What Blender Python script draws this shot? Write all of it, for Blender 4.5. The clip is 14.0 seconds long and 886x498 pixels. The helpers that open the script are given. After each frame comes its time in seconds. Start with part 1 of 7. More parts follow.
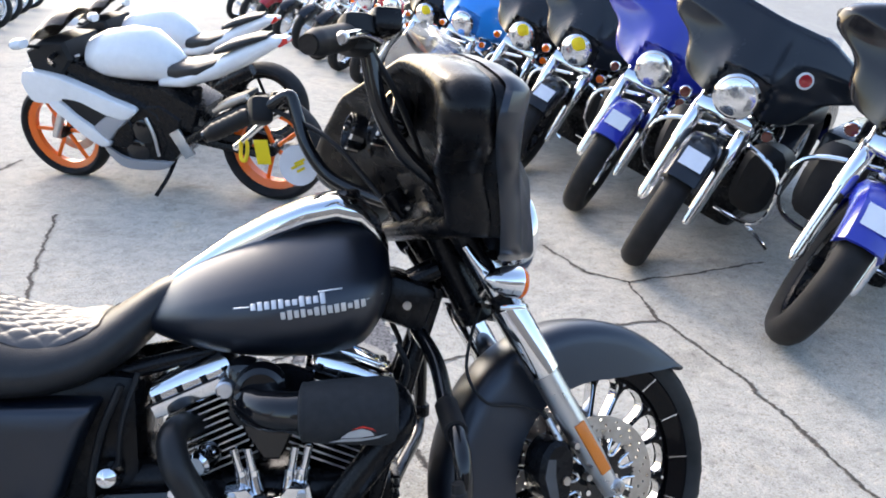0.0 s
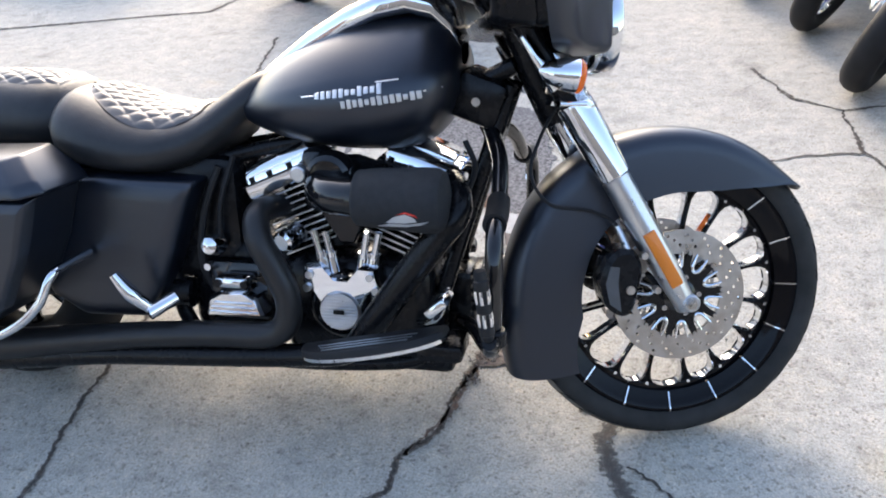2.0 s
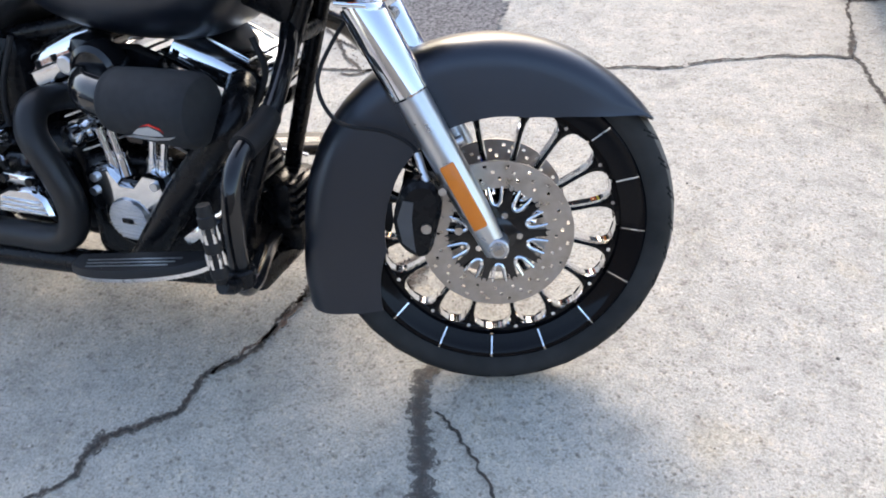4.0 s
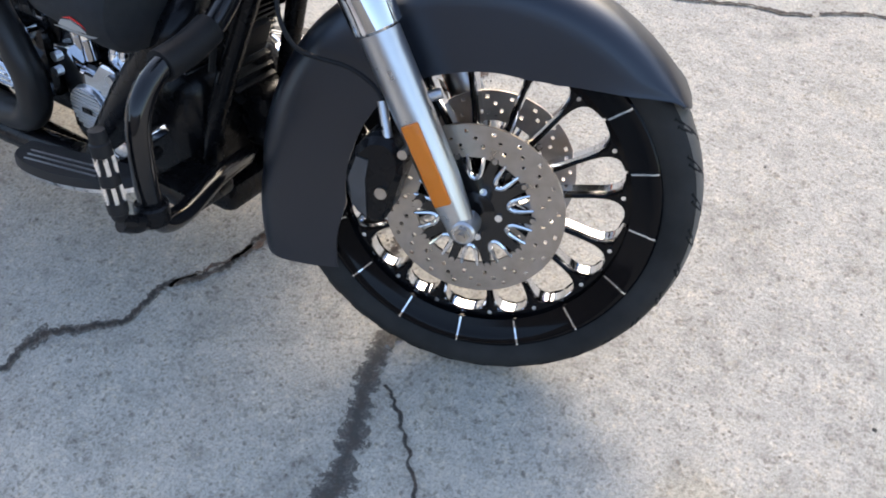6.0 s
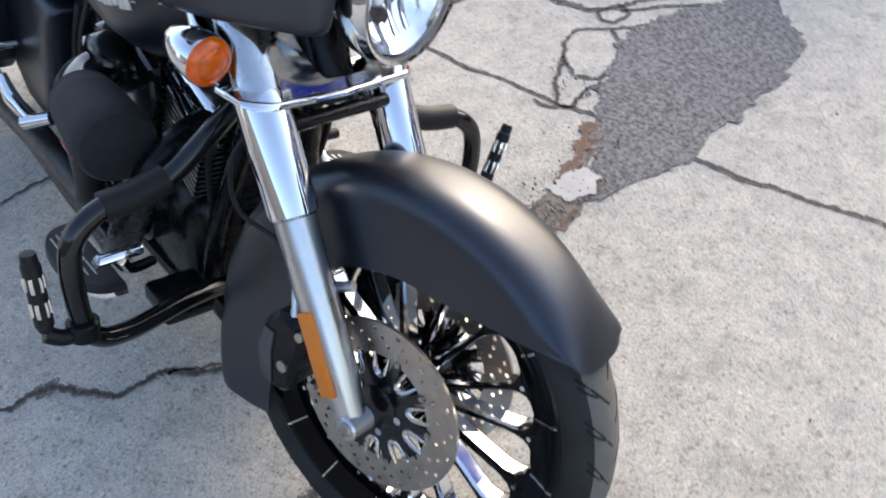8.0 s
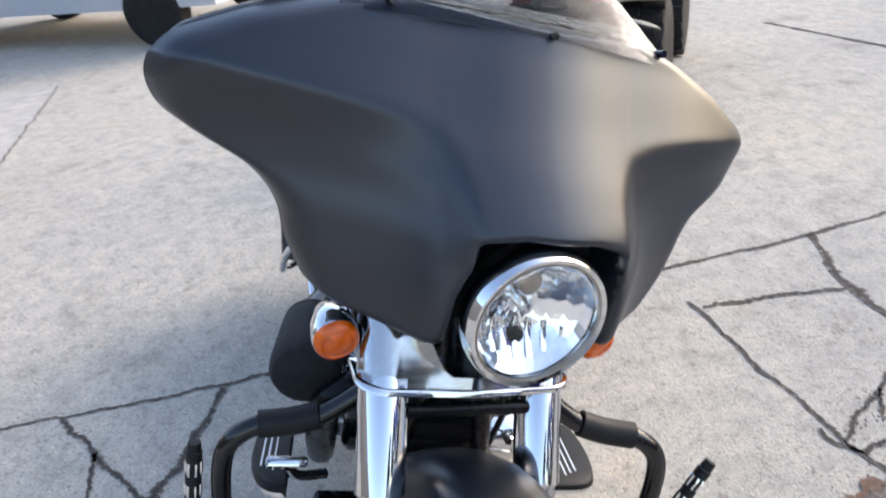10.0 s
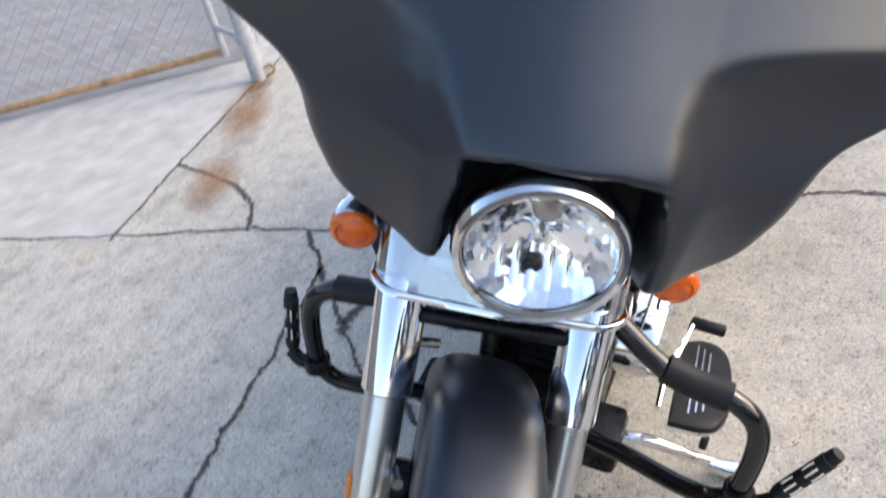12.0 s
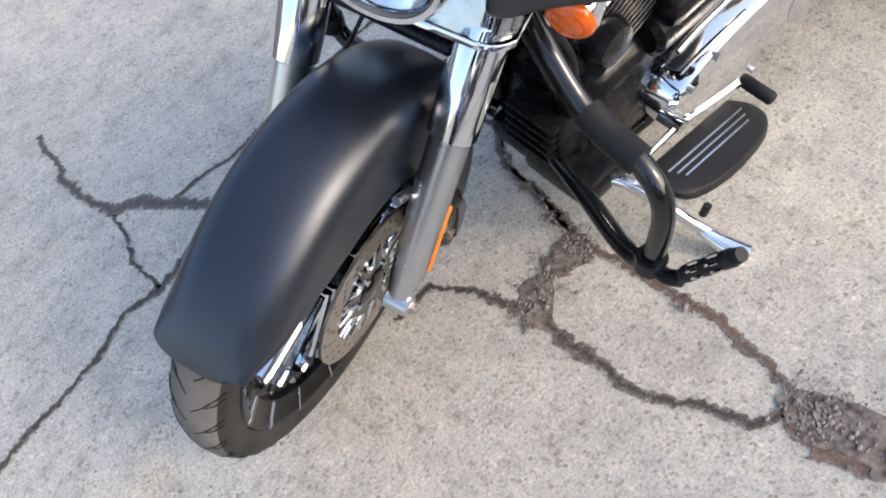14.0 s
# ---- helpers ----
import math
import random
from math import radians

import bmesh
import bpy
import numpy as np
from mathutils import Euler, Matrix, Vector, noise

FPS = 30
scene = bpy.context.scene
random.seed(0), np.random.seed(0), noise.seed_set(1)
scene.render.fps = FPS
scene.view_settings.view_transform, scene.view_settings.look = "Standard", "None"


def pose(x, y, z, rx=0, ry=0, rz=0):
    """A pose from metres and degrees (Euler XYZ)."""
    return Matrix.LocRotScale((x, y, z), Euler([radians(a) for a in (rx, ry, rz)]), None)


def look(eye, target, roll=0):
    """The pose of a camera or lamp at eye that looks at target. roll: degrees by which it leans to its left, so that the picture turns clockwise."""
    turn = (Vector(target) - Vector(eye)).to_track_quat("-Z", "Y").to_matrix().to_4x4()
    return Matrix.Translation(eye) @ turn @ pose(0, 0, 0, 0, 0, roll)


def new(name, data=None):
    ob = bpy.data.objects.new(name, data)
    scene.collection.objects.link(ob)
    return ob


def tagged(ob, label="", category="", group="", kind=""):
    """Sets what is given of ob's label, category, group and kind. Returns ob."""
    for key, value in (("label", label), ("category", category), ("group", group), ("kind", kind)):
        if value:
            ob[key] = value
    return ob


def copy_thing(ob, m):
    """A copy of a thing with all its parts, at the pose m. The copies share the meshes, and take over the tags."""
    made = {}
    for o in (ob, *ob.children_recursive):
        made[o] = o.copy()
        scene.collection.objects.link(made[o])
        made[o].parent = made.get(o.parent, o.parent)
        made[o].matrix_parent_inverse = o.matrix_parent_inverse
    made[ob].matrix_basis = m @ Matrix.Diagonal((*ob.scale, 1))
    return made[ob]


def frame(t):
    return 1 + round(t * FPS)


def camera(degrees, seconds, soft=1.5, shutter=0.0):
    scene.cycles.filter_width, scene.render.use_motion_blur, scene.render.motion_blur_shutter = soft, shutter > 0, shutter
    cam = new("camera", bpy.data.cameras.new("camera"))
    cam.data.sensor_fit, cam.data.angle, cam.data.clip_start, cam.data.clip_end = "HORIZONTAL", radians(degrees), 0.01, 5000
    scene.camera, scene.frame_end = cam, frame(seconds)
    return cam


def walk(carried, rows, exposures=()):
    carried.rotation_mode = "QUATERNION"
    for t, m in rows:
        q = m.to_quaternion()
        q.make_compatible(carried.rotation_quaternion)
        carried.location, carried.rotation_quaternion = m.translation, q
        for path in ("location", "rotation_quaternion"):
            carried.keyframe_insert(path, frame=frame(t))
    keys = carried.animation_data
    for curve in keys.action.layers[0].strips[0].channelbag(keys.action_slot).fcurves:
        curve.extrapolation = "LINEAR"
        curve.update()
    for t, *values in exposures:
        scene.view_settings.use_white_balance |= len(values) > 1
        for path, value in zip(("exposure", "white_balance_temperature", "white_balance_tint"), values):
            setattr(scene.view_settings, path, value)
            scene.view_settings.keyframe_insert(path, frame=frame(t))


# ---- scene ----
cam = camera(58.7, 14.0, soft=1.8, shutter=0.3)
PATH = [
    (0, (-0.533, -1.371, 1.403), (-0.275, 0.485, 0.705), 2.3),
    (0.5, (-0.428, -1.372, 1.38), (-0.308, 0.508, 0.708), 1.4),
    (1, (-0.288, -1.388, 1.36), (-0.427, 0.431, 0.54), -0.4),
    (1.5, (-0.213, -1.411, 1.33), (-0.505, 0.319, 0.371), -1.7),
    (2, (-0.144, -1.392, 1.314), (-0.534, 0.267, 0.267), -4.3),
    (2.5, (-0.073, -1.276, 1.281), (-0.498, 0.31, 0.14), -4.8),
    (3, (0.018, -1.156, 1.272), (-0.384, 0.355, 0.025), -4.4),
    (3.5, (0.17, -1.085, 1.269), (-0.24, 0.377, -0.033), -5.1),
    (3.7, (0.247, -1.066, 1.282), (-0.203, 0.374, -0.031), -4.9),
    (5.8, (0.383, -0.711, 1.217), (-0.276, 0.39, -0.317), -1.9),
    (6, (0.414, -0.685, 1.217), (-0.284, 0.385, -0.322), -2.5),
    (6.5, (0.553, -0.591, 1.231), (-0.246, 0.434, -0.289), -2.2),
    (7, (0.655, -0.51, 1.242), (-0.285, 0.416, -0.261), -5.2),
    (7.5, (0.681, -0.382, 1.252), (-0.404, 0.497, -0.179), -8.2),
    (8, (0.631, -0.271, 1.294), (-0.554, 0.53, -0.104), -5.2),
    (8.5, (0.685, -0.203, 1.335), (-0.711, 0.474, 0.073), -1.1),
    (9, (0.74, -0.126, 1.35), (-0.796, 0.38, 0.173), -0.7),
    (9.2, (0.728, -0.092, 1.354), (-0.86, 0.336, 0.217), -2.1),
    (11.3, (0.63, 0.434, 1.414), (-1.129, -0.095, 0.624), -10.5),
    (11.5, (0.604, 0.467, 1.387), (-1.065, -0.173, 0.49), -12.7),
    (12, (0.5, 0.498, 1.338), (-0.946, -0.322, 0.226), -13.7),
    (12.3, (0.462, 0.504, 1.298), (-0.796, -0.342, -0.007), -12.8),
    (12.5, (0.423, 0.51, 1.28), (-0.705, -0.369, -0.118), -13.4),
    (12.7, (0.385, 0.521, 1.254), (-0.642, -0.399, -0.195), -15.3),
    (13, (0.364, 0.616, 1.242), (-0.448, -0.381, -0.289), -20.5),
    (13.5, (0.297, 0.815, 1.235), (-0.35, -0.281, -0.308), -20.7),
    (14, (0.205, 0.899, 1.234), (-0.355, -0.265, -0.293), -22.0),
]
walk(cam, [(t, look(eye, target, roll)) for t, eye, target, roll in PATH], [(0, 1.88, 6580, 11), (3, 2.08, 6830, 12), (6, 1.86, 6920, 12), (9, 1.77, 6830, 12), (11.3, 1.68, 6800, 12), (12, 1.73, 6870, 12), (13, 1.72, 6840, 12), (14, 1.74, 6730, 12)])

# ---- world and sun ----
SUN_AZ, SUN_EL = radians(113), radians(31)      # azimuth measured from +x towards +y
world = bpy.data.worlds.new("world")
scene.world = world
world.use_nodes = True
wn = world.node_tree.nodes
sky = wn.new("ShaderNodeTexSky")
sky.sky_type = "NISHITA"
sky.sun_disc = False
sky.sun_elevation = SUN_EL
sky.sun_rotation = radians(90) - SUN_AZ
sky.dust_density = 2.2
wn["Background"].inputs["Strength"].default_value = 0.15
world.node_tree.links.new(sky.outputs["Color"], wn["Background"].inputs["Color"])
sun = new("sun", bpy.data.lights.new("sun", "SUN"))
sun.data.energy, sun.data.angle, sun.data.color = 0.24, radians(10), (1.0, 0.93, 0.82)
sun.matrix_world = look(Vector((math.cos(SUN_AZ) * math.cos(SUN_EL), math.sin(SUN_AZ) * math.cos(SUN_EL), math.sin(SUN_EL))) * 20, (0, 0, 0))


# ---- materials ----
def mat(name, colour, rough=0.5, metal=0.0, coat=0.0, spec=0.5, vary=0.0, scale=30.0, bump=0.0, bump_scale=200.0, rough_vary=0.0, transmission=0.0, ior=1.45):
    m = bpy.data.materials.new(name)
    m.use_nodes = True
    nt = m.node_tree
    b = nt.nodes["Principled BSDF"]
    b.inputs["Base Color"].default_value = (*colour, 1)
    b.inputs["Roughness"].default_value = rough
    b.inputs["Metallic"].default_value = metal
    b.inputs["Coat Weight"].default_value = coat
    b.inputs["Coat Roughness"].default_value = 0.08
    b.inputs["Specular IOR Level"].default_value = spec
    b.inputs["Transmission Weight"].default_value = transmission
    b.inputs["IOR"].default_value = ior
    tc = nt.nodes.new("ShaderNodeTexCoord")
    if vary or rough_vary:
        n = nt.nodes.new("ShaderNodeTexNoise")
        n.inputs["Scale"].default_value, n.inputs["Detail"].default_value = scale, 6
        nt.links.new(tc.outputs["Object"], n.inputs["Vector"])
        if vary:
            r = nt.nodes.new("ShaderNodeMapRange")
            r.inputs["From Min"].default_value, r.inputs["From Max"].default_value = 0.3, 0.7
            r.inputs["To Min"].default_value, r.inputs["To Max"].default_value = 1 - vary, 1 + vary
            mx = nt.nodes.new("ShaderNodeMix")
            mx.data_type, mx.blend_type = "RGBA", "MULTIPLY"
            mx.inputs[0].default_value = 1
            mx.inputs[6].default_value = (*colour, 1)
            nt.links.new(n.outputs["Fac"], r.inputs["Value"])
            nt.links.new(r.outputs["Result"], mx.inputs[7])
            nt.links.new(mx.outputs[2], b.inputs["Base Color"])
        if rough_vary:
            r2 = nt.nodes.new("ShaderNodeMapRange")
            r2.inputs["From Min"].default_value, r2.inputs["From Max"].default_value = 0.3, 0.7
            r2.inputs["To Min"].default_value, r2.inputs["To Max"].default_value = max(0, rough - rough_vary), min(1, rough + rough_vary)
            nt.links.new(n.outputs["Fac"], r2.inputs["Value"])
            nt.links.new(r2.outputs["Result"], b.inputs["Roughness"])
    if bump:
        n2 = nt.nodes.new("ShaderNodeTexNoise")
        n2.inputs["Scale"].default_value, n2.inputs["Detail"].default_value = bump_scale, 4
        bp = nt.nodes.new("ShaderNodeBump")
        bp.inputs["Strength"].default_value, bp.inputs["Distance"].default_value = bump, 0.002
        nt.links.new(tc.outputs["Object"], n2.inputs["Vector"])
        nt.links.new(n2.outputs["Fac"], bp.inputs["Height"])
        nt.links.new(bp.outputs["Normal"], b.inputs["Normal"])
    return m


def concrete_material():
    m = mat("concrete", (0.42, 0.40, 0.36), 0.9)
    nt = m.node_tree
    b = nt.nodes["Principled BSDF"]
    geo = nt.nodes.new("ShaderNodeNewGeometry")

    def noise_node(scale, detail=5, rough=0.6):
        n = nt.nodes.new("ShaderNodeTexNoise")
        n.inputs["Scale"].default_value, n.inputs["Detail"].default_value, n.inputs["Roughness"].default_value = scale, detail, rough
        nt.links.new(geo.outputs["Position"], n.inputs["Vector"])
        return n

    def ramp(src, stops):
        r = nt.nodes.new("ShaderNodeValToRGB")
        while len(r.color_ramp.elements) < len(stops):
            r.color_ramp.elements.new(0.5)
        for e, (p, c) in zip(r.color_ramp.elements, stops):
            e.position, e.color = p, (*c, 1)
        nt.links.new(src, r.inputs["Fac"])
        return r

    def mult(a, c, fac=1.0):
        mx = nt.nodes.new("ShaderNodeMix")
        mx.data_type, mx.blend_type = "RGBA", "MULTIPLY"
        mx.inputs[0].default_value = fac
        nt.links.new(a, mx.inputs[6])
        nt.links.new(c, mx.inputs[7])
        return mx.outputs[2]
    base = ramp(noise_node(0.9, 6).outputs["Fac"], [(0.3, (0.39, 0.38, 0.355)), (0.55, (0.445, 0.43, 0.393)), (0.75, (0.485, 0.46, 0.408))])
    mid = ramp(noise_node(11, 8, 0.75).outputs["Fac"], [(0.3, (0.69, 0.68, 0.66)), (0.5, (0.98, 0.98, 0.97)), (0.7, (1.20, 1.17, 1.10))])
    grain = ramp(noise_node(170, 4, 0.85).outputs["Fac"], [(0.33, (0.42, 0.42, 0.42)), (0.47, (0.97, 0.965, 0.955)), (0.66, (1.38, 1.35, 1.3))])
    speck = ramp(noise_node(70, 3, 0.7).outputs["Fac"], [(0.30, (0.50, 0.48, 0.45)), (0.40, (1, 1, 1)), (0.64, (1, 1, 1)), (0.74, (1.22, 1.2, 1.15))])
    vor = nt.nodes.new("ShaderNodeTexVoronoi")
    vor.inputs["Scale"].default_value = 70
    nt.links.new(geo.outputs["Position"], vor.inputs["Vector"])
    pits = ramp(vor.outputs["Distance"], [(0.0, (0.35, 0.34, 0.33)), (0.16, (0.65, 0.64, 0.62)), (0.28, (1, 1, 1))])
    gate = ramp(noise_node(22, 2).outputs["Fac"], [(0.50, (0, 0, 0)), (0.62, (1, 1, 1))])
    pm = nt.nodes.new("ShaderNodeMix")
    pm.data_type = "RGBA"
    pm.inputs[6].default_value = (1, 1, 1, 1)
    nt.links.new(gate.outputs["Color"], pm.inputs[0])
    nt.links.new(pits.outputs["Color"], pm.inputs[7])
    stain = ramp(noise_node(3.1, 4, 0.55).outputs["Fac"], [(0.30, (0.72, 0.71, 0.70)), (0.42, (1, 1, 1)), (0.62, (1, 1, 1)), (0.72, (1.04, 0.98, 0.88))])
    chips = ramp(noise_node(34, 7, 0.72).outputs["Fac"], [(0.30, (0.50, 0.48, 0.45)), (0.40, (0.86, 0.85, 0.83)), (0.46, (1, 1, 1)), (0.60, (1, 1, 1)), (0.70, (1.16, 1.13, 1.07))])
    c = mult(base.outputs["Color"], mid.outputs["Color"])
    c = mult(c, chips.outputs["Color"], 1.0)
    c = mult(c, grain.outputs["Color"], 0.8)
    c = mult(c, speck.outputs["Color"], 0.8)
    c = mult(c, pm.outputs[2])
    c = mult(c, stain.outputs["Color"], 0.8)
    stones = nt.nodes.new("ShaderNodeTexVoronoi")
    stones.inputs["Scale"].default_value = 150
    nt.links.new(geo.outputs["Position"], stones.inputs["Vector"])
    split = nt.nodes.new("ShaderNodeSeparateColor")
    nt.links.new(stones.outputs["Color"], split.inputs["Color"])
    bits = ramp(split.outputs["Red"], [(0.0, (0.58, 0.55, 0.52)), (0.03, (0.80, 0.78, 0.75)), (0.10, (0.98, 0.98, 0.97)), (0.80, (1.05, 1.03, 1.0)), (0.90, (1.16, 1.11, 1.02)), (0.97, (1.26, 1.25, 1.22))])
    bits.color_ramp.interpolation = "CONSTANT"
    c = mult(c, bits.outputs["Color"], 0.75)
    nt.links.new(c, b.inputs["Base Color"])
    bp = nt.nodes.new("ShaderNodeBump")
    bp.inputs["Strength"].default_value, bp.inputs["Distance"].default_value = 0.7, 0.004
    nt.links.new(noise_node(120, 5, 0.7).outputs["Fac"], bp.inputs["Height"])
    nt.links.new(bp.outputs["Normal"], b.inputs["Normal"])
    return m


MATTE = mat("matte_black_paint", (0.003, 0.005, 0.010), 0.35, spec=0.95, rough_vary=0.03, scale=12, bump=0.03, bump_scale=900)
MATTE.node_tree.nodes["Principled BSDF"].inputs["Specular Tint"].default_value = (0.88, 0.92, 1.0, 1)
GLOSS = mat("gloss_black", (0.006, 0.006, 0.007), 0.12, spec=0.5, coat=0.2, rough_vary=0.05, scale=25)
SATIN = mat("satin_black_metal", (0.006, 0.006, 0.007), 0.26, spec=0.24, rough_vary=0.08, scale=40, bump=0.05)
PLASTIC = mat("black_plastic", (0.010, 0.010, 0.011), 0.55, spec=0.35, vary=0.2, bump=0.1)
CHROME = mat("chrome", (0.74, 0.75, 0.77), 0.06, 1.0, rough_vary=0.03, scale=20)
ALU = mat("brushed_aluminium", (0.62, 0.63, 0.65), 0.33, 1.0, vary=0.06, rough_vary=0.06, scale=60)
FORKALU = mat("fork_aluminium", (0.55, 0.56, 0.58), 0.29, 1.0, vary=0.03, rough_vary=0.02, scale=30)
STEEL = mat("disc_steel", (0.45, 0.405, 0.36), 0.36, 1.0, vary=0.12, rough_vary=0.1, scale=50)
RUBBER = mat("tyre_rubber", (0.014, 0.014, 0.015), 0.66, spec=0.25, vary=0.3, scale=14, bump=0.2, bump_scale=300)
LEATHER = mat("black_leather", (0.016, 0.016, 0.017), 0.42, vary=0.2, scale=50, bump=0.25, bump_scale=350)
QUILT = mat("quilted_vinyl", (0.05, 0.05, 0.053), 0.34, spec=0.6, vary=0.15, bump=0.2, bump_scale=350)
AMBER = mat("amber_lens", (0.86, 0.13, 0.0), 0.10, spec=0.5, vary=0.3, scale=60, transmission=0.25, coat=0.5, bump=0.35, bump_scale=170)
REFLECT = mat("amber_reflector", (0.72, 0.19, 0.008), 0.3, coat=0.4, bump=0.5, bump_scale=700)
RED = mat("red_lens", (0.6, 0.02, 0.015), 0.15, coat=0.5)
SILVER = mat("silver_decal", (0.62, 0.62, 0.62), 0.4, 0.6)
VANWHITE = mat("dull_white_paint", (0.5, 0.51, 0.54), 0.35, vary=0.05)
WHITE = mat("white_paint", (0.80, 0.80, 0.81), 0.25, coat=0.6, vary=0.03)
LABEL = mat("white_label", (0.75, 0.75, 0.78), 0.6, vary=0.04)
ORANGE = mat("orange_rim", (0.9, 0.17, 0.012), 0.35, coat=0.3)
YELLOW = mat("yellow_tag", (0.85, 0.62, 0.01), 0.6)
BLUE = mat("blue_paint", (0.018, 0.03, 0.33), 0.2, coat=0.8)
SKYBLUE = mat("light_blue_paint", (0.02, 0.25, 0.75), 0.2, coat=0.8)
GREY = mat("charcoal_paint", (0.014, 0.017, 0.023), 0.24, spec=0.3, coat=0.25, rough_vary=0.05, scale=6)
BEIGE = mat("beige_plastic", (0.38, 0.35, 0.28), 0.5, vary=0.08)
GALV = mat("galvanised_steel", (0.42, 0.435, 0.46), 0.5, 0.6, vary=0.12, scale=30)
RUST = mat("rusty_steel", (0.30, 0.19, 0.10), 0.8, vary=0.35, scale=20, bump=0.3)
CONCRETE = concrete_material()
CURB = mat("pale_concrete", (0.42, 0.405, 0.375), 0.9, vary=0.16, scale=8, bump=0.3)
DIRT = mat("crack_dirt", (0.098, 0.09, 0.08), 0.95, vary=0.5, scale=60, bump=0.9, bump_scale=180)
RUSTDIRT = mat("reddish_grit", (0.135, 0.112, 0.096), 0.95, vary=0.7, scale=70, bump=0.9, bump_scale=160)
ASPHALT = mat("asphalt_patch", (0.142, 0.137, 0.137), 0.92, vary=0.75, scale=95, bump=1.0, bump_scale=220)
STAINM = mat("damp_stain", (0.125, 0.115, 0.105), 0.85, vary=0.4, scale=25, bump=0.5)
PEBBLE = mat("pebbles", (0.25, 0.22, 0.195), 0.85, vary=0.4, scale=20)
MIRROR = mat("lamp_reflector", (0.95, 0.96, 0.98), 0.10, 1.0)
GLASS = mat("clear_glass", (1, 1, 1), 0.02, transmission=1.0, ior=1.3)
INNER = mat("inner_black_gloss", (0.004, 0.004, 0.005), 0.28, spec=0.22, rough_vary=0.05)
SCREEN = mat("windshield_plastic", (0.60, 0.63, 0.70), 0.04, transmission=1.0, ior=1.12)


RUSTGRIT = mat("red_brown_grit", (0.19, 0.115, 0.075), 0.95, vary=0.6, scale=60, bump=0.9, bump_scale=170)


def stain_material(name, colour, scale):
    """A film that fades out round its middle in a cloudy pattern."""
    m = mat(name, colour, 0.9, vary=0.2, scale=9)
    nt = m.node_tree
    geo = nt.nodes.new("ShaderNodeNewGeometry")
    tc = nt.nodes.new("ShaderNodeTexCoord")
    g = nt.nodes.new("ShaderNodeTexGradient")
    g.gradient_type = "SPHERICAL"
    n = nt.nodes.new("ShaderNodeTexNoise")
    n.inputs["Scale"].default_value, n.inputs["Detail"].default_value, n.inputs["Roughness"].default_value = scale, 6, 0.65
    mul = nt.nodes.new("ShaderNodeMath")
    mul.operation = "MULTIPLY"
    r = nt.nodes.new("ShaderNodeMapRange")
    r.inputs["From Min"].default_value, r.inputs["From Max"].default_value, r.inputs["To Max"].default_value = 0.05, 0.42, 0.6
    nt.links.new(tc.outputs["Object"], g.inputs["Vector"])
    nt.links.new(geo.outputs["Position"], n.inputs["Vector"])
    nt.links.new(g.outputs["Fac"], mul.inputs[0])
    nt.links.new(n.outputs["Fac"], mul.inputs[1])
    nt.links.new(mul.outputs[0], r.inputs["Value"])
    nt.links.new(r.outputs["Result"], nt.nodes["Principled BSDF"].inputs["Alpha"])
    return m


BRICK = mat("red_brick_wall", (0.22, 0.10, 0.07), 0.9, vary=0.4, scale=6)


# ---- mesh tools ----
def part(name, bm, material, parent=None, label="", m=None, angle=38):
    """Links a bmesh as one mesh object under a thing or a part."""
    bmesh.ops.recalc_face_normals(bm, faces=bm.faces)
    for f in bm.faces:
        f.smooth = True
    lim = radians(angle)
    for e in bm.edges:
        e.smooth = len(e.link_faces) == 2 and e.calc_face_angle(0) < lim
    me = bpy.data.meshes.new(name)
    bm.to_mesh(me)
    bm.free()
    me.materials.append(material)
    ob = new(name, me)
    if parent is not None:
        ob.parent = parent
    if m is not None:
        ob.matrix_basis = m
    if label:
        ob["label"] = label
    return ob


def thing(name, m, label, category, group=""):
    ob = new(name)
    ob.empty_display_size = 0.1
    ob.matrix_basis = m
    return tagged(ob, label, category, group)


def skin(bm, rings, closed=True, caps=True):
    vs = [[bm.verts.new(p) for p in r] for r in rings]
    n = len(vs[0])
    for a, b in zip(vs, vs[1:]):
        for i in range(n if closed else n - 1):
            j = (i + 1) % n
            bm.faces.new((a[i], a[j], b[j], b[i]))
    if caps and closed:
        bm.faces.new(vs[0][::-1])
        bm.faces.new(vs[-1])
    return bm


def frame_of(d, up=(0, 0, 1)):
    d = Vector(d).normalized()
    u = Vector(up)
    if abs(d.dot(u)) > 0.95:
        u = Vector((1, 0, 0))
    a = u.cross(d).normalized()
    return a, d.cross(a), d


def spline(pts, steps=6):
    pts = [Vector(p) for p in pts]
    if len(pts) < 3:
        return pts
    q = [2 * pts[0] - pts[1], *pts, 2 * pts[-1] - pts[-2]]
    out = []
    for i in range(1, len(q) - 2):
        for k in range(steps):
            t = k / steps
            a, b, c, d = q[i - 1:i + 3]
            out.append(0.5 * (2 * b + (c - a) * t + (2 * a - 5 * b + 4 * c - d) * t * t + (3 * b - a - 3 * c + d) * t ** 3))
    out.append(pts[-1])
    return out


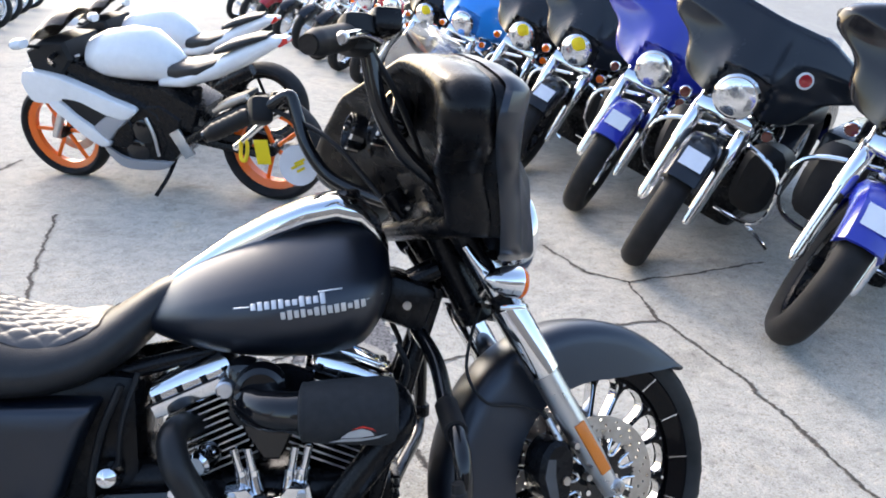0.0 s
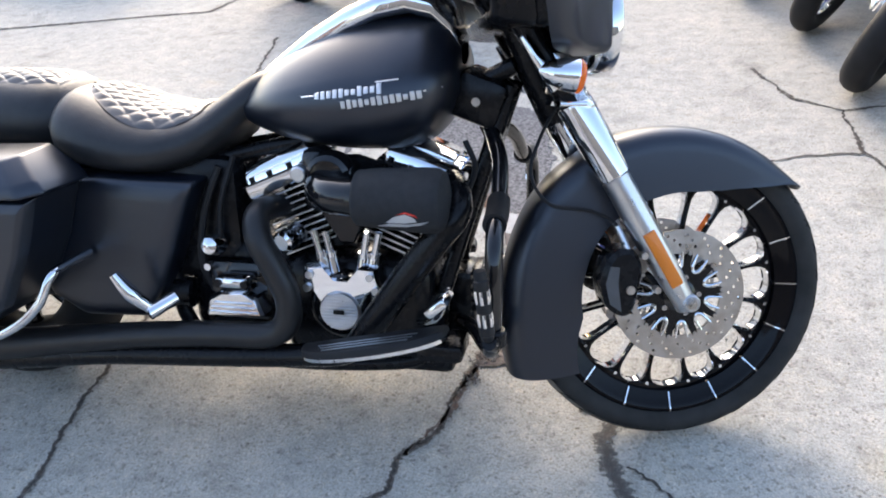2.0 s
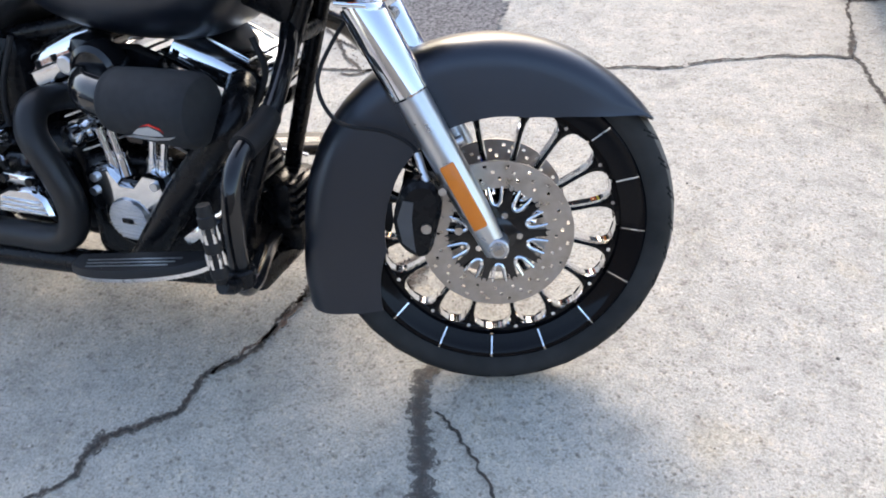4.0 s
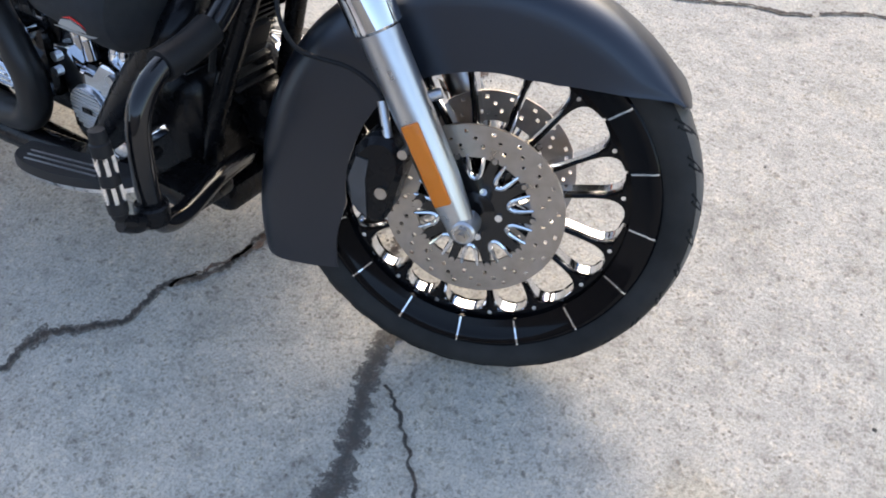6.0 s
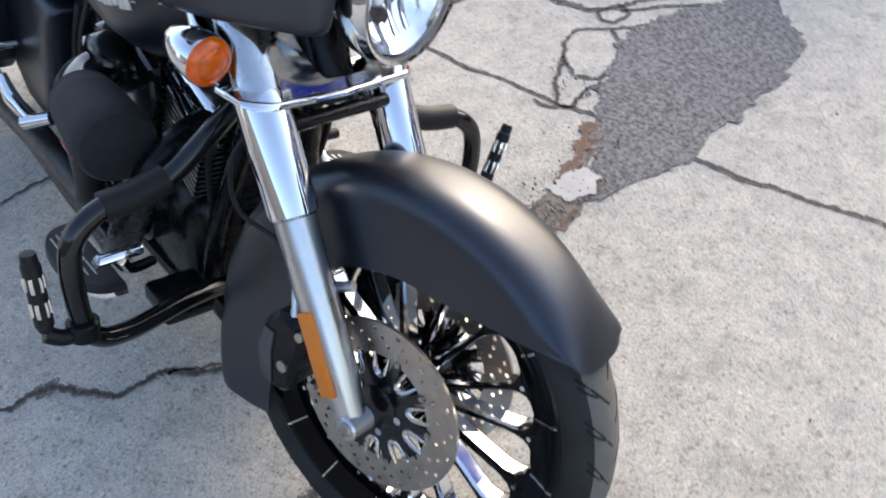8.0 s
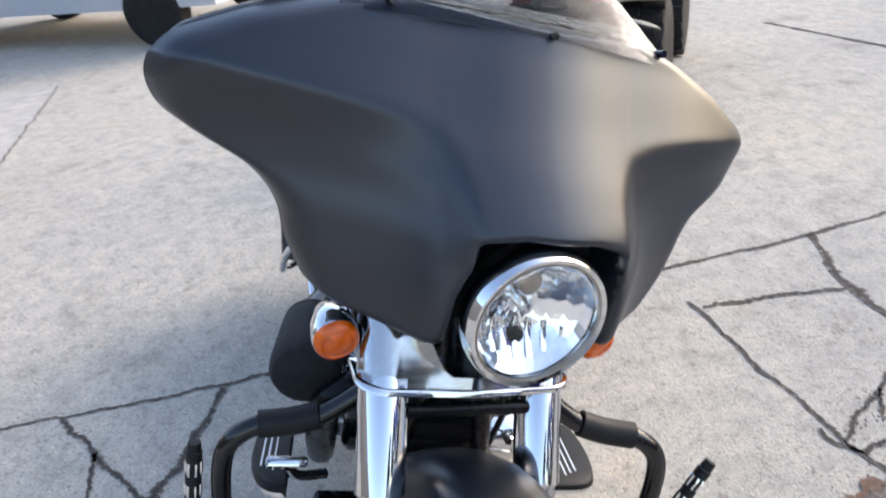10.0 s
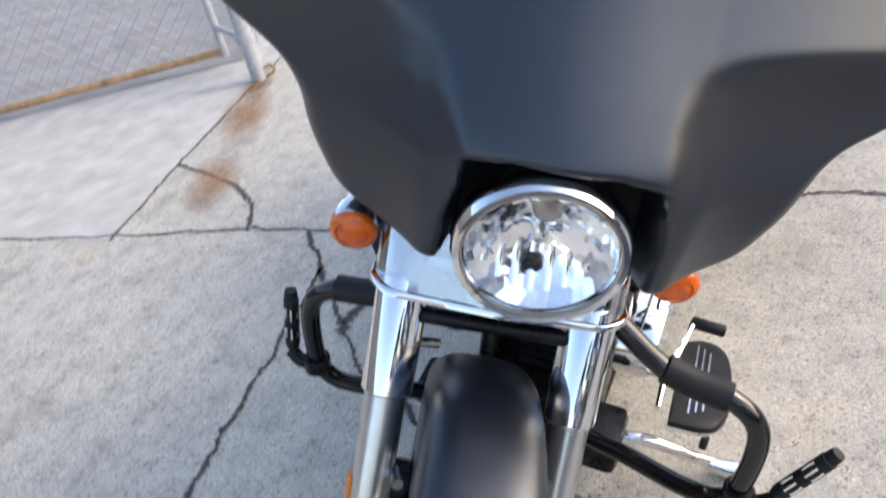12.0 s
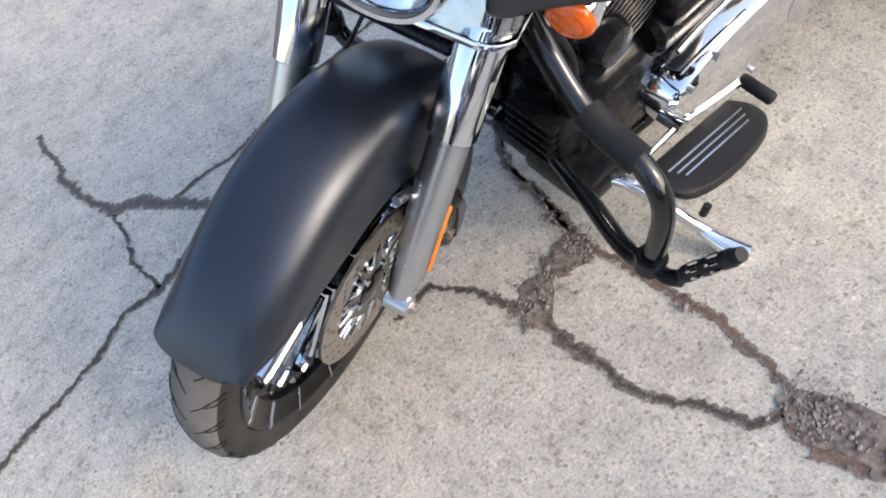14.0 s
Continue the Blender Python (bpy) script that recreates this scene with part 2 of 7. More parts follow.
def tube(bm, pts, r, n=12, steps=6, caps=True):
    """A round bar along a smooth line; r may be a list, one for each point."""
    rs = list(r) if hasattr(r, "__len__") else [r] * len(pts)
    line = spline(pts, steps)
    k = len(line) - 1
    rings = []
    a = None
    for i, p in enumerate(line):
        d = (line[min(i + 1, k)] - line[max(i - 1, 0)]).normalized()
        if a is None:
            a = frame_of(d)[0]
        a = (a - d * a.dot(d)).normalized()
        b = d.cross(a)
        u = i / k * (len(pts) - 1)
        j = min(int(u), len(pts) - 2)
        rr = rs[j] + (rs[j + 1] - rs[j]) * (u - j)
        rings.append([p + (a * math.cos(t) + b * math.sin(t)) * rr for t in (2 * math.pi * s / n for s in range(n))])
    return skin(bm, rings, caps=caps)


def lathe(bm, o, d, profile, n=24, closed=False):
    """Turns (radius, along) pairs round the line from o along d."""
    a, b, d = frame_of(d)
    o = Vector(o)
    rings = [[o + d * h + (a * math.cos(t) + b * math.sin(t)) * max(r, 1e-4) for t in (2 * math.pi * s / n for s in range(n))] for r, h in profile]
    if closed:
        rings.append(rings[0])
        skin(bm, rings, caps=False)
        bmesh.ops.remove_doubles(bm, verts=bm.verts, dist=1e-6)
        return bm
    return skin(bm, rings)


def rod(bm, p, q, r, r2=None, n=14, bev=0.0):
    p, q = Vector(p), Vector(q)
    h = (q - p).length
    r2 = r if r2 is None else r2
    if bev:
        prof = [(r - bev, 0), (r, bev), (r2, h - bev), (r2 - bev, h)]
    else:
        prof = [(r, 0), (r2, h)]
    return lathe(bm, p, q - p, prof, n)


def box(bm, c, s, bev=0.0, rot=(0, 0, 0), seg=2):
    r = bmesh.ops.create_cube(bm, size=1)
    vs = r["verts"]
    if bev:
        for v in vs:
            v.co = Vector((v.co.x * s[0], v.co.y * s[1], v.co.z * s[2]))
        es = list({e for v in vs for e in v.link_edges})
        g = bmesh.ops.bevel(bm, geom=es, offset=bev, segments=seg, affect="EDGES", profile=0.5)
        vs = list({v for f in g["faces"] for v in f.verts} | {v for v in vs if v.is_valid})
        m = pose(*c, *rot)
    else:
        m = pose(*c, *rot) @ Matrix.Diagonal((*s, 1))
    bmesh.ops.transform(bm, matrix=m, verts=vs)
    return bm


def plate(bm, pts, y0, y1, bev=0.0):
    """A flat outline in the xz plane, drawn out from y0 to y1, with softened edges."""
    n = len(pts)
    cx, cz = sum(p[0] for p in pts) / n, sum(p[1] for p in pts) / n
    def ring(y, k):
        out = []
        for x, z in pts:
            dx, dz = x - cx, z - cz
            l = math.hypot(dx, dz) or 1
            out.append((x - dx / l * k, y, z - dz / l * k))
        return out
    s = 1 if y1 > y0 else -1
    if bev:
        rings = [ring(y0, bev), ring(y0 + s * bev, 0), ring(y1 - s * bev, 0), ring(y1, bev)]
    else:
        rings = [ring(y0, 0), ring(y1, 0)]
    return skin(bm, rings)


def oval(x, y, z, w, h, n=24, e=2.4, top=1.0):
    """A rounded outline across x; top squeezes the width above the middle."""
    out = []
    for i in range(n):
        t = 2 * math.pi * i / n
        c, s = math.cos(t), math.sin(t)
        py = math.copysign(abs(c) ** (2 / e), c) * w
        pz = math.copysign(abs(s) ** (2 / e), s) * h
        if pz > 0:
            py *= 1 + (top - 1) * pz / h
        out.append((x, y + py, z + pz))
    return out


def smooth_path(pts, steps=5):
    return [tuple(p) for p in spline([(x, 0, z) for x, z in pts], steps)]


def lerp_table(table, x):
    for (a, u), (b, v) in zip(table, table[1:]):
        if x <= b:
            return u + (v - u) * max(0, min(1, (x - a) / (b - a)))
    return table[-1][1]


def B():
    return bmesh.new()


def part_each(name, bm, material, parent, label=""):
    """Links every loose piece of a bmesh as a part of its own."""
    left = set(bm.faces)
    while left:
        todo = [left.pop()]
        piece = list(todo)
        while todo:
            for v in todo.pop().verts:
                for f in v.link_faces:
                    if f in left:
                        left.remove(f)
                        todo.append(f)
                        piece.append(f)
        one = B()
        seen = {}
        for f in piece:
            vs = []
            for v in f.verts:
                if v.index not in seen:
                    seen[v.index] = one.verts.new(v.co)
                vs.append(seen[v.index])
            one.faces.new(vs)
        part(name, one, material, parent, label)
    bm.free()




# ---- ground ----
bm = B()
bmesh.ops.create_grid(bm, x_segments=1, y_segments=1, size=400)
tagged(part("ground", bm, CONCRETE), "weathered pale concrete lot with cracks and stains", "ground", kind="structure")


def crack_material(name, shaded_core, rim, red=0.0):
    """Grit that thins out unevenly towards its edge; the middle is painted darker as depth shade."""
    m = mat(name, shaded_core, 0.95, bump=0.9, bump_scale=190)
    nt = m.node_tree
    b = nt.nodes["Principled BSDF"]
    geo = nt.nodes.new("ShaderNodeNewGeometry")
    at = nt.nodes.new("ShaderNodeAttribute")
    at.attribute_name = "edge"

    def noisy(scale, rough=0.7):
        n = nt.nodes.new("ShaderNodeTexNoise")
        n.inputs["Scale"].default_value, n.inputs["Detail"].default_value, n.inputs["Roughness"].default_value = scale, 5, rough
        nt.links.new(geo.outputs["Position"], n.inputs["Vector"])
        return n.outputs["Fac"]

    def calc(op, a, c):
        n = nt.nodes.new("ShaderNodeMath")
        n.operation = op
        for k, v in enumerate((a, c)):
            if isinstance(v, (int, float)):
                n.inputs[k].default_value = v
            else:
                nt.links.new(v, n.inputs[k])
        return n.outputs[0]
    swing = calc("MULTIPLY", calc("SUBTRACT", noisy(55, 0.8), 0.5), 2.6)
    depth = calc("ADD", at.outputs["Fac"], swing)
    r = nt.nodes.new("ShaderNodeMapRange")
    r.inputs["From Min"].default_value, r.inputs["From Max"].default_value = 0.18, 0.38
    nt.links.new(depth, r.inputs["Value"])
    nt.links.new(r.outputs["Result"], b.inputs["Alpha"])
    # sandy grit at the rim; the darker middle paints in the crack's depth
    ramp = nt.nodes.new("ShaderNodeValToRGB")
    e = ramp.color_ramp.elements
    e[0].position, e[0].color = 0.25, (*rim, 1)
    e[1].position, e[1].color = 0.85, (*shaded_core, 1)
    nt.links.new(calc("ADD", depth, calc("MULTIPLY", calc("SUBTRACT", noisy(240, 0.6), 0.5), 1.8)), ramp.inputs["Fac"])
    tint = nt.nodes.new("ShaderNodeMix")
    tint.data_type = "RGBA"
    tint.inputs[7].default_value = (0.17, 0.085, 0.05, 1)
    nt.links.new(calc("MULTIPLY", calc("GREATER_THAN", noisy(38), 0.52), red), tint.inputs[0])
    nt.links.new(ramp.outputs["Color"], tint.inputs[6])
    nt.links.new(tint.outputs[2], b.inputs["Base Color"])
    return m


# first colour of each holds the painted depth shade, second the plain grit
CRACK_SHADED_GRIT = {
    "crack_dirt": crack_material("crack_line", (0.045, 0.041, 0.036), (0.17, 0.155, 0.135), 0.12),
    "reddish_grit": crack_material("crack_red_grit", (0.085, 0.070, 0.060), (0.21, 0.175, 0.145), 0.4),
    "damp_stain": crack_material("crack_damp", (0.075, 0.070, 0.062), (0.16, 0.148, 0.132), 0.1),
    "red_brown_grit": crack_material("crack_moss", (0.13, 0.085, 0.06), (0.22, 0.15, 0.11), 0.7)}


def ribbon(bm, pts, width, z, seed, rough=0.5, step=0.008):
    """A ragged strip along a line on the ground."""
    rnd = random.Random(seed)
    line = []
    ps = [Vector((x, y, 0)) for x, y in pts]
    for a, b in zip(ps, ps[1:]):
        k = max(2, int((b - a).length / step))
        line += [a.lerp(b, i / k) for i in range(k)]
    line.append(ps[-1])
    k = len(line) - 1
    left, mids, right = [], [], []
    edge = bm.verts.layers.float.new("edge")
    for i, p in enumerate(line):
        d = (line[min(i + 1, k)] - line[max(i - 1, 0)]).normalized()
        s = Vector((-d.y, d.x, 0))
        w0 = width[min(len(width) - 1, int(i / (k + 1) * len(width)))] if hasattr(width, "__len__") else width
        off = noise.noise(p * 9 + Vector((seed, 0, 0))) * 0.016 + noise.noise(p * 40) * 0.006 + noise.noise(p * 95 + Vector((0, 0, seed))) * 0.005
        w = w0 * 0.54 * (0.5 + rough * (0.8 * noise.noise(p * 7 + Vector((0, seed, 3))) + 0.45 * noise.noise(p * 31 + Vector((seed, 0, 3))) + 0.35 * noise.noise(p * 90) + 0.3 * rnd.uniform(-1, 1)))
        w = max(w, w0 * 0.06)
        w = 1.45 * w + 0.0035
        left.append(bm.verts.new(p + s * (off + w) + Vector((0, 0, z))))
        mids.append(bm.verts.new(p + s * off + Vector((0, 0, z))))
        right.append(bm.verts.new(p + s * (off - w) + Vector((0, 0, z))))
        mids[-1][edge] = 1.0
    for i in range(k):
        bm.faces.new((right[i], right[i + 1], mids[i + 1], mids[i]))
        bm.faces.new((mids[i], mids[i + 1], left[i + 1], left[i]))
    return bm


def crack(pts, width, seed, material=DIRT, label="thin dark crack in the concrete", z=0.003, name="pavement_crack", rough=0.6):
    return tagged(part(name, ribbon(B(), pts, width, z, seed, rough), CRACK_SHADED_GRIT[material.name]), label, "crack", kind="structure")


def blot(pts, seed, material, name, label, z=0.004, jag=0.02):
    """A ragged flat patch on the ground."""
    ps = [Vector((x, y, 0)) for x, y in pts]
    out = []
    for a, b in zip(ps, ps[1:] + ps[:1]):
        k = max(2, int((b - a).length / 0.007))
        out += [a.lerp(b, i / k) for i in range(k)]
    c = sum(out, Vector()) / len(out)
    bm = B()
    vs = []
    for p in out:
        d = (p - c).normalized()
        q = p + d * jag * (noise.noise(p * 14 + Vector((seed, 0, 0))) + 0.6 * noise.noise(p * 50) + 0.35 * noise.noise(p * 130))
        vs.append(bm.verts.new((q.x, q.y, z)))
    f = bm.faces.new(vs)
    bmesh.ops.triangulate(bm, faces=[f])
    return tagged(part(name, bm, material), label, "patch", kind="structure")


crack([(0.515, 2.40), (0.64, 2.02), (0.80, 1.90), (1.07, 1.955), (1.60, 2.125)], 0.02, 1)
crack([(0.80, 1.90), (0.794, 1.50), (0.906, 1.04), (0.947, 0.63), (0.978, 0.30)], 0.015, 2)
crack([(0.30, 1.33), (0.593, 1.454), (0.788, 1.49)], 0.014, 3)
crack([(-5.0, 2.9), (-3.5, 3.33), (-3.1, 3.45), (-2.77, 3.53), (-2.66, 4.13)], 0.05, 4)
crack([(-0.548, -0.189), (-0.487, -0.05), (-0.448, 0.083), (-0.43, 0.203), (-0.44, 0.368), (-0.441, 0.485), (-0.416, 0.578), (-0.395, 0.633)], (0.012, 0.02, 0.035, 0.03, 0.022, 0.025), 6, RUSTDIRT, "crack in concrete filled with reddish grit")
crack([(-0.43, 0.15), (-0.475, 0.015), (-0.499, -0.096), (-0.519, -0.143), (-0.562, -0.206), (-0.569, -0.284), (-0.602, -0.32), (-0.679, -0.395), (-0.69, -0.482), (-0.824, -0.623)], (0.016, 0.014, 0.02, 0.016, 0.028, 0.016), 7)
crack([(-0.095, -0.03), (-0.123, -0.092), (-0.097, -0.145), (-0.079, -0.20), (-0.064, -0.255), (-0.043, -0.312), (-0.026, -0.36), (-0.008, -0.45), (0.008, -0.55), (0.037, -0.66), (0.113, -0.775), (0.183, -0.819), (0.216, -0.955), (0.193, -1.3)], (0.055, 0.072, 0.086, 0.084, 0.070, 0.068, 0.056, 0.048, 0.037, 0.03, 0.022, 0.02), 8, STAINM, "wide damp crack filled with grit, core painted darker for depth", rough=0.35)
crack([(-0.06, -0.150), (-0.004, -0.194), (0.038, -0.241), (0.085, -0.30), (0.12, -0.36)], 0.002, 22)
crack([(0.183, -0.80), (0.213, -0.658), (0.219, -0.556), (0.213, -0.49)], 0.012, 9)
crack([(0.035, -0.552), (0.114, -0.525), (0.213, -0.49), (0.308, -0.487), (0.444, -0.434), (0.9, -0.30)], 0.02, 10)
crack([(0.052, -0.705), (-0.132, -0.703), (-0.254, -0.725), (-0.392, -0.756), (-0.656, -0.785), (-1.10, -0.85)], (0.014, 0.02, 0.014, 0.014), 11)
crack([(-0.07, 0.02), (-0.169, 0.003), (-0.216, 0.086), (-0.233, 0.162), (-0.255, 0.23), (-0.24, 0.299), (-0.238, 0.429), (-0.264, 0.524), (-0.313, 0.627), (-0.361, 0.655)], (0.018, 0.02, 0.03, 0.035, 0.02, 0.022, 0.02), 12)
blot([(-0.435, 0.13), (-0.40, 0.215), (-0.33, 0.20), (-0.25, 0.255), (-0.225, 0.20), (-0.28, 0.15), (-0.36, 0.145)], 2, RUSTDIRT, "grit_patch", "loose reddish grit in a broken spot", jag=0.035)
crack([(-0.824, -0.623), (-0.87, -0.64), (-1.115, -0.573), (-1.324, -0.52)], (0.05, 0.04, 0.03), 13, DIRT, "broken crack edge with grit, core painted darker for depth")
crack([(-1.287, -1.007), (-1.087, -0.839), (-0.86, -0.65)], 0.02, 14)
crack([(-1.05, -3.2), (-1.11, -2.333), (-1.18, -1.80), (-1.284, -1.228), (-1.30, -0.85), (-1.352, -0.474), (-1.402, -0.152), (-1.43, 0.30), (-1.60, 0.471), (-1.69, 1.134), (-1.716, 1.277), (-1.77, 1.58), (-1.896, 2.067), (-2.066, 2.939)], (0.008, 0.008, 0.01, 0.014, 0.014, 0.02, 0.02, 0.02), 15, label="long joint crack across the concrete")
crack([(-1.758, 1.535), (-1.429, 1.46), (-1.20, 1.49), (-1.031, 1.52)], 0.04, 16)
crack([(-1.031, 1.52), (-0.943, 1.715), (-0.823, 1.90), (-0.76, 2.1), (-0.9, 2.6)], 0.03, 17)
crack([(-1.379, 0.986), (-1.399, 1.203), (-1.38, 1.45)], 0.02, 18)
crack([(-1.431, 0.957), (-0.996, 1.024), (-0.601, 1.107), (-0.31, 1.155), (0.0, 1.235), (0.287, 1.315)], (0.012, 0.012, 0.016, 0.016, 0.018, 0.014), 19, label="straight slab joint in the concrete")
crack([(-1.70, -1.89), (-1.55, -1.484), (-1.439, -1.344), (-1.266, -1.24)], 0.02, 20)
crack([(-1.152, -1.79), (-1.738, -1.904), (-2.545, -2.03), (-6.0, -2.6)], 0.012, 21, label="slab edge joint in the concrete")
crack([(-0.361, 0.655), (-0.34, 0.75), (-0.37, 0.81)], 0.03, 35, RUSTDIRT, "crack in concrete filled with reddish grit")
blot([(-0.579, 1.084), (-0.687, 1.222), (-0.85, 1.50), (-0.80, 1.801), (-0.72, 2.05), (-0.45, 1.85), (-0.367, 1.656), (-0.337, 1.388), (-0.304, 1.158), (-0.34, 0.95), (-0.353, 0.86), (-0.44, 0.95)], 1, ASPHALT, "asphalt_patch", "dark rough asphalt patch in the concrete", jag=0.035)
blot([(-0.47, 0.95), (-0.42, 0.93), (-0.40, 0.94), (-0.36, 0.86), (-0.355, 0.77), (-0.335, 0.71), (-0.36, 0.65), (-0.40, 0.63), (-0.43, 0.70), (-0.455, 0.78), (-0.485, 0.88), (-0.53, 1.0), (-0.57, 1.07), (-0.52, 1.07)], 3, RUSTDIRT, "grit_patch", "reddish grit along the broken concrete", z=0.0045, jag=0.035)
blot([(-0.47, 0.80), (-0.39, 0.80), (-0.36, 0.87), (-0.40, 0.93), (-0.46, 0.92)], 5, CURB, "concrete_chunk", "pale chip of concrete in the grit", z=0.007, jag=0.02)

crack([(-0.58, 1.08), (-0.53, 0.99), (-0.495, 0.91), (-0.465, 0.83)], (0.05, 0.08, 0.07, 0.04), 71, RUSTGRIT, "reddish moss and grit beside the asphalt", z=0.0058, name="moss_strip", rough=0.8)
# broken corner beside the asphalt patch
for seed, loop in enumerate((
        [(-0.892, 1.26), (-0.943, 1.329), (-0.968, 1.404), (-0.9, 1.485), (-0.824, 1.451), (-0.76, 1.38), (-0.72, 1.252), (-0.785, 1.21), (-0.892, 1.26)],
        [(-0.679, 1.097), (-0.709, 1.19), (-0.704, 1.251), (-0.638, 1.172)],
        [(-1.012, 1.533), (-0.991, 1.616), (-0.929, 1.592), (-0.915, 1.52), (-0.96, 1.506), (-1.012, 1.533)],
        [(-0.952, 1.586), (-0.885, 1.716), (-0.792, 1.832)],
        [(-0.791, 1.684), (-0.848, 1.564), (-0.90, 1.485)],
        [(-0.777, 1.044), (-0.725, 1.054), (-0.701, 1.08), (-0.66, 1.10)],
        [(-0.892, 1.26), (-0.80, 1.16), (-0.72, 1.07)])):
    crack(loop, 0.016, 60 + seed, DIRT, "ragged crack round a loose piece of concrete")

# loose pebbles in the cracks
rnd = random.Random(5)
bm = B()
for x, y, s, n in ((-0.39, 0.69, 0.032, 260), (-0.41, 0.17, 0.028, 150), (-0.30, 0.19, 0.03, 120), (-0.24, 0.21, 0.02, 60), (-0.42, 0.84, 0.05, 120), (-0.43, 0.42, 0.012, 40), (-0.44, 0.08, 0.012, 40), (-0.5, 1.0, 0.06, 50), (-0.72, 1.17, 0.05, 60), (-0.86, 1.22, 0.03, 25)):
    for _ in range(n):
        r = rnd.uniform(0.0012, 0.0038) * (1.9 if rnd.random() < 0.1 else 1)
        g = bmesh.ops.create_icosphere(bm, subdivisions=1, radius=r)
        bmesh.ops.transform(bm, matrix=pose(x + rnd.gauss(0, s), y + rnd.gauss(0, s), 0.004 + r * 0.4, rnd.uniform(0, 90), rnd.uniform(0, 90)) @ Matrix.Diagonal((1, rnd.uniform(.6, 1), .7, 1)), verts=g["verts"])
tagged(part("pebbles", bm, PEBBLE), "small loose pebbles in the cracked concrete", "gravel", kind="stuff")


# specks of dirt scattered on the concrete
bm = B()
for _ in range(420):
    r = rnd.uniform(0.0010, 0.0026) * (2.0 if rnd.random() < 0.08 else 1)
    g = bmesh.ops.create_icosphere(bm, subdivisions=1, radius=r)
    bmesh.ops.transform(bm, matrix=pose(rnd.uniform(-2.0, 1.1), rnd.uniform(-1.9, 1.9), 0.001, 0, 0, rnd.uniform(0, 360)) @ Matrix.Diagonal((1, rnd.uniform(0.5, 1), 0.5, 1)), verts=g["verts"])
tagged(part("dirt_specks", bm, DIRT), "small dark specks of dirt on the concrete", "dirt", kind="stuff")


# ---- the black motorcycle ----
LEAN_ANGLE, STEER_ANGLE, RAKE = 12.75, 17.6, 26
AXLE = Vector((0, 0, 0.330))
bike = thing("motorcycle", pose(0, 0, 0, -LEAN_ANGLE), "matte black touring motorcycle with batwing fairing leaning on its kickstand", "motorcycle")
STEER = Matrix.Translation(AXLE) @ Matrix.Rotation(radians(STEER_ANGLE), 4, Vector((-math.sin(radians(RAKE)), 0, math.cos(radians(RAKE))))) @ Matrix.Translation(-AXLE)
AX = 0.330


def ring_pts(r, y, a):
    return (r * math.cos(a), y, AX + r * math.sin(a))


# front wheel
RIMBLACK = mat("gloss_black_rim", (0.003, 0.003, 0.004), 0.10, spec=0.2)
hub = part("front_wheel", lathe(B(), (0, -0.085, AX), (0, 1, 0), [(0.02, 0), (0.034, 0.004), (0.034, 0.02), (0.026, 0.03), (0.026, 0.14), (0.034, 0.15), (0.034, 0.166), (0.02, 0.17)], 28), GLOSS, bike, "black front wheel with machined spokes", STEER)
prof = [(0.272, -0.037), (0.279, -0.042), (0.290, -0.0465), (0.300, -0.047), (0.310, -0.042), (0.3175, -0.032), (0.3225, -0.018), (0.3245, 0.0), (0.3225, 0.018), (0.3175, 0.032), (0.310, 0.042), (0.300, 0.047), (0.290, 0.0465), (0.279, 0.042), (0.272, 0.037), (0.262, 0.025), (0.262, -0.025)]
prof = [(r + 0.0045 * max(0, (r - 0.272) / 0.0525), y) for r, y in prof]
part("tyre", lathe(B(), (0, 0, AX), (0, 1, 0), prof, 132, closed=True), mat("dusty_tyre_rubber", (0.024, 0.0235, 0.0225), 0.75, spec=0.3, vary=0.35, scale=14, bump=0.2, bump_scale=300), hub)
rim = [(0.262, -0.040), (0.270, -0.0405), (0.2735, -0.038), (0.272, -0.034), (0.264, -0.032), (0.262, -0.0285), (0.247, -0.0235), (0.240, -0.021), (0.236, -0.0125), (0.235, 0.0), (0.236, 0.0125), (0.240, 0.021), (0.247, 0.0235), (0.262, 0.0285), (0.264, 0.032), (0.272, 0.034), (0.2735, 0.038), (0.270, 0.0405), (0.262, 0.040), (0.256, 0.036), (0.240, 0.030), (0.229, 0.026), (0.228, 0.0), (0.229, -0.026), (0.240, -0.030), (0.256, -0.036)]
part("rim", lathe(B(), (0, 0, AX), (0, 1, 0), rim, 96, closed=True), RIMBLACK, hub, "gloss black rim")

# spokes stand in eight pairs; the windows between them have bright machined walls
PAIRS, PAIR_AT, PAIR_HALF = 8, 24.0, 10.2
SPOKE_AT = [PAIR_AT + 45 * k + d for k in range(PAIRS) for d in (-PAIR_HALF, PAIR_HALF)]
ARCH_R = 0.2225


def half_window(at, side, mid):
    """The edge of a window from the hub out along one side of a spoke and round to the window's middle."""
    a = radians(at)
    d, n = Vector((math.cos(a), math.sin(a))), Vector((-math.sin(a), math.cos(a))) * side
    pts = [d * r + n * w for r, w in ((0.055, 0.0085), (0.10, 0.0068), (0.14, 0.0060), (0.178, 0.0058))]
    p0, p1 = pts[-1], d * ARCH_R + n * 0.0058
    turn = math.atan2(p1.y, p1.x)
    off = (radians(mid) - turn + math.pi) % (2 * math.pi) - math.pi
    b = turn + off * min(0.92, 0.034 / ARCH_R / abs(off))
    p2 = Vector((math.cos(b), math.sin(b))) * ARCH_R
    pts += [p0 * (1 - t) ** 2 + p1 * 2 * t * (1 - t) + p2 * t * t for t in (0.2, 0.4, 0.6, 0.8, 1.0)]
    m = radians(mid)
    return pts + [Vector((math.cos(m), math.sin(m))) * ARCH_R]


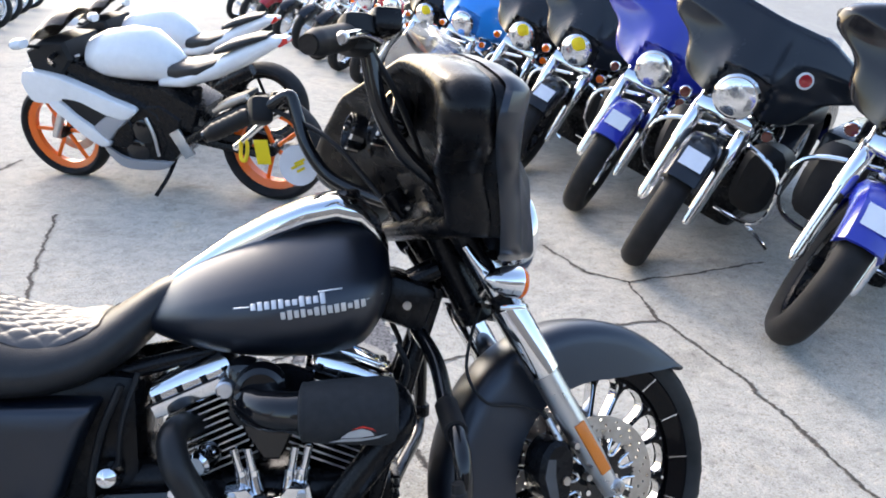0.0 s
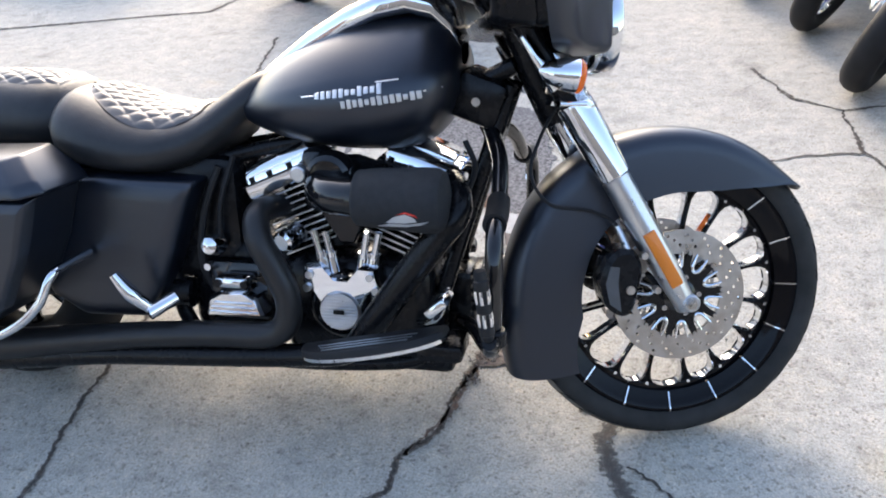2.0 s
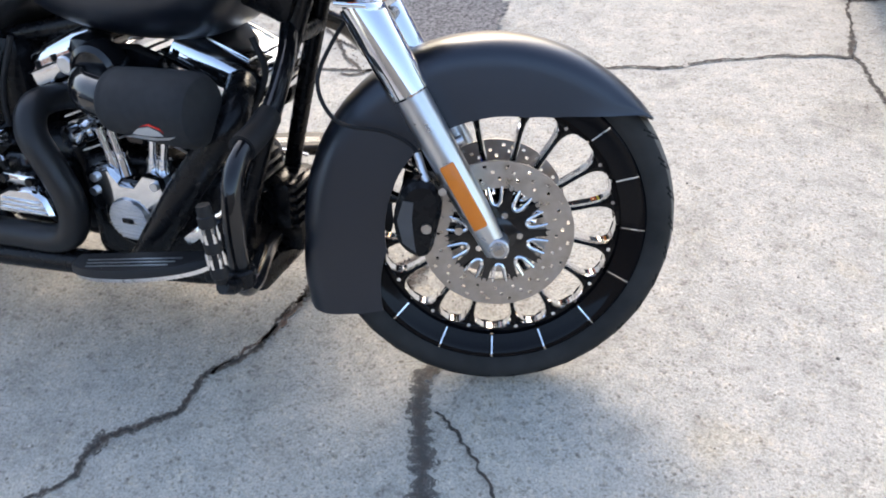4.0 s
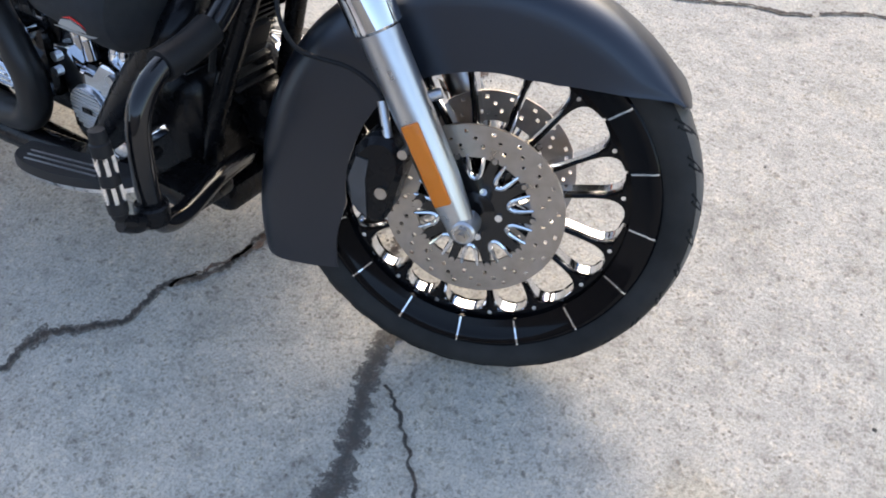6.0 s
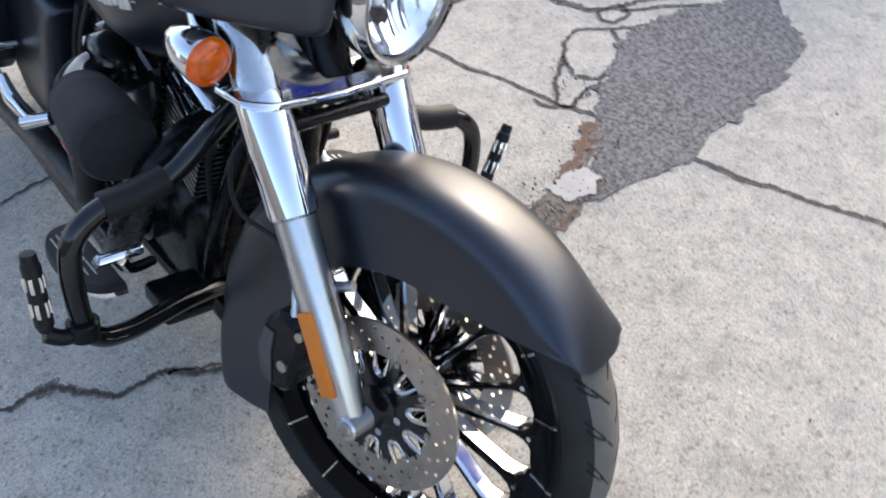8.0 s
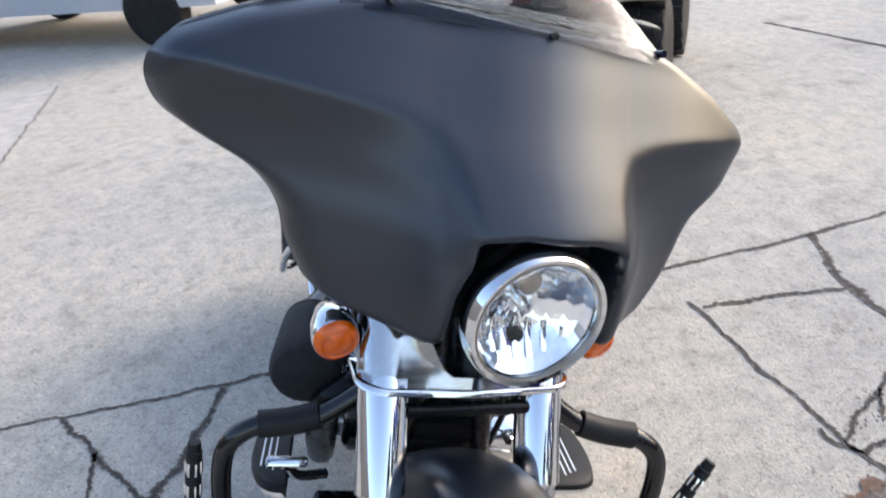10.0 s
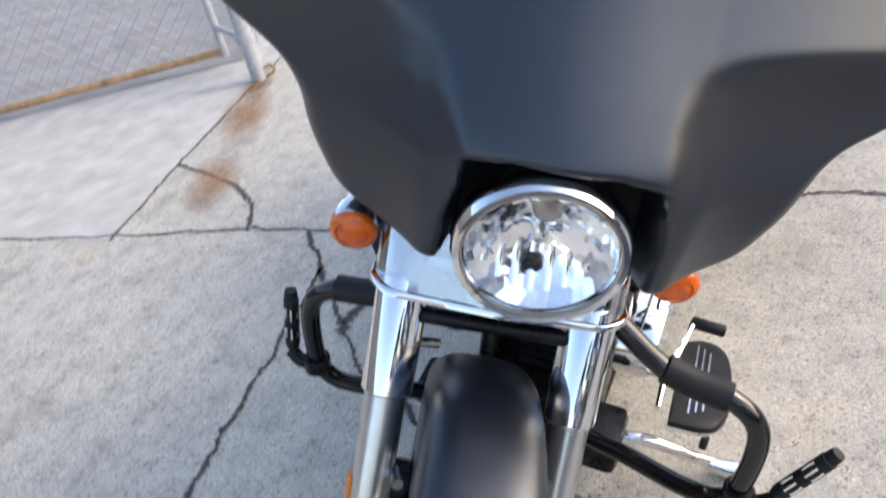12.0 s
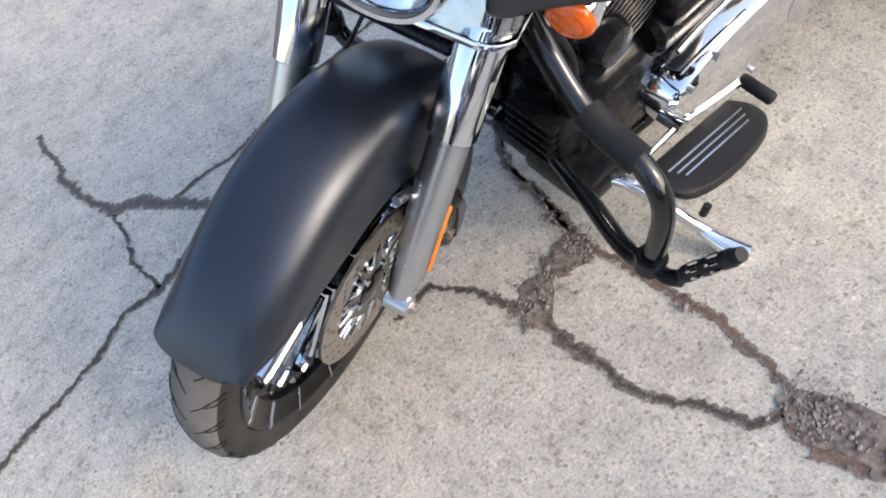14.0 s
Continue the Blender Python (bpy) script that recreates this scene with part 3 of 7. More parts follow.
def spoke_plate(at, lo, hi):
    """The black face and back of one spoke with its spread foot at the rim."""
    bm = B()
    left, right = half_window(at, -1, lo), half_window(at, 1, hi)
    left.append(left[-1].normalized() * 0.236)
    right.append(right[-1].normalized() * 0.236)
    for s in (-1, 1):
        rows = []
        for l, r in zip(left, right):
            c = (l + r) / 2
            lk, rk = l + (c - l).normalized() * 0.0022, r + (c - r).normalized() * 0.0022
            rows.append([bm.verts.new((p.x, s * y, AX + p.y)) for p, y in ((lk, 0.0165), (c, 0.0185), (rk, 0.0165))])
        for a, b in zip(rows, rows[1:]):
            for k in (0, 1):
                bm.faces.new((a[k], a[k + 1], b[k + 1], b[k]))
    return bm


def window_wall(a0, a1):
    """The bright wall of the window between two spokes, with its bevels."""
    mid = (a0 + a1) / 2
    line = half_window(a0, 1, mid) + half_window(a1, -1, mid)[-2::-1]
    bm = B()
    rows = []
    for k, p in enumerate(line):
        t = (line[min(k + 1, len(line) - 1)] - line[max(k - 1, 0)]).normalized()
        n = Vector((t.y, -t.x))
        rows.append([(p.x + n.x * e, y, AX + p.y + n.y * e) for e, y in ((0.0028, -0.0172), (0.0, -0.0115), (0.0, 0.0115), (0.0028, 0.0172))])
    return skin(bm, rows, closed=False)


for k, at in enumerate(SPOKE_AT):
    prev, nxt = SPOKE_AT[k - 1], SPOKE_AT[(k + 1) % len(SPOKE_AT)]
    prev, nxt = at - (at - prev) % 360, at + (nxt - at) % 360
    part("spoke", spoke_plate(at, (at + prev) / 2, (at + nxt) / 2), RIMBLACK, hub, "black spoke with a spread foot")
    part("spoke_edge", window_wall(at, nxt), CHROME, hub, "bright machined spoke edge", angle=25)
    a = radians(at)
    part("spoke_bolt", rod(B(), (0.2165 * math.cos(a), -0.0175, AX + 0.2165 * math.sin(a)), (0.2165 * math.cos(a), -0.0225, AX + 0.2165 * math.sin(a)), 0.0036, n=10), CHROME, hub)
    a = radians(at + PAIR_HALF * (1 if k % 2 == 0 else 1.206))
    for s in (-1, 1):
        bm = skin(B(), [[(r, s * (y + o), z) for o, z in ((-0.002, -0.0017), (0.0012, -0.0014), (0.0012, 0.0014), (-0.002, 0.0017))] for r, y in ((0.2305, 0.0272), (0.240, 0.0308), (0.256, 0.0368), (0.2615, 0.0405), (0.2705, 0.0412))])
        part("rim_notch", bm, CHROME, hub, "", Matrix.Translation(AXLE) @ Matrix.Rotation(-a, 4, "Y"))


def disc_mesh(y):
    """A drilled ring: the holes are left open between two rows of segments."""
    bm = B()
    n = 120
    radii = [0.9 * r for r in (0.098, 0.114, 0.121, 0.127, 0.133, 0.139, 0.145, 0.153)]
    front = [[bm.verts.new((r * math.cos(2 * math.pi * i / n), y - 0.0025, AX + r * math.sin(2 * math.pi * i / n))) for i in range(n)] for r in radii]
    back = [[bm.verts.new((r * math.cos(2 * math.pi * i / n), y + 0.0025, AX + r * math.sin(2 * math.pi * i / n))) for i in range(n)] for r in radii]
    skip = set()
    for i in range(n):
        if i % 6 == 0:
            skip.add((1, i))
        if i % 6 == 2:
            skip.add((3, i))
        if i % 6 == 4:
            skip.add((5, i))
    last = len(radii) - 2
    for k in range(last + 1):
        for i in range(n):
            j = (i + 1) % n
            if (k, i) in skip:
                for a, b in (((k, i), (k, j)), ((k, j), (k + 1, j)), ((k + 1, j), (k + 1, i)), ((k + 1, i), (k, i))):
                    bm.faces.new((front[a[0]][a[1]], front[b[0]][b[1]], back[b[0]][b[1]], back[a[0]][a[1]]))
                continue
            bm.faces.new((front[k][i], front[k][j], front[k + 1][j], front[k + 1][i]))
            bm.faces.new((back[k][i], back[k + 1][i], back[k + 1][j], back[k][j]))
    for k in (0, last + 1):
        for i in range(n):
            j = (i + 1) % n
            bm.faces.new((front[k][i], front[k][j], back[k][j], back[k][i]))
    return bm


# the black carrier with ten arms, and bright pockets between them
CARRIER = []
for k in range(10):
    for da, r in ((-12, 0.060), (-6.5, 0.064), (-4.2, 0.088), (-2.5, 0.094), (2.5, 0.094), (4.2, 0.088), (6.5, 0.064), (12, 0.060)):
        a = radians(36 * k + da + 6)
        CARRIER.append((r * math.cos(a), AX + r * math.sin(a)))
petal = part("disc_petal", tube(B(), [(0.091, 0, -0.0125), (0.076, 0, -0.0105), (0.062, 0, -0.0075), (0.056, 0, 0), (0.062, 0, 0.0075), (0.076, 0, 0.0105), (0.091, 0, 0.0125)], (0.0026, 0.0036, 0.0042, 0.0042, 0.0042, 0.0036, 0.0026), 8, 3), CHROME, hub, "bright pocket edge of the disc carrier")
for k in range(20):
    o = petal if k == 0 else petal.copy()
    if k:
        scene.collection.objects.link(o)
    o.matrix_basis = Matrix.Translation((0, -0.078 if k < 10 else 0.078, AX)) @ Matrix.Rotation(2 * math.pi * (k + 0.333) / 10, 4, "Y")


for s, y in ((-1, -0.075), (1, 0.075)):
    part("brake_disc", disc_mesh(y), STEEL, hub, "drilled steel brake disc")
    cap = lathe(B(), (0, y - 0.004, AX), (0, 1, 0), [(0.02, 0), (0.052, 0.001), (0.052, 0.007), (0.02, 0.008)], 30)
    part("hub_cap", cap, GLOSS, hub)
    bm = B()
    skin(bm, [[(x, y + dy, z) for x, z in CARRIER] for dy in (-0.0045, 0.0045)])
    part("disc_carrier", bm, GLOSS, hub, "black ten armed disc carrier")
    for k in range(10):
        a = radians(36 * k + 6)
        part("disc_rivet", rod(B(), (0.0905 * math.cos(a), y - 0.0062, AX + 0.0905 * math.sin(a)), (0.0905 * math.cos(a), y + 0.0062, AX + 0.0905 * math.sin(a)), 0.0042, n=8), STEEL, hub)
    for i in range(5):
        a = 2 * math.pi * i / 5 + 1.3
        bm = rod(B(), (0.04 * math.cos(a), y - 0.008, AX + 0.04 * math.sin(a)), (0.04 * math.cos(a), y + 0.008, AX + 0.04 * math.sin(a)), 0.006, n=8)
        part("hub_bolt", bm, CHROME, hub)

# dusty tread band and its cut grooves
TREAD = mat("dusty_tread", (0.15, 0.137, 0.12), 0.85, spec=0.2, vary=0.35, scale=9, bump=0.3, bump_scale=260)
bm = B()
skin(bm, [[((r + 0.0006) * math.cos(a), y, AX + (r + 0.0006) * math.sin(a)) for r, y in ((0.318, -0.0365), (0.3214, -0.032), (0.3268, -0.018), (0.329, 0.0), (0.3268, 0.018), (0.3214, 0.032), (0.318, 0.0365))] for a in (2 * math.pi * i / 132 for i in range(133))], closed=False)
bmesh.ops.remove_doubles(bm, verts=bm.verts, dist=1e-6)
part("tread_band", bm, TREAD, hub, "worn tread dusted grey")
bm = B()
for i in range(34):
    for s in (-1, 1):
        for long in (0, 1):
            a = 2 * math.pi * (i + 0.25 * s + 0.36 * long) / 34
            pts = []
            for k in range(6):
                t = k / 5 if long == 0 else 0.45 + 0.11 * k
                y = s * (0.004 + 0.038 * t)
                rr = lerp_table([(0.0, 0.329), (0.018, 0.3268), (0.032, 0.3214), (0.042, 0.3133)], abs(y)) - 0.0014
                aa = a + 0.16 * t * t + (0.03 * math.sin(3 * t) if long == 0 else -0.10 * t)
                pts.append((rr * math.cos(aa), y, AX + rr * math.sin(aa)))
            tube(bm, pts, 0.0027, 5, 2)
tagged(part("tread", bm, mat("groove_black", (0.006, 0.006, 0.006), 0.9), hub), "dark cut grooves of the tread", kind="stuff")

# front fender: an arched shell round the tyre
OUT = [(38, 0.337), (60, 0.338), (77, 0.341), (93, 0.344), (112, 0.349), (127, 0.352), (143, 0.356), (163, 0.355), (185, 0.357), (207, 0.388)]
INN = [(40, 0.333), (42, 0.326), (45, 0.311), (50, 0.287), (55, 0.268), (60, 0.252), (69, 0.23), (80, 0.216), (105, 0.210), (125, 0.210), (145, 0.207), (165, 0.202), (190, 0.203), (207, 0.262)]
bm = B()
rows = []
for i in range(69):
    a = 39.6 + (207 - 39.6) * i / 68
    ro, ri = lerp_table(OUT, a), lerp_table(INN, a)
    w = 0.070 * (1 - 0.16 * max(0, 1 - (a - 39.6) / 14) ** 2)
    crown = max(0.003, min(0.050, (ro - ri) * 0.8))
    swing = 12 * max(0, min(1, (a - 185) / 22))
    prof = []
    for k in range(19):
        t = math.pi * k / 18
        prof.append((ro - crown + crown * abs(math.sin(t)) ** 0.8, -w * math.copysign(abs(math.cos(t)) ** 0.66, math.cos(t))))
    prof = [(ri, -w - 0.002), (ri + (ro - crown - ri) * 0.5, -w - 0.001)] + prof + [(ri + (ro - crown - ri) * 0.5, w + 0.001), (ri, w + 0.002)]
    prof = [(r, y * (1.2 if y > 0 else 1.0)) for r, y in prof]
    inner = [(r - 0.004 if 1 < q < len(prof) - 2 else r, y * 0.955) for q, (r, y) in enumerate(prof)]
    nose = max(0, 1 - (a - 41.2) / 12)
    rows.append([ring_pts(r, y, radians(a + nose * (2.4 * min(1, abs(y) / w) ** 4 - 1.0) + swing * (ro - r) / max(0.01, ro - ri))) for r, y in prof + inner[::-1]])
skin(bm, rows)
part("front_fender", bm, MATTE, bike, "matte black wrap front fender", STEER)

# forks
FA = radians(30.5)
FD = Vector((-math.sin(FA), 0, math.cos(FA)))
for s in (-1, 1):
    o = Vector((-0.008, s * 0.124, AX))
    bm = B()
    p = lambda h, dx=0.0: o + FD * h + Vector((dx, 0, 0))
    lathe(bm, p(-0.018), FD, [(0.014, 0), (0.021, 0.004), (0.024, 0.05), (0.0275, 0.10), (0.0285, 0.20), (0.0285, 0.33)], 24)
    rod(bm, (0.0, s * 0.105, AX), (0.0, s * 0.149, AX), 0.0195, 0.018, 24, 0.003)
    rod(bm, p(0.185) + Vector((0, -s * 0.03, 0)), p(0.185) + Vector((0.032, -s * 0.036, 0.016)), 0.008, n=10)
    leg = part("fork_leg", bm, FORKALU, bike, "brushed aluminium lower fork leg", STEER)
    bm = B()
    rod(bm, (0, s * 0.146, AX), (0, s * 0.154, AX), 0.012, 0.011, 6)
    rod(bm, (0, s * 0.152, AX), (0, s * 0.161, AX), 0.006, n=10)
    part("axle_nut", bm, STEEL, leg)
    part("chrome_cover", lathe(B(), p(0.295), FD, [(0.031, 0), (0.0345, 0.004), (0.0355, 0.16), (0.034, 0.165)], 28), CHROME, leg, "polished chrome fork cover")
    part("upper_tube", rod(B(), p(0.45), p(0.74) + Vector((-0.01, 0, 0)), 0.0275, n=18), SATIN, leg)
    c = p(0.108) + (Vector((-0.001, -0.0285, 0)) if s < 0 else Vector((-0.026, 0.016, -0.006)))
    bm = box(B(), (0, 0, 0), (0.026, 0.008, 0.125), 0.003)
    bm.transform(Matrix.Translation(c) @ Matrix.Rotation(-FA, 4, "Y") @ Matrix.Rotation(radians(0 if s < 0 else 62), 4, "Z"))
    part("reflector", bm, REFLECT, leg, "amber reflector strip")
# chrome cowl round both fork tubes, cut out in the middle, on a flat flange
def cowl_front(y, r):
    """How far ahead of the fork tubes' line the cowl stands."""
    over = max(0, abs(y) - 0.118) / (r + 0.006)
    return r * math.sqrt(max(0, 1 - over * over)) + 0.006 * max(0, 1 - abs(y) / 0.118)


bm = B()
rows = []
for k in range(9):
    row = []
    for q in range(61):
        y = 0.164 * math.sin(math.pi / 2 * (-1 + q / 30))
        z1 = 0.742 + 0.094 * max(0, min(1, (abs(y) - 0.035) / 0.056)) ** 1.7
        z = 0.726 + (z1 - 0.726) * k / 8
        row.append((-0.241 - 0.589 * (z - 0.726) + cowl_front(y, 0.040), y, z))
    rows.append(row)
skin(bm, rows, closed=False)
bmesh.ops.solidify(bm, geom=bm.faces[:], thickness=0.003)
part("fork_cowl", bm, CHROME, bike, "chrome cowl round the fork tubes", STEER, angle=60)
bm = B()
front = [(0.169 * math.sin(math.pi / 2 * (-1 + q / 24))) for q in range(49)]
skin(bm, [[(-0.241 + k * cowl_front(y * 0.97, 0.0425) - 0.5 * (z - 0.726), y * (0.99 if k < 1 else 1), z) for y in front] + [(-0.275, 0.165, z), (-0.275, -0.165, z)] for z, k in ((0.7195, 0.98), (0.7205, 1.0), (0.7275, 1.0), (0.7285, 0.98))])
part("fork_clamp", bm, CHROME, bike, "chrome flange under the fork cowl", STEER, angle=50)
part("steering_stem", tube(B(), [(-0.262, 0, 0.722), (-0.30, 0, 0.80), (-0.345, 0, 0.90)], 0.028, 12), SATIN, bike, "", STEER)
bm = rod(B(), (-0.205, -0.095, 0.69), (-0.205, 0.095, 0.69), 0.011, n=12)
part("lower_brace", bm, SATIN, bike, "", STEER)

# calipers and brake lines
for s in (-1, 1):
    bm = plate(B(), [(p.x, p.y) for p in spline([(-0.172, 0.418, 0), (-0.182, 0.375, 0), (-0.170, 0.328, 0), (-0.138, 0.306, 0), (-0.116, 0.318, 0), (-0.106, 0.362, 0), (-0.100, 0.405, 0), (-0.118, 0.440, 0), (-0.150, 0.440, 0), (-0.172, 0.418, 0)], 3)][:-1], s * 0.062, s * 0.145, 0.01)
    cal = part("brake_caliper", bm, SATIN, bike, "black front brake caliper", STEER)
    for x, z, y0, y1, r in ((-0.125, 0.362, 0.145, 0.150, 0.009), (-0.10, 0.43, 0.13, 0.152, 0.007), (-0.07, 0.36, 0.13, 0.148, 0.007)):
        part("caliper_bolt", rod(B(), (x, s * y0, z), (x, s * y1, z), r, n=14), STEEL, cal)
    bm = plate(B(), [(-0.166, 0.410), (-0.175, 0.375), (-0.165, 0.334), (-0.142, 0.318), (-0.146, 0.345), (-0.150, 0.375), (-0.148, 0.408)], s * 0.145, s * 0.148)
    part("caliper_plate", bm, mat("grey_cast_plate" + ("" if s < 0 else "_far"), (0.09, 0.092, 0.097), 0.45, 0.5, vary=0.1), cal)
bm = tube(B(), [(-0.135, -0.13, 0.45), (-0.15, -0.11, 0.49), (-0.20, -0.10, 0.515), (-0.28, -0.105, 0.53), (-0.315, -0.09, 0.59), (-0.29, -0.06, 0.66), (-0.25, -0.03, 0.72)], 0.0036, 8)
part("brake_line", bm, PLASTIC, bike, "", STEER)
bm = rod(B(), (-0.128, -0.13, 0.44), (-0.146, -0.115, 0.485), 0.007, n=10)
part("line_fitting", bm, ALU, bike, "", STEER)

# headlight
LC, LD = Vector((-0.150, 0.0215, 0.873)), Vector((1, 0, -0.02)).normalized()
bm = lathe(B(), LC - LD * 0.05, LD, [(0.086, 0.010), (0.097, 0.022), (0.1005, 0.042), (0.0995, 0.058), (0.095, 0.066), (0.089, 0.064), (0.086, 0.055)], 48, closed=True)
head = part("headlight", lathe(B(), LC - LD * 0.09, LD, [(0.03, -0.01), (0.070, 0.01), (0.086, 0.04), (0.088, 0.085), (0.084, 0.085), (0.081, 0.045), (0.06, 0.02), (0.0, 0.005)], 40), CHROME, bike, "round chrome headlight with clear lens", STEER)
part("bezel", bm, CHROME, head, "chrome headlight ring")
part("gasket", lathe(B(), LC + LD * 0.008, LD, [(0.0885, 0), (0.0885, 0.007), (0.0865, 0.007), (0.0865, 0)], 44, closed=True), STEEL, head)
bm = B()
rr2 = random.Random(8)
rings = []
for k in range(11):
    r = 0.0005 + 0.0835 * k / 10
    rings.append([(LC.x - 0.050 + 7.0 * r * r + rr2.uniform(-0.0010, 0.0010), LC.y + r * math.cos(t), LC.z + r * math.sin(t)) for t in (2 * math.pi * (q + 0.5 * (k % 2)) / 34 for q in range(34))])
skin(bm, rings, caps=False)
part("reflector_facets", bm, MIRROR, head, "faceted bright reflector", angle=1)
for k in range(-3, 4):
    y0 = k * 0.02
    h = math.sqrt(0.07 ** 2 - y0 ** 2)
    xa = lambda zz: LC.x - 0.046 + 7.2 * (y0 * y0 + zz * zz)
    bm = skin(B(), [[(xa(zz) + 0.0012 * c - 0.003, LC.y + y0 + w, LC.z + zz) for w, c in ((-0.005, 0), (0, 1), (0.005, 0))] for zz in [-h + (h - 0.022) * i / 5 for i in range(6)]], closed=False)
    part("reflector_flute", bm, MIRROR, head)
part("bulb", lathe(B(), LC - LD * 0.052, LD, [(0.010, 0), (0.010, 0.014), (0.008, 0.028), (0.0, 0.031)], 18), CHROME, head)
part("parking_bulb", lathe(B(), LC + Vector((-0.044, 0, -0.046)), LD, [(0.0125, 0), (0.0125, 0.013), (0.009, 0.016), (0.0, 0.014)], 20), PLASTIC, head, "small dark bulb socket")
part("reflector_hood", lathe(B(), LC + Vector((-0.046, 0, 0.034)), LD, [(0.017, 0), (0.017, 0.010), (0.012, 0.014), (0.0, 0.012)], 20), STEEL, head, "small round shield over the bulb")
gl = part("lens", lathe(B(), LC + LD * 0.006, LD, [(0.084, 0), (0.080, 0.006), (0.06, 0.011), (0.03, 0.014), (0.0005, 0.015), (0.0005, 0.012), (0.03, 0.011), (0.06, 0.008), (0.082, 0)], 40, closed=True), GLASS, head, "clear glass lens")
gl.visible_shadow = False

# fairing: batwing shell
WID = [(0.812, 0.125), (0.815, 0.17), (0.819, 0.21), (0.826, 0.245), (0.838, 0.266), (0.857, 0.280), (0.88, 0.294), (0.90, 0.303), (0.925, 0.311), (0.945, 0.321), (0.960, 0.334), (0.972, 0.350), (0.982, 0.371), (0.992, 0.397), (1.003, 0.423), (1.018, 0.444), (1.04, 0.455), (1.065, 0.456), (1.086, 0.450), (1.11, 0.430), (1.13, 0.394), (1.15, 0.356), (1.17, 0.305), (1.19, 0.25), (1.205, 0.19)]
WID = [(p.x, p.y) for p in spline([(a, b, 0) for a, b in WID], 3)]
MID = [(0.745, 0.030), (0.93, 0.030), (0.985, 0.024), (1.02, 0.016), (1.06, 0.010), (1.11, 0.008), (1.2, 0.012)]
XC = [(p.y, p.x) for p in spline([(-0.195, 0.73, 0), (-0.160, 0.80, 0), (-0.142, 0.86, 0), (-0.133, 0.92, 0), (-0.130, 0.955, 0), (-0.138, 0.985, 0), (-0.170, 1.03, 0), (-0.224, 1.10, 0), (-0.265, 1.16, 0), (-0.281, 1.185, 0), (-0.296, 1.215, 0)], 5)]


def crease_side(a, z):
    """Smooth distance past the crease that sweeps from the lamp opening out to the wing tip."""
    u = 0.006 * math.log(1 + math.exp(min(80, (a - 0.045) / 0.006)))
    v = 0.008 * math.log(1 + math.exp(min(60, (1.152 - z) / 0.008)))
    return u * v / (u ** 1.5 + v ** 1.5 + 1e-9) ** (1 / 1.5) - 0.055


# how far forward the side panels stand below the crease
SIDE = [(p.y, p.x) for p in spline([(-0.088, 0.73, 0), (-0.090, 0.83, 0), (-0.095, 0.89, 0), (-0.112, 0.95, 0), (-0.148, 1.01, 0), (-0.185, 1.06, 0), (-0.216, 1.10, 0), (-0.248, 1.14, 0), (-0.275, 1.18, 0), (-0.296, 1.215, 0)], 5)]


def ease(t):
    t = max(0, min(1, t))
    return t * t * (3 - 2 * t)


def fair_x(y, z):
    a = abs(y)
    d = crease_side(a, z)
    drop = 1.5 * (d if d > 0.05 else 0.003 * math.log(1 + math.exp(max(-60, d / 0.003))))
    drop = 0.14 * math.tanh(drop / 0.14)
    t = ease((d + 0.012) / 0.05)
    base = lerp_table(XC, z) * (1 - t) + t * lerp_table(SIDE, z)
    return base - drop - 0.5 * a * a - 0.02 * a - 0.018 * math.tanh((a / 0.115) ** 2)


def opening(y, z):
    """How far a place lies inside the lamp opening of the fairing."""
    return min(0.110 + 0.012 * ease((0.96 - z) / 0.08) - abs(y), 0.984 - 0.22 * max(0, abs(y) - 0.05) - z)


ZR = [0.812 + 0.393 * (i / 89) ** 1.15 for i in range(90)]
NJ = 100
bm = B()
grid_f, grid_b = [], []
for z in ZR:
    w = lerp_table(WID, z)
    rf, rb = [], []
    for j in range(NJ + 1):
        t = -1 + 2 * j / NJ
        inner = min(0.14, 0.82 * w)
        s = (abs(t) / 0.56 * inner if abs(t) < 0.56 else inner + (abs(t) - 0.56) / 0.44 * (w - inner)) / w * math.copysign(1, t)
        y = s * w * 1.02
        edge = max(0, 1 - (1 - abs(s)) * w / 0.035)
        x = fair_x(y, z) - 0.034 * (1 - math.sqrt(max(0, 1 - edge * edge))) - 0.085 * ease(opening(y, z) / 0.022)
        curl = max(0, 1 - (z - 0.812) / 0.024)
        x -= 0.030 * (1 - math.sqrt(max(0, 1 - curl * curl)))
        rf.append(bm.verts.new((x, y, z)))
        rb.append(bm.verts.new((x - 0.010, y * 0.985, z)))
    grid_f.append(rf)
    grid_b.append(rb)
nr = len(ZR) - 1
for i in range(nr):
    for j in range(NJ):
        bm.faces.new((grid_f[i][j], grid_f[i][j + 1], grid_f[i + 1][j + 1], grid_f[i + 1][j]))
        bm.faces.new((grid_b[i][j], grid_b[i + 1][j], grid_b[i + 1][j + 1], grid_b[i][j + 1]))
    for j in (0, NJ):
        bm.faces.new((grid_f[i][j], grid_f[i + 1][j], grid_b[i + 1][j], grid_b[i][j]))
for i in (0, nr):
    for j in range(NJ):
        bm.faces.new((grid_f[i][j], grid_f[i][j + 1], grid_b[i][j + 1], grid_b[i][j]))
for v in bm.verts:
    v.co.y += lerp_table(MID, v.co.z)
for _ in range(2):
    bmesh.ops.smooth_vert(bm, verts=[v for r in grid_f[1:-1] for v in r[1:-1]], factor=0.5, use_axis_x=True, use_axis_y=False, use_axis_z=False)
fairing = part("fairing", bm, MATTE, bike, "matte black batwing fairing", STEER, angle=60)
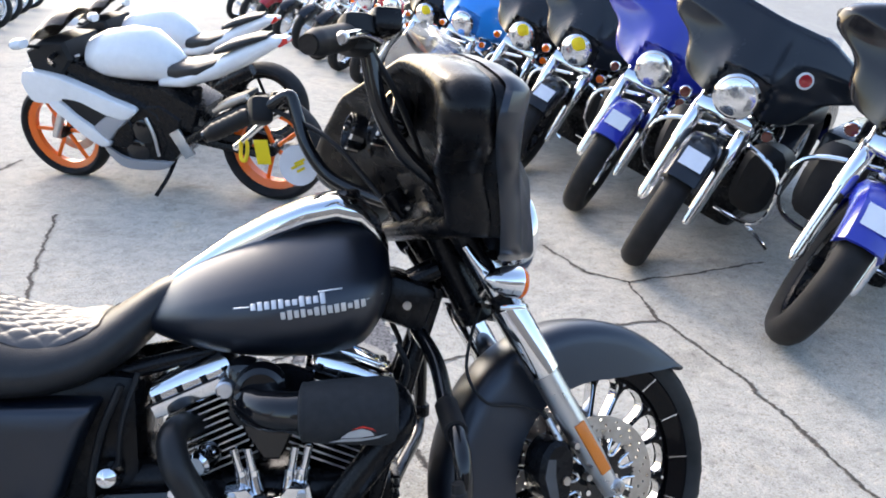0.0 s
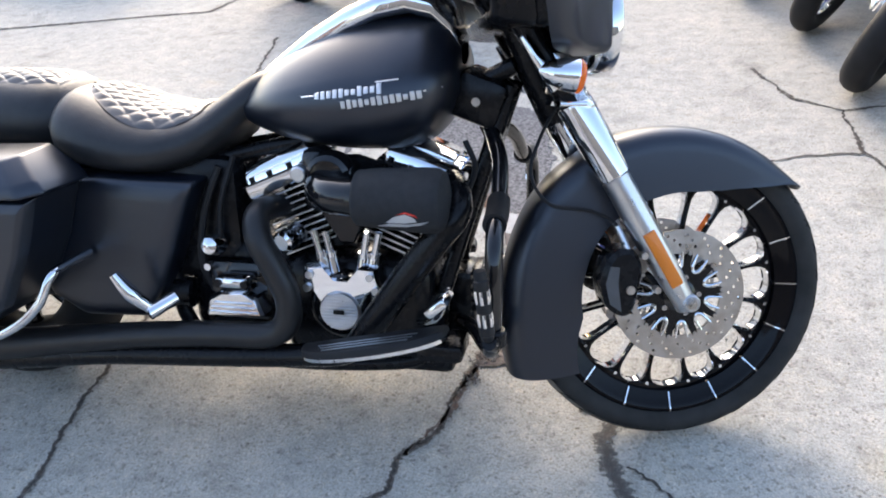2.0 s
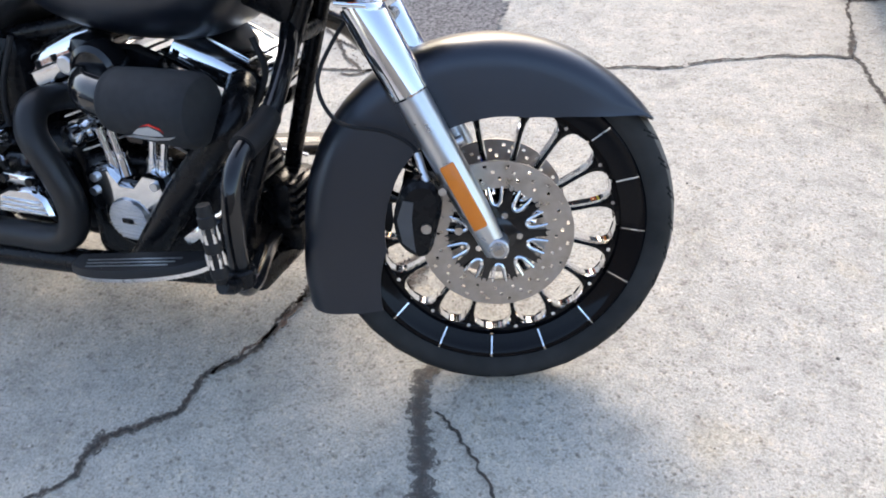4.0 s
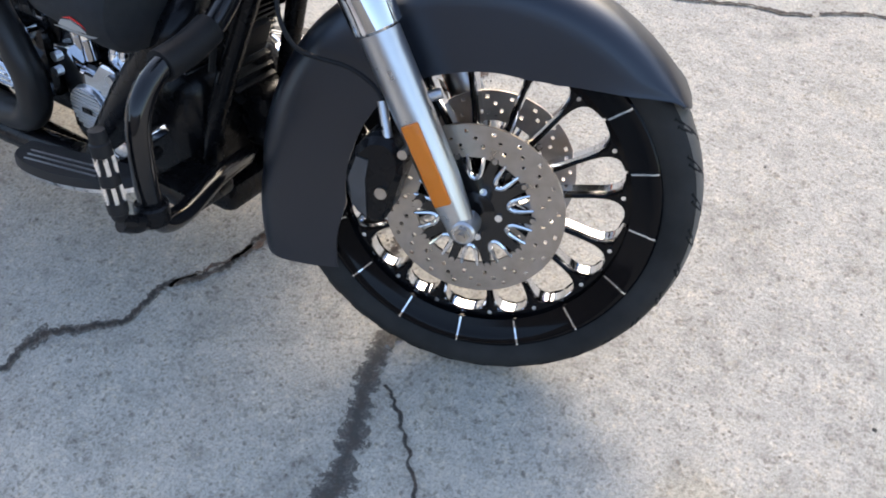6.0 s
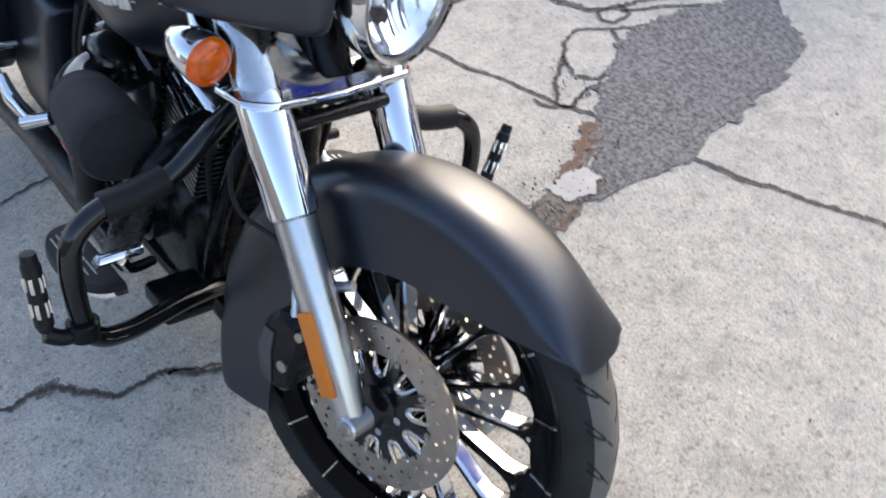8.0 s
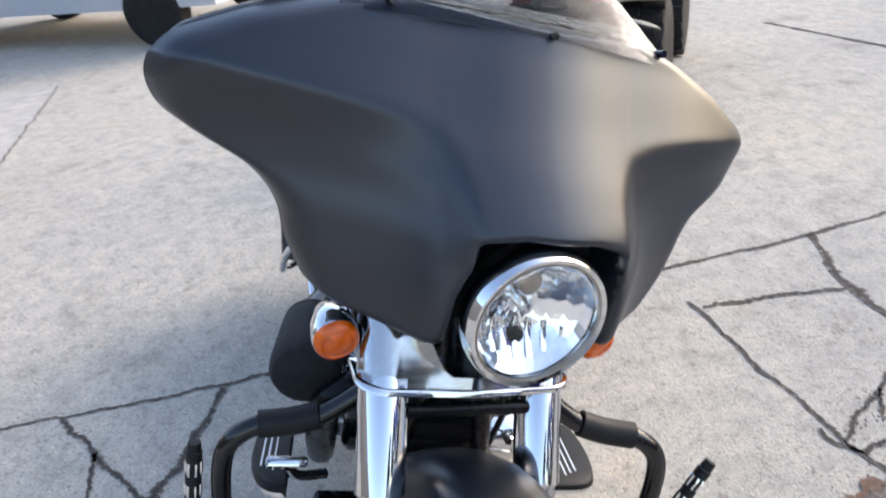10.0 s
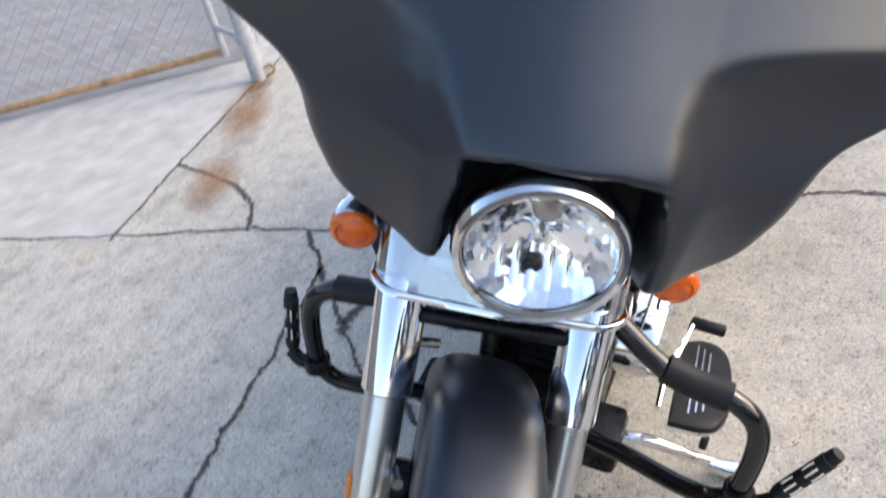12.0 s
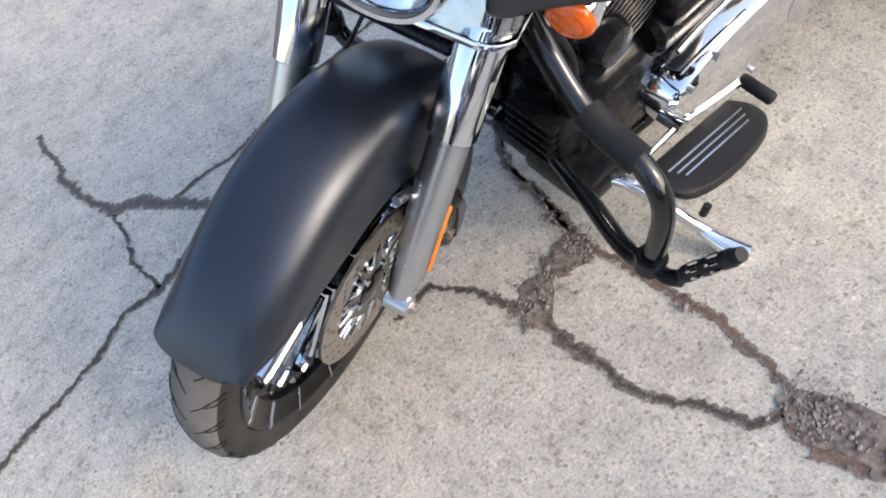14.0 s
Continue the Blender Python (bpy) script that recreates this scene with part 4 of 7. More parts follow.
# black liner in the lamp opening
bm = B()
rows = []
for z in [0.818 + 0.156 * i / 24 for i in range(25)]:
    half = 0.106 if z < 0.955 else 0.106 - 0.9 * (z - 0.955)
    half *= ease((z - 0.70) / 0.10)
    rows.append([(lerp_table(XC, z) - 0.088 - 0.25 * (s * half) ** 2, 0.030 + s * half, z) for s in [-1 + k / 8 for k in range(17)]])
skin(bm, rows, closed=False)
bmesh.ops.solidify(bm, geom=bm.faces[:], thickness=0.004)
part("headlight_surround", bm, PLASTIC, fairing, "black plastic lamp surround", angle=70)
# inner dash with gauges
edge_ring = [(-lerp_table(WID, z), z) for z in ZR[14::2]] + [(lerp_table(WID, z), z) for z in ZR[14::2][::-1]]


RIM_X = [fair_x(y, z) for y, z in edge_ring]
for _ in range(40):
    RIM_X = [(RIM_X[q - 1] + 2 * RIM_X[q] + RIM_X[(q + 1) % len(RIM_X)]) / 4 for q in range(len(RIM_X))]


def back_ring(x_off, k, kz):
    return [(x - 0.045 + x_off, y * k + lerp_table(MID, z), 1.06 + (z - 1.06) * kz) for x, (y, z) in zip(RIM_X, edge_ring)]


bm = skin(B(), [back_ring(0.012, 0.990, 0.996), back_ring(-0.012, 0.985, 0.992), back_ring(-0.015, 0.975, 0.985), back_ring(-0.018, 0.988, 0.99), back_ring(-0.045, 0.985, 0.985), back_ring(-0.070, 0.965, 0.968), back_ring(-0.086, 0.92, 0.935), back_ring(-0.090, 0.85, 0.88), back_ring(-0.078, 0.78, 0.82), back_ring(-0.05, 0.70, 0.75), back_ring(-0.03, 0.3, 0.4)])
part("inner_fairing", bm, INNER, fairing, "black inner fairing", angle=70)
for y in (-0.13, -0.043, 0.043, 0.13):
    g = part("gauge", lathe(B(), (-0.395 - 0.36 * abs(y), y, 1.09), (-1, 0, 0.25), [(0.030, 0), (0.042, 0.015), (0.042, 0.040), (0.036, 0.044), (0.034, 0.036), (0.0, 0.036)], 24), GLOSS, fairing, "round gauge in a black cup")
    part("bezel", lathe(B(), Vector((-0.395 - 0.36 * abs(y), y, 1.09)) + 0.040 * Vector((-0.97, 0, 0.243)), (-1, 0, 0.25), [(0.036, 0), (0.0415, 0.001), (0.0415, 0.006), (0.036, 0.006)], 24, closed=True), CHROME, g)
# hood over the dash, behind the windshield
bm = skin(B(), [[(-0.296 - 0.9 * y * y - dx, y, 1.196 - 0.02 * (y / 0.25) ** 2 + dz) for y in [0.25 * k * q / 8 for q in range(-8, 9)]] for dx, dz, k in ((0.0, 0.0, 1.0), (0.03, 0.008, 0.98), (0.07, 0.004, 0.95), (0.09, -0.012, 0.92), (0.092, -0.04, 0.90))], closed=False)
bmesh.ops.solidify(bm, geom=bm.faces[:], thickness=0.006)
part("dash_hood", bm, INNER, fairing, "black dash hood", angle=60)
# windshield
bm = B()
rf = []
for i in range(9):
    v = i / 8
    row = []
    for j in range(25):
        s = -1 + 2 * j / 24
        w = 0.255 - 0.06 * v - 0.05 * v ** 4
        z = 1.20 + 0.10 * v * (1 - 0.35 * abs(s) ** 4) - 0.02 * s * s
        y = s * w
        x = -0.285 - 0.095 * v - 0.9 * y * y
        row.append((x, y, z))
    rf.append(row)
skin(bm, rf, closed=False)
bmesh.ops.solidify(bm, geom=bm.faces[:], thickness=0.003)
ws = part("windshield", bm, SCREEN, bike, "short clear plastic windshield", STEER)
ws.visible_shadow = False
for y in (-0.205, 0.0, 0.205):
    xs = fair_x(y, 1.200)
    part("windshield_screw", rod(B(), (xs - 0.01, y + 0.010, 1.200), (xs + 0.006, y + 0.010, 1.204), 0.0055, n=12), GLOSS, fairing)

# turn signals
for s in (-1, 1):
    c = Vector((-0.258, s * 0.208 + 0.010, 0.772))
    bm = lathe(B(), c - Vector((0.065, 0, -0.012)), (1, 0, -0.15), [(0.004, 0), (0.018, 0.012), (0.029, 0.04), (0.0325, 0.066), (0.031, 0.070)], 24)
    tube(bm, [c + Vector((-0.03, -s * 0.02, 0)), c + Vector((-0.035, -s * 0.05, -0.005)), c + Vector((-0.03, -s * 0.085, -0.02))], 0.011, 10)
    sig = part("turn_signal", bm, CHROME, bike, "chrome turn signal with amber lens", STEER)
    part("lens", lathe(B(), c + Vector((0.004, 0, 0.001)), (1, 0, -0.15), [(0.0312, 0), (0.0312, 0.005), (0.028, 0.010), (0.0225, 0.0125), (0.0205, 0.0105), (0.0185, 0.0130), (0.010, 0.0155), (0.0005, 0.0165)], 28), AMBER, sig, "amber lens")
    bm = tube(B(), [(-0.345, s * 0.158, 0.845), (-0.315, s * 0.163, 0.80), (-0.28, s * 0.16, 0.755)], (0.008, 0.012, 0.018), 10)
    part("signal_bracket", bm, CHROME, bike, "chrome bracket", STEER)

# handlebar: tall bars
for s in (-1, 1):
    Y = lambda v: s * v + 0.012
    bm = tube(B(), [(-0.36, s * 0.05, 0.93), (-0.37, s * 0.12, 0.935), (-0.42, s * 0.20, 0.965), (-0.490, Y(0.245), 1.01), (-0.538, Y(0.263), 1.08), (-0.558, Y(0.273), 1.155), (-0.567, Y(0.279), 1.193), (-0.574, Y(0.284), 1.203), (-0.588, Y(0.297), 1.199), (-0.62, Y(0.328), 1.181), (-0.745 if s > 0 else -0.70, Y(0.445 if s > 0 else 0.42), 1.125 if s > 0 else 1.142)], 0.0155, 12)
    bar = part("handlebar", bm, GLOSS, bike, "tall gloss black handlebar", STEER)
    a, b = (Vector((-0.650, Y(0.357), 1.167)), Vector((-0.757, Y(0.456), 1.120))) if s > 0 else (Vector((-0.612, Y(0.330), 1.183)), Vector((-0.705, Y(0.427), 1.139)))
    d = (b - a).normalized()
    bm = lathe(B(), a, d, [(0.019, 0)] + [(0.0195 + (0.0025 if k % 2 else 0), 0.006 + 0.009 * k) for k in range(13)] + [(0.016, 0.128)], 18)
    part("grip", bm, PLASTIC, bar, "ribbed black rubber grip")
    bm = box(B(), (0, 0, 0), (0.055, 0.06, 0.065), 0.014)
    bm.transform(Matrix.Translation(a - d * 0.028))
    part("switch_housing", bm, PLASTIC, bar)
    bm = box(B(), (0, 0, 0), (0.05, 0.075, 0.04), 0.01)
    bm.transform(Matrix.Translation(a - d * 0.03 + Vector((0.045, 0, 0.022))))
    part("master_cylinder", bm, SATIN, bar)
    bm = tube(B(), [(-0.553, Y(0.300), 1.187), (-0.60, Y(0.375), 1.175), (-0.64, Y(0.435), 1.156), (-0.668, Y(0.488), 1.136)] if s < 0 else [(-0.553, Y(0.300), 1.187), (-0.60, Y(0.385), 1.166), (-0.635, Y(0.450), 1.136), (-0.664, Y(0.512), 1.108)], (0.010, 0.009, 0.008, 0.008), 10)
    lathe(bm, (-0.664, Y(0.480), 1.139) if s < 0 else (-0.661, Y(0.505), 1.111), (-0.028, s * 0.053, -0.02), [(0.004, -0.008), (0.009, -0.004), (0.010, 0.004), (0.006, 0.011)], 12)
    part("lever", bm, CHROME, bar, "chrome lever")
    bm = tube(B(), [a - d * 0.05, (-0.50, s * 0.24, 1.10), (-0.42, s * 0.16, 0.98), (-0.36, s * 0.06, 0.86)], 0.006, 8)
    part("cable", bm, PLASTIC, bar)
    if s > 0:
        bm = tube(B(), [(-0.650, Y(0.474), 1.134), (-0.640, Y(0.474), 1.110), (-0.645, Y(0.477), 1.075), (-0.655, Y(0.484), 1.080), (-0.654, Y(0.480), 1.126)], 0.005, 8)
        part("key_tag", bm, YELLOW, bar, "yellow and black key tag hanging on the lever")
TAGM = Matrix.Translation((-0.632, 0.30, 1.004)) @ Matrix.Rotation(radians(-18), 4, "Z") @ Matrix.Rotation(radians(8), 4, "X")
tagp = part("hang_tag", lathe(B(), (0, -0.001, 0), (0, 1, 0), [(0.049, 0), (0.050, 0.0008), (0.049, 0.002)], 36), LABEL, bike, "round white paper tag hung on the bar", TAGM)
for dx, dz, w_ in ((0.004, 0.010, 0.030), (-0.002, 0.000, 0.036), (0.006, -0.010, 0.022)):
    part("tag_mark", box(B(), (dx, -0.0022, dz), (w_, 0.0012, 0.006), 0.0, (0, -25, 0)), YELLOW, tagp)
part("tag_string", tube(B(), [(-0.632, 0.30, 1.052), (-0.615, 0.296, 1.085), (-0.60, 0.29, 1.10)], 0.0015, 6), PLASTIC, bike)
bm = box(B(), (-0.345, 0, 0.915), (0.06, 0.16, 0.05), 0.012)
part("riser", bm, SATIN, bike, "", STEER)

# fuel tank
TANK = [(-0.955, 0.035, 0.708, 0.732), (-0.90, 0.088, 0.676, 0.765), (-0.83, 0.145, 0.654, 0.815), (-0.76, 0.178, 0.640, 0.852), (-0.68, 0.198, 0.631, 0.884), (-0.60, 0.205, 0.630, 0.902), (-0.54, 0.203, 0.636, 0.908), (-0.49, 0.188, 0.655, 0.900), (-0.455, 0.158, 0.700, 0.878), (-0.435, 0.11, 0.745, 0.845)]
rings = []
lines = [spline([(t[0], t[k], 0) for t in TANK], 3) for k in (1, 2, 3)]
for a, b, c in zip(*lines):
    rings.append(oval(a.x, 0, (b.y + c.y) / 2, a.y, (c.y - b.y) / 2, 36, 2.5, 0.60))
tank = part("fuel_tank", skin(B(), rings), MATTE, bike, "matte black teardrop fuel tank", angle=50)
bm = B()
CON = [(-0.905, 0.022, 0.752), (-0.86, 0.034, 0.795), (-0.76, 0.055, 0.864), (-0.67, 0.078, 0.912), (-0.60, 0.092, 0.940), (-0.54, 0.092, 0.952), (-0.49, 0.080, 0.940), (-0.455, 0.06, 0.905), (-0.435, 0.045, 0.85)]
skin(bm, [oval(x, 0, z - 0.02, w, 0.03, 20, 3.2) for x, w, z in CON])
con = part("tank_console", bm, CHROME, bike, "wide chrome tank console")
part("console_inset", skin(B(), [oval(x, 0, z - 0.004, w * 0.55, 0.016, 14, 3) for x, w, z in CON[2:6]]), GLOSS, con, "black console inset")
part("fuel_cap", lathe(B(), (-0.53, 0, 0.948), (-0.12, 0, 1), [(0.038, 0), (0.040, 0.008), (0.034, 0.014), (0.0, 0.014)], 24), GLOSS, con)


# tank badge: plain silver bars in place of lettering
def badge(y_sign):
    bm = B()
    r2 = random.Random(3)
    for row, (x0, x1, z, h) in enumerate(((-0.700, -0.560, 0.766, 0.017), (-0.645, -0.485, 0.750, 0.017))):
        n = 13 if row else 11
        for k in range(n):
            xx = x0 + (x1 - x0) * (k + 0.5) / n
            w = (x1 - x0) / n * 0.74
            zz = z + 0.13 * (xx + 0.60) + (0.0 if row else 0.006)
            box(bm, (xx, 0, zz), (w, 0.003, h * r2.uniform(0.55, 1.15)), 0.0008, (0, -7, 0), 1)
    for x0, x1, z in ((-0.730, -0.700, 0.758), (-0.575, -0.53, 0.790), (-0.485, -0.452, 0.772)):
        box(bm, ((x0 + x1) / 2, 0, z), (x1 - x0, 0.003, 0.0025), 0.0005, (0, -7, 0), 1)
    for v in bm.verts:
        x, z = v.co.x, v.co.z
        a = lerp_table([(t[0], t[1]) for t in TANK], x)
        lo, hi = lerp_table([(t[0], t[2]) for t in TANK], x), lerp_table([(t[0], t[3]) for t in TANK], x)
        h, c = (hi - lo) / 2, (hi + lo) / 2
        u = min(0.98, abs(z - c) / h)
        w = a * (1 - u ** 2.5) ** (1 / 2.5)
        if z > c:
            w *= 1 - 0.40 * u
        v.co.y = y_sign * (w + 0.0015 + v.co.y * y_sign)
    return bm


for side in (-1, 1):
    bm = badge(side)
    bm.verts.index_update()
    part_each("badge_bar", bm, SILVER, tank, "silver badge bar")

# seat
SEAT = [(-0.845, 0.05, 0.735, 0.790), (-0.89, 0.085, 0.690, 0.785), (-0.95, 0.125, 0.630, 0.750), (-1.01, 0.155, 0.595, 0.715), (-1.08, 0.180, 0.575, 0.703), (-1.16, 0.190, 0.570, 0.715), (-1.24, 0.188, 0.575, 0.742), (-1.305, 0.172, 0.590, 0.757), (-1.33, 0.150, 0.620, 0.745)]
lines = [spline([(t[0], t[k], 0) for t in SEAT], 3) for k in (1, 2, 3)]
seat = part("seat", skin(B(), [oval(a.x, 0, (b.y + c.y) / 2, a.y, (c.y - b.y) / 2, 36, 2.8, 0.78) for a, b, c in zip(*lines)]), LEATHER, bike, "black leather seat with quilted insert", angle=50)
PIL = [(-1.31, 0.10, 0.64, 0.742), (-1.35, 0.135, 0.62, 0.768), (-1.42, 0.145, 0.615, 0.778), (-1.52, 0.14, 0.62, 0.782), (-1.62, 0.12, 0.64, 0.778), (-1.70, 0.08, 0.67, 0.755)]
lines2 = [spline([(t[0], t[k], 0) for t in PIL], 3) for k in (1, 2, 3)]
part("passenger_seat", skin(B(), [oval(a.x, 0, (b.y + c.y) / 2, a.y, (c.y - b.y) / 2, 30, 2.8, 0.85) for a, b, c in zip(*lines2)]), LEATHER, seat, "", angle=50)


def quilt(table, x0, x1, half):
    """Padded diamonds laid over a seat's top."""
    bm = B()
    nx, ny = 150, 84
    rows = []
    for i in range(nx + 1):
        u = i / nx
        x = x0 + (x1 - x0) * u
        a = lerp_table([(-t[0], t[1]) for t in table], -x)
        lo, hi = lerp_table([(-t[0], t[2]) for t in table], -x), lerp_table([(-t[0], t[3]) for t in table], -x)
        h, c = (hi - lo) / 2, (hi + lo) / 2
        w = half * math.sin(math.pi * min(1, 0.12 + 0.95 * u) ** 0.9) ** 0.5
        row = []
        for j in range(ny + 1):
            y = w * (-1 + 2 * j / ny)
            u2 = min(0.97, abs(y) / a)
            z = c + h * (1 - (u2 / 0.86) ** 2.8) ** (1 / 2.8) if u2 < 0.85 else c + 0.3 * h
            p = abs(math.sin(math.pi * (x * 19 + y * 26)) * math.sin(math.pi * (x * 19 - y * 26))) ** 0.35
            edge = min(1, 8 * min(j, ny - j) / ny, 8 * min(i, nx - i) / nx)
            row.append((x, y, z + edge * (0.001 + 0.0075 * p)))
        rows.append(row)
    skin(bm, rows, closed=False)
    return bm


part("quilted_insert", quilt(SEAT, -0.995, -1.32, 0.145), QUILT, seat, "diamond quilted insert", angle=80)
part("quilted_insert", quilt(PIL, -1.34, -1.66, 0.095), QUILT, seat, "diamond quilted insert", angle=80)

# frame tubes and dark centre
bm = B()
for s in (-1, 1):
    tube(bm, [(-0.335, s * 0.035, 0.76), (-0.40, s * 0.06, 0.56), (-0.47, s * 0.09, 0.33), (-0.50, s * 0.10, 0.19), (-0.62, s * 0.11, 0.15), (-0.95, s * 0.12, 0.15), (-1.08, s * 0.12, 0.25), (-1.10, s * 0.11, 0.55)], 0.018, 12)
    tube(bm, [(-0.33, s * 0.03, 0.80), (-0.55, s * 0.03, 0.70), (-0.9, s * 0.06, 0.62), (-1.25, s * 0.11, 0.56), (-1.7, s * 0.12, 0.52)], 0.018, 10)
part("frame", bm, SATIN, bike, "black steel frame")
bm = B()
lathe(bm, (-0.31, 0, 0.83), (0.44, 0, -0.9), [(0.038, 0), (0.038, 0.16)], 20)
box(bm, (-0.40, 0, 0.735), (0.11, 0.15, 0.10), 0.02, (0, 20, 0))
part("steering_head", bm, SATIN, bike)
bm = rod(B(), (-0.40, -0.082, 0.735), (-0.40, -0.088, 0.735), 0.009, n=12)
part("head_bolt", bm, STEEL, bike)
cooler = part("oil_cooler", box(B(), (-0.515, 0.02, 0.385), (0.03, 0.12, 0.13), 0.010, (0, 18, 0)), PLASTIC, bike)
for k in range(7):
    part("cooler_fin", box(B(), (-0.502 - 0.006 * (k - 3), 0.02, 0.385 + 0.018 * (k - 3)), (0.03, 0.105, 0.004), 0.0, (0, 18, 0)), PLASTIC, cooler)

# engine
bm = B()
box(bm, (-0.665, 0, 0.275), (0.36, 0.25, 0.26), 0.05, seg=3)
box(bm, (-0.94, 0, 0.31), (0.26, 0.22, 0.24), 0.04, seg=3)
box(bm, (-0.60, 0, 0.155), (0.30, 0.20, 0.06), 0.02)
engine = part("engine", bm, SATIN, bike, "black and chrome V-twin engine")


def cylinder_parts(base, tilt):
    m = Matrix.Translation(base) @ Matrix.Rotation(radians(tilt), 4, "Y")
    cyl = part("cylinder", rod(B(), (0, 0, -0.03), (0, 0, 0.20), 0.055, n=20), SATIN, bike, "black finned cylinder", m)
    fin = part("fin", box(B(), (0, 0, 0), (0.150, 0.215, 0.0055), 0.0022, seg=1), SATIN, cyl)
    edge = part("fin_edge", box(B(), (0, -0.108, 0), (0.140, 0.0025, 0.0034)), ALU, cyl, "bright machined fin edge")
    for k in range(10):
        for o in (fin, edge):
            c = o if k == 0 else o.copy()
            if k:
                scene.collection.objects.link(c)
            c.matrix_basis = pose(0, 0, 0.0555 + 0.0145 * k)
    bm = B()
    skin(bm, [[(x * k, y * k2, z) for x, y in ((-0.088, -0.108), (0.088, -0.108), (0.095, -0.09), (0.095, 0.09), (0.088, 0.108), (-0.088, 0.108), (-0.095, 0.09), (-0.095, -0.09))] for z, k, k2 in ((0.196, 0.97, 1.0), (0.201, 1.0, 1.03), (0.224, 1.0, 1.03), (0.228, 0.93, 0.96), (0.249, 0.92, 0.94), (0.264, 0.80, 0.82), (0.267, 0.72, 0.75))])
    cover = part("rocker_cover", bm, CHROME, bike, "chrome rocker cover", m)
    part("cover_band", box(B(), (0, 0, 0.2255), (0.194, 0.224, 0.004), 0.0015), SATIN, cover)
    part("cover_crest", box(B(), (0.0, 0.0, 0.268), (0.10, 0.13, 0.012), 0.005), CHROME, cover)
    for x in (-0.07, -0.025, 0.025, 0.07):
        for sd in (-1, 1):
            part("bolt", rod(B(), (x, sd * 0.100, 0.226), (x, sd * 0.100, 0.240), 0.008, n=8), SATIN, cover)


cylinder_parts((-0.735, 0, 0.375), -22.5)
cylinder_parts((-0.60, 0, 0.375), 22.5)
# pushrod tubes
for x0, x1 in ((-0.722, -0.745), (-0.700, -0.718), (-0.640, -0.622), (-0.618, -0.595)):
    part("pushrod", rod(B(), (x0, -0.142, 0.380), (x0 + (x1 - x0) * 0.9, -0.142, 0.470), 0.0085, n=14), CHROME, engine, "chrome pushrod tube")
    bm = rod(B(), (x0, -0.140, 0.378), (x0 + (x1 - x0) * .3, -0.139, 0.412), 0.0145, 0.0125, n=12)
    rod(bm, (x0 + (x1 - x0) * .3, -0.139, 0.414), (x0 + (x1 - x0) * .38, -0.139, 0.424), 0.013, n=12)
    part("tappet_collar", bm, CHROME, engine)
bm = plate(B(), [(-0.765, 0.365), (-0.757, 0.398), (-0.722, 0.402), (-0.700, 0.372), (-0.655, 0.372), (-0.632, 0.402), (-0.598, 0.398), (-0.590, 0.362), (-0.618, 0.338), (-0.640, 0.30), (-0.72, 0.30), (-0.742, 0.335)], -0.125, -0.175, 0.008)
part("cam_cover", bm, CHROME, engine, "chrome cam cover")
bm = lathe(B(), (-0.682, -0.12, 0.302), (0, -1, 0), [(0.075, 0), (0.075, 0.035), (0.066, 0.045), (0.056, 0.05)], 36)
part("gearcase", bm, GLOSS, engine)
bm = lathe(B(), (-0.682, -0.165, 0.302), (0, -1, 0), [(0.045, 0), (0.045, 0.012), (0.042, 0.017), (0.0, 0.018)], 36)
timer = part("timer_cover", bm, ALU, engine, "ribbed round timer cover")
for k in range(-5, 6):
    h = math.sqrt(0.0415 ** 2 - (0.0072 * k) ** 2)
    part("rib", box(B(), (-0.682, -0.1835, 0.302 + 0.0072 * k), (2 * h, 0.0022, 0.004), 0.0), ALU, timer)
part("timer_emblem", box(B(), (-0.682, -0.1855, 0.302), (0.024, 0.003, 0.010), 0.002), SATIN, engine)
for x, z in ((-0.745, 0.382), (-0.612, 0.382), (-0.752, 0.352), (-0.600, 0.352)):
    part("cover_bolt", rod(B(), (x, -0.17, z), (x, -0.182, z), 0.009, n=8), ALU, engine)
# transmission side
bm = plate(B(), [(-0.985, 0.280), (-0.978, 0.318), (-0.950, 0.336), (-0.890, 0.340), (-0.862, 0.322), (-0.850, 0.285)], -0.13, -0.198, 0.008)
for k in range(3):
    box(bm, (-0.918, -0.200, 0.292 + 0.011 * k), (0.115 - 0.012 * k, 0.004, 0.004), 0.001)
box(bm, (-0.920, -0.170, 0.357), (0.078, 0.05, 0.026), 0.010)
part("clutch_cover", bm, CHROME, engine, "polished clutch release cover")
for x in (-0.950, -0.888):
    part("cover_bolt", rod(B(), (x, -0.190, 0.357), (x, -0.199, 0.357), 0.009, n=10), SATIN, engine)
bm = box(B(), (-0.925, -0.115, 0.315), (0.18, 0.05, 0.15), 0.03)
part("transmission_cover", bm, GLOSS, engine)
for x, z in ((-0.995, 0.375), (-0.86, 0.385), (-1.0, 0.255), (-0.855, 0.255)):
    part("case_bolt", rod(B(), (x, -0.13, z), (x, -0.15, z), 0.0085, n=8), CHROME, engine)
bm = lathe(B(), (-0.972, -0.13, 0.425), (0, -1, 0.2), [(0.024, 0), (0.026, 0.02), (0.018, 0.045), (0.004, 0.05)], 16)
part("oil_cap", bm, CHROME, engine)
bm = B()
lathe(bm, (-0.788, -0.09, 0.452), (-0.35, -1, -0.15), [(0.024, 0), (0.024, 0.03), (0.021, 0.034), (0.021, 0.042), (0.025, 0.046), (0.025, 0.066), (0.018, 0.072)], 18)
part("lifter_cover", bm, CHROME, engine)

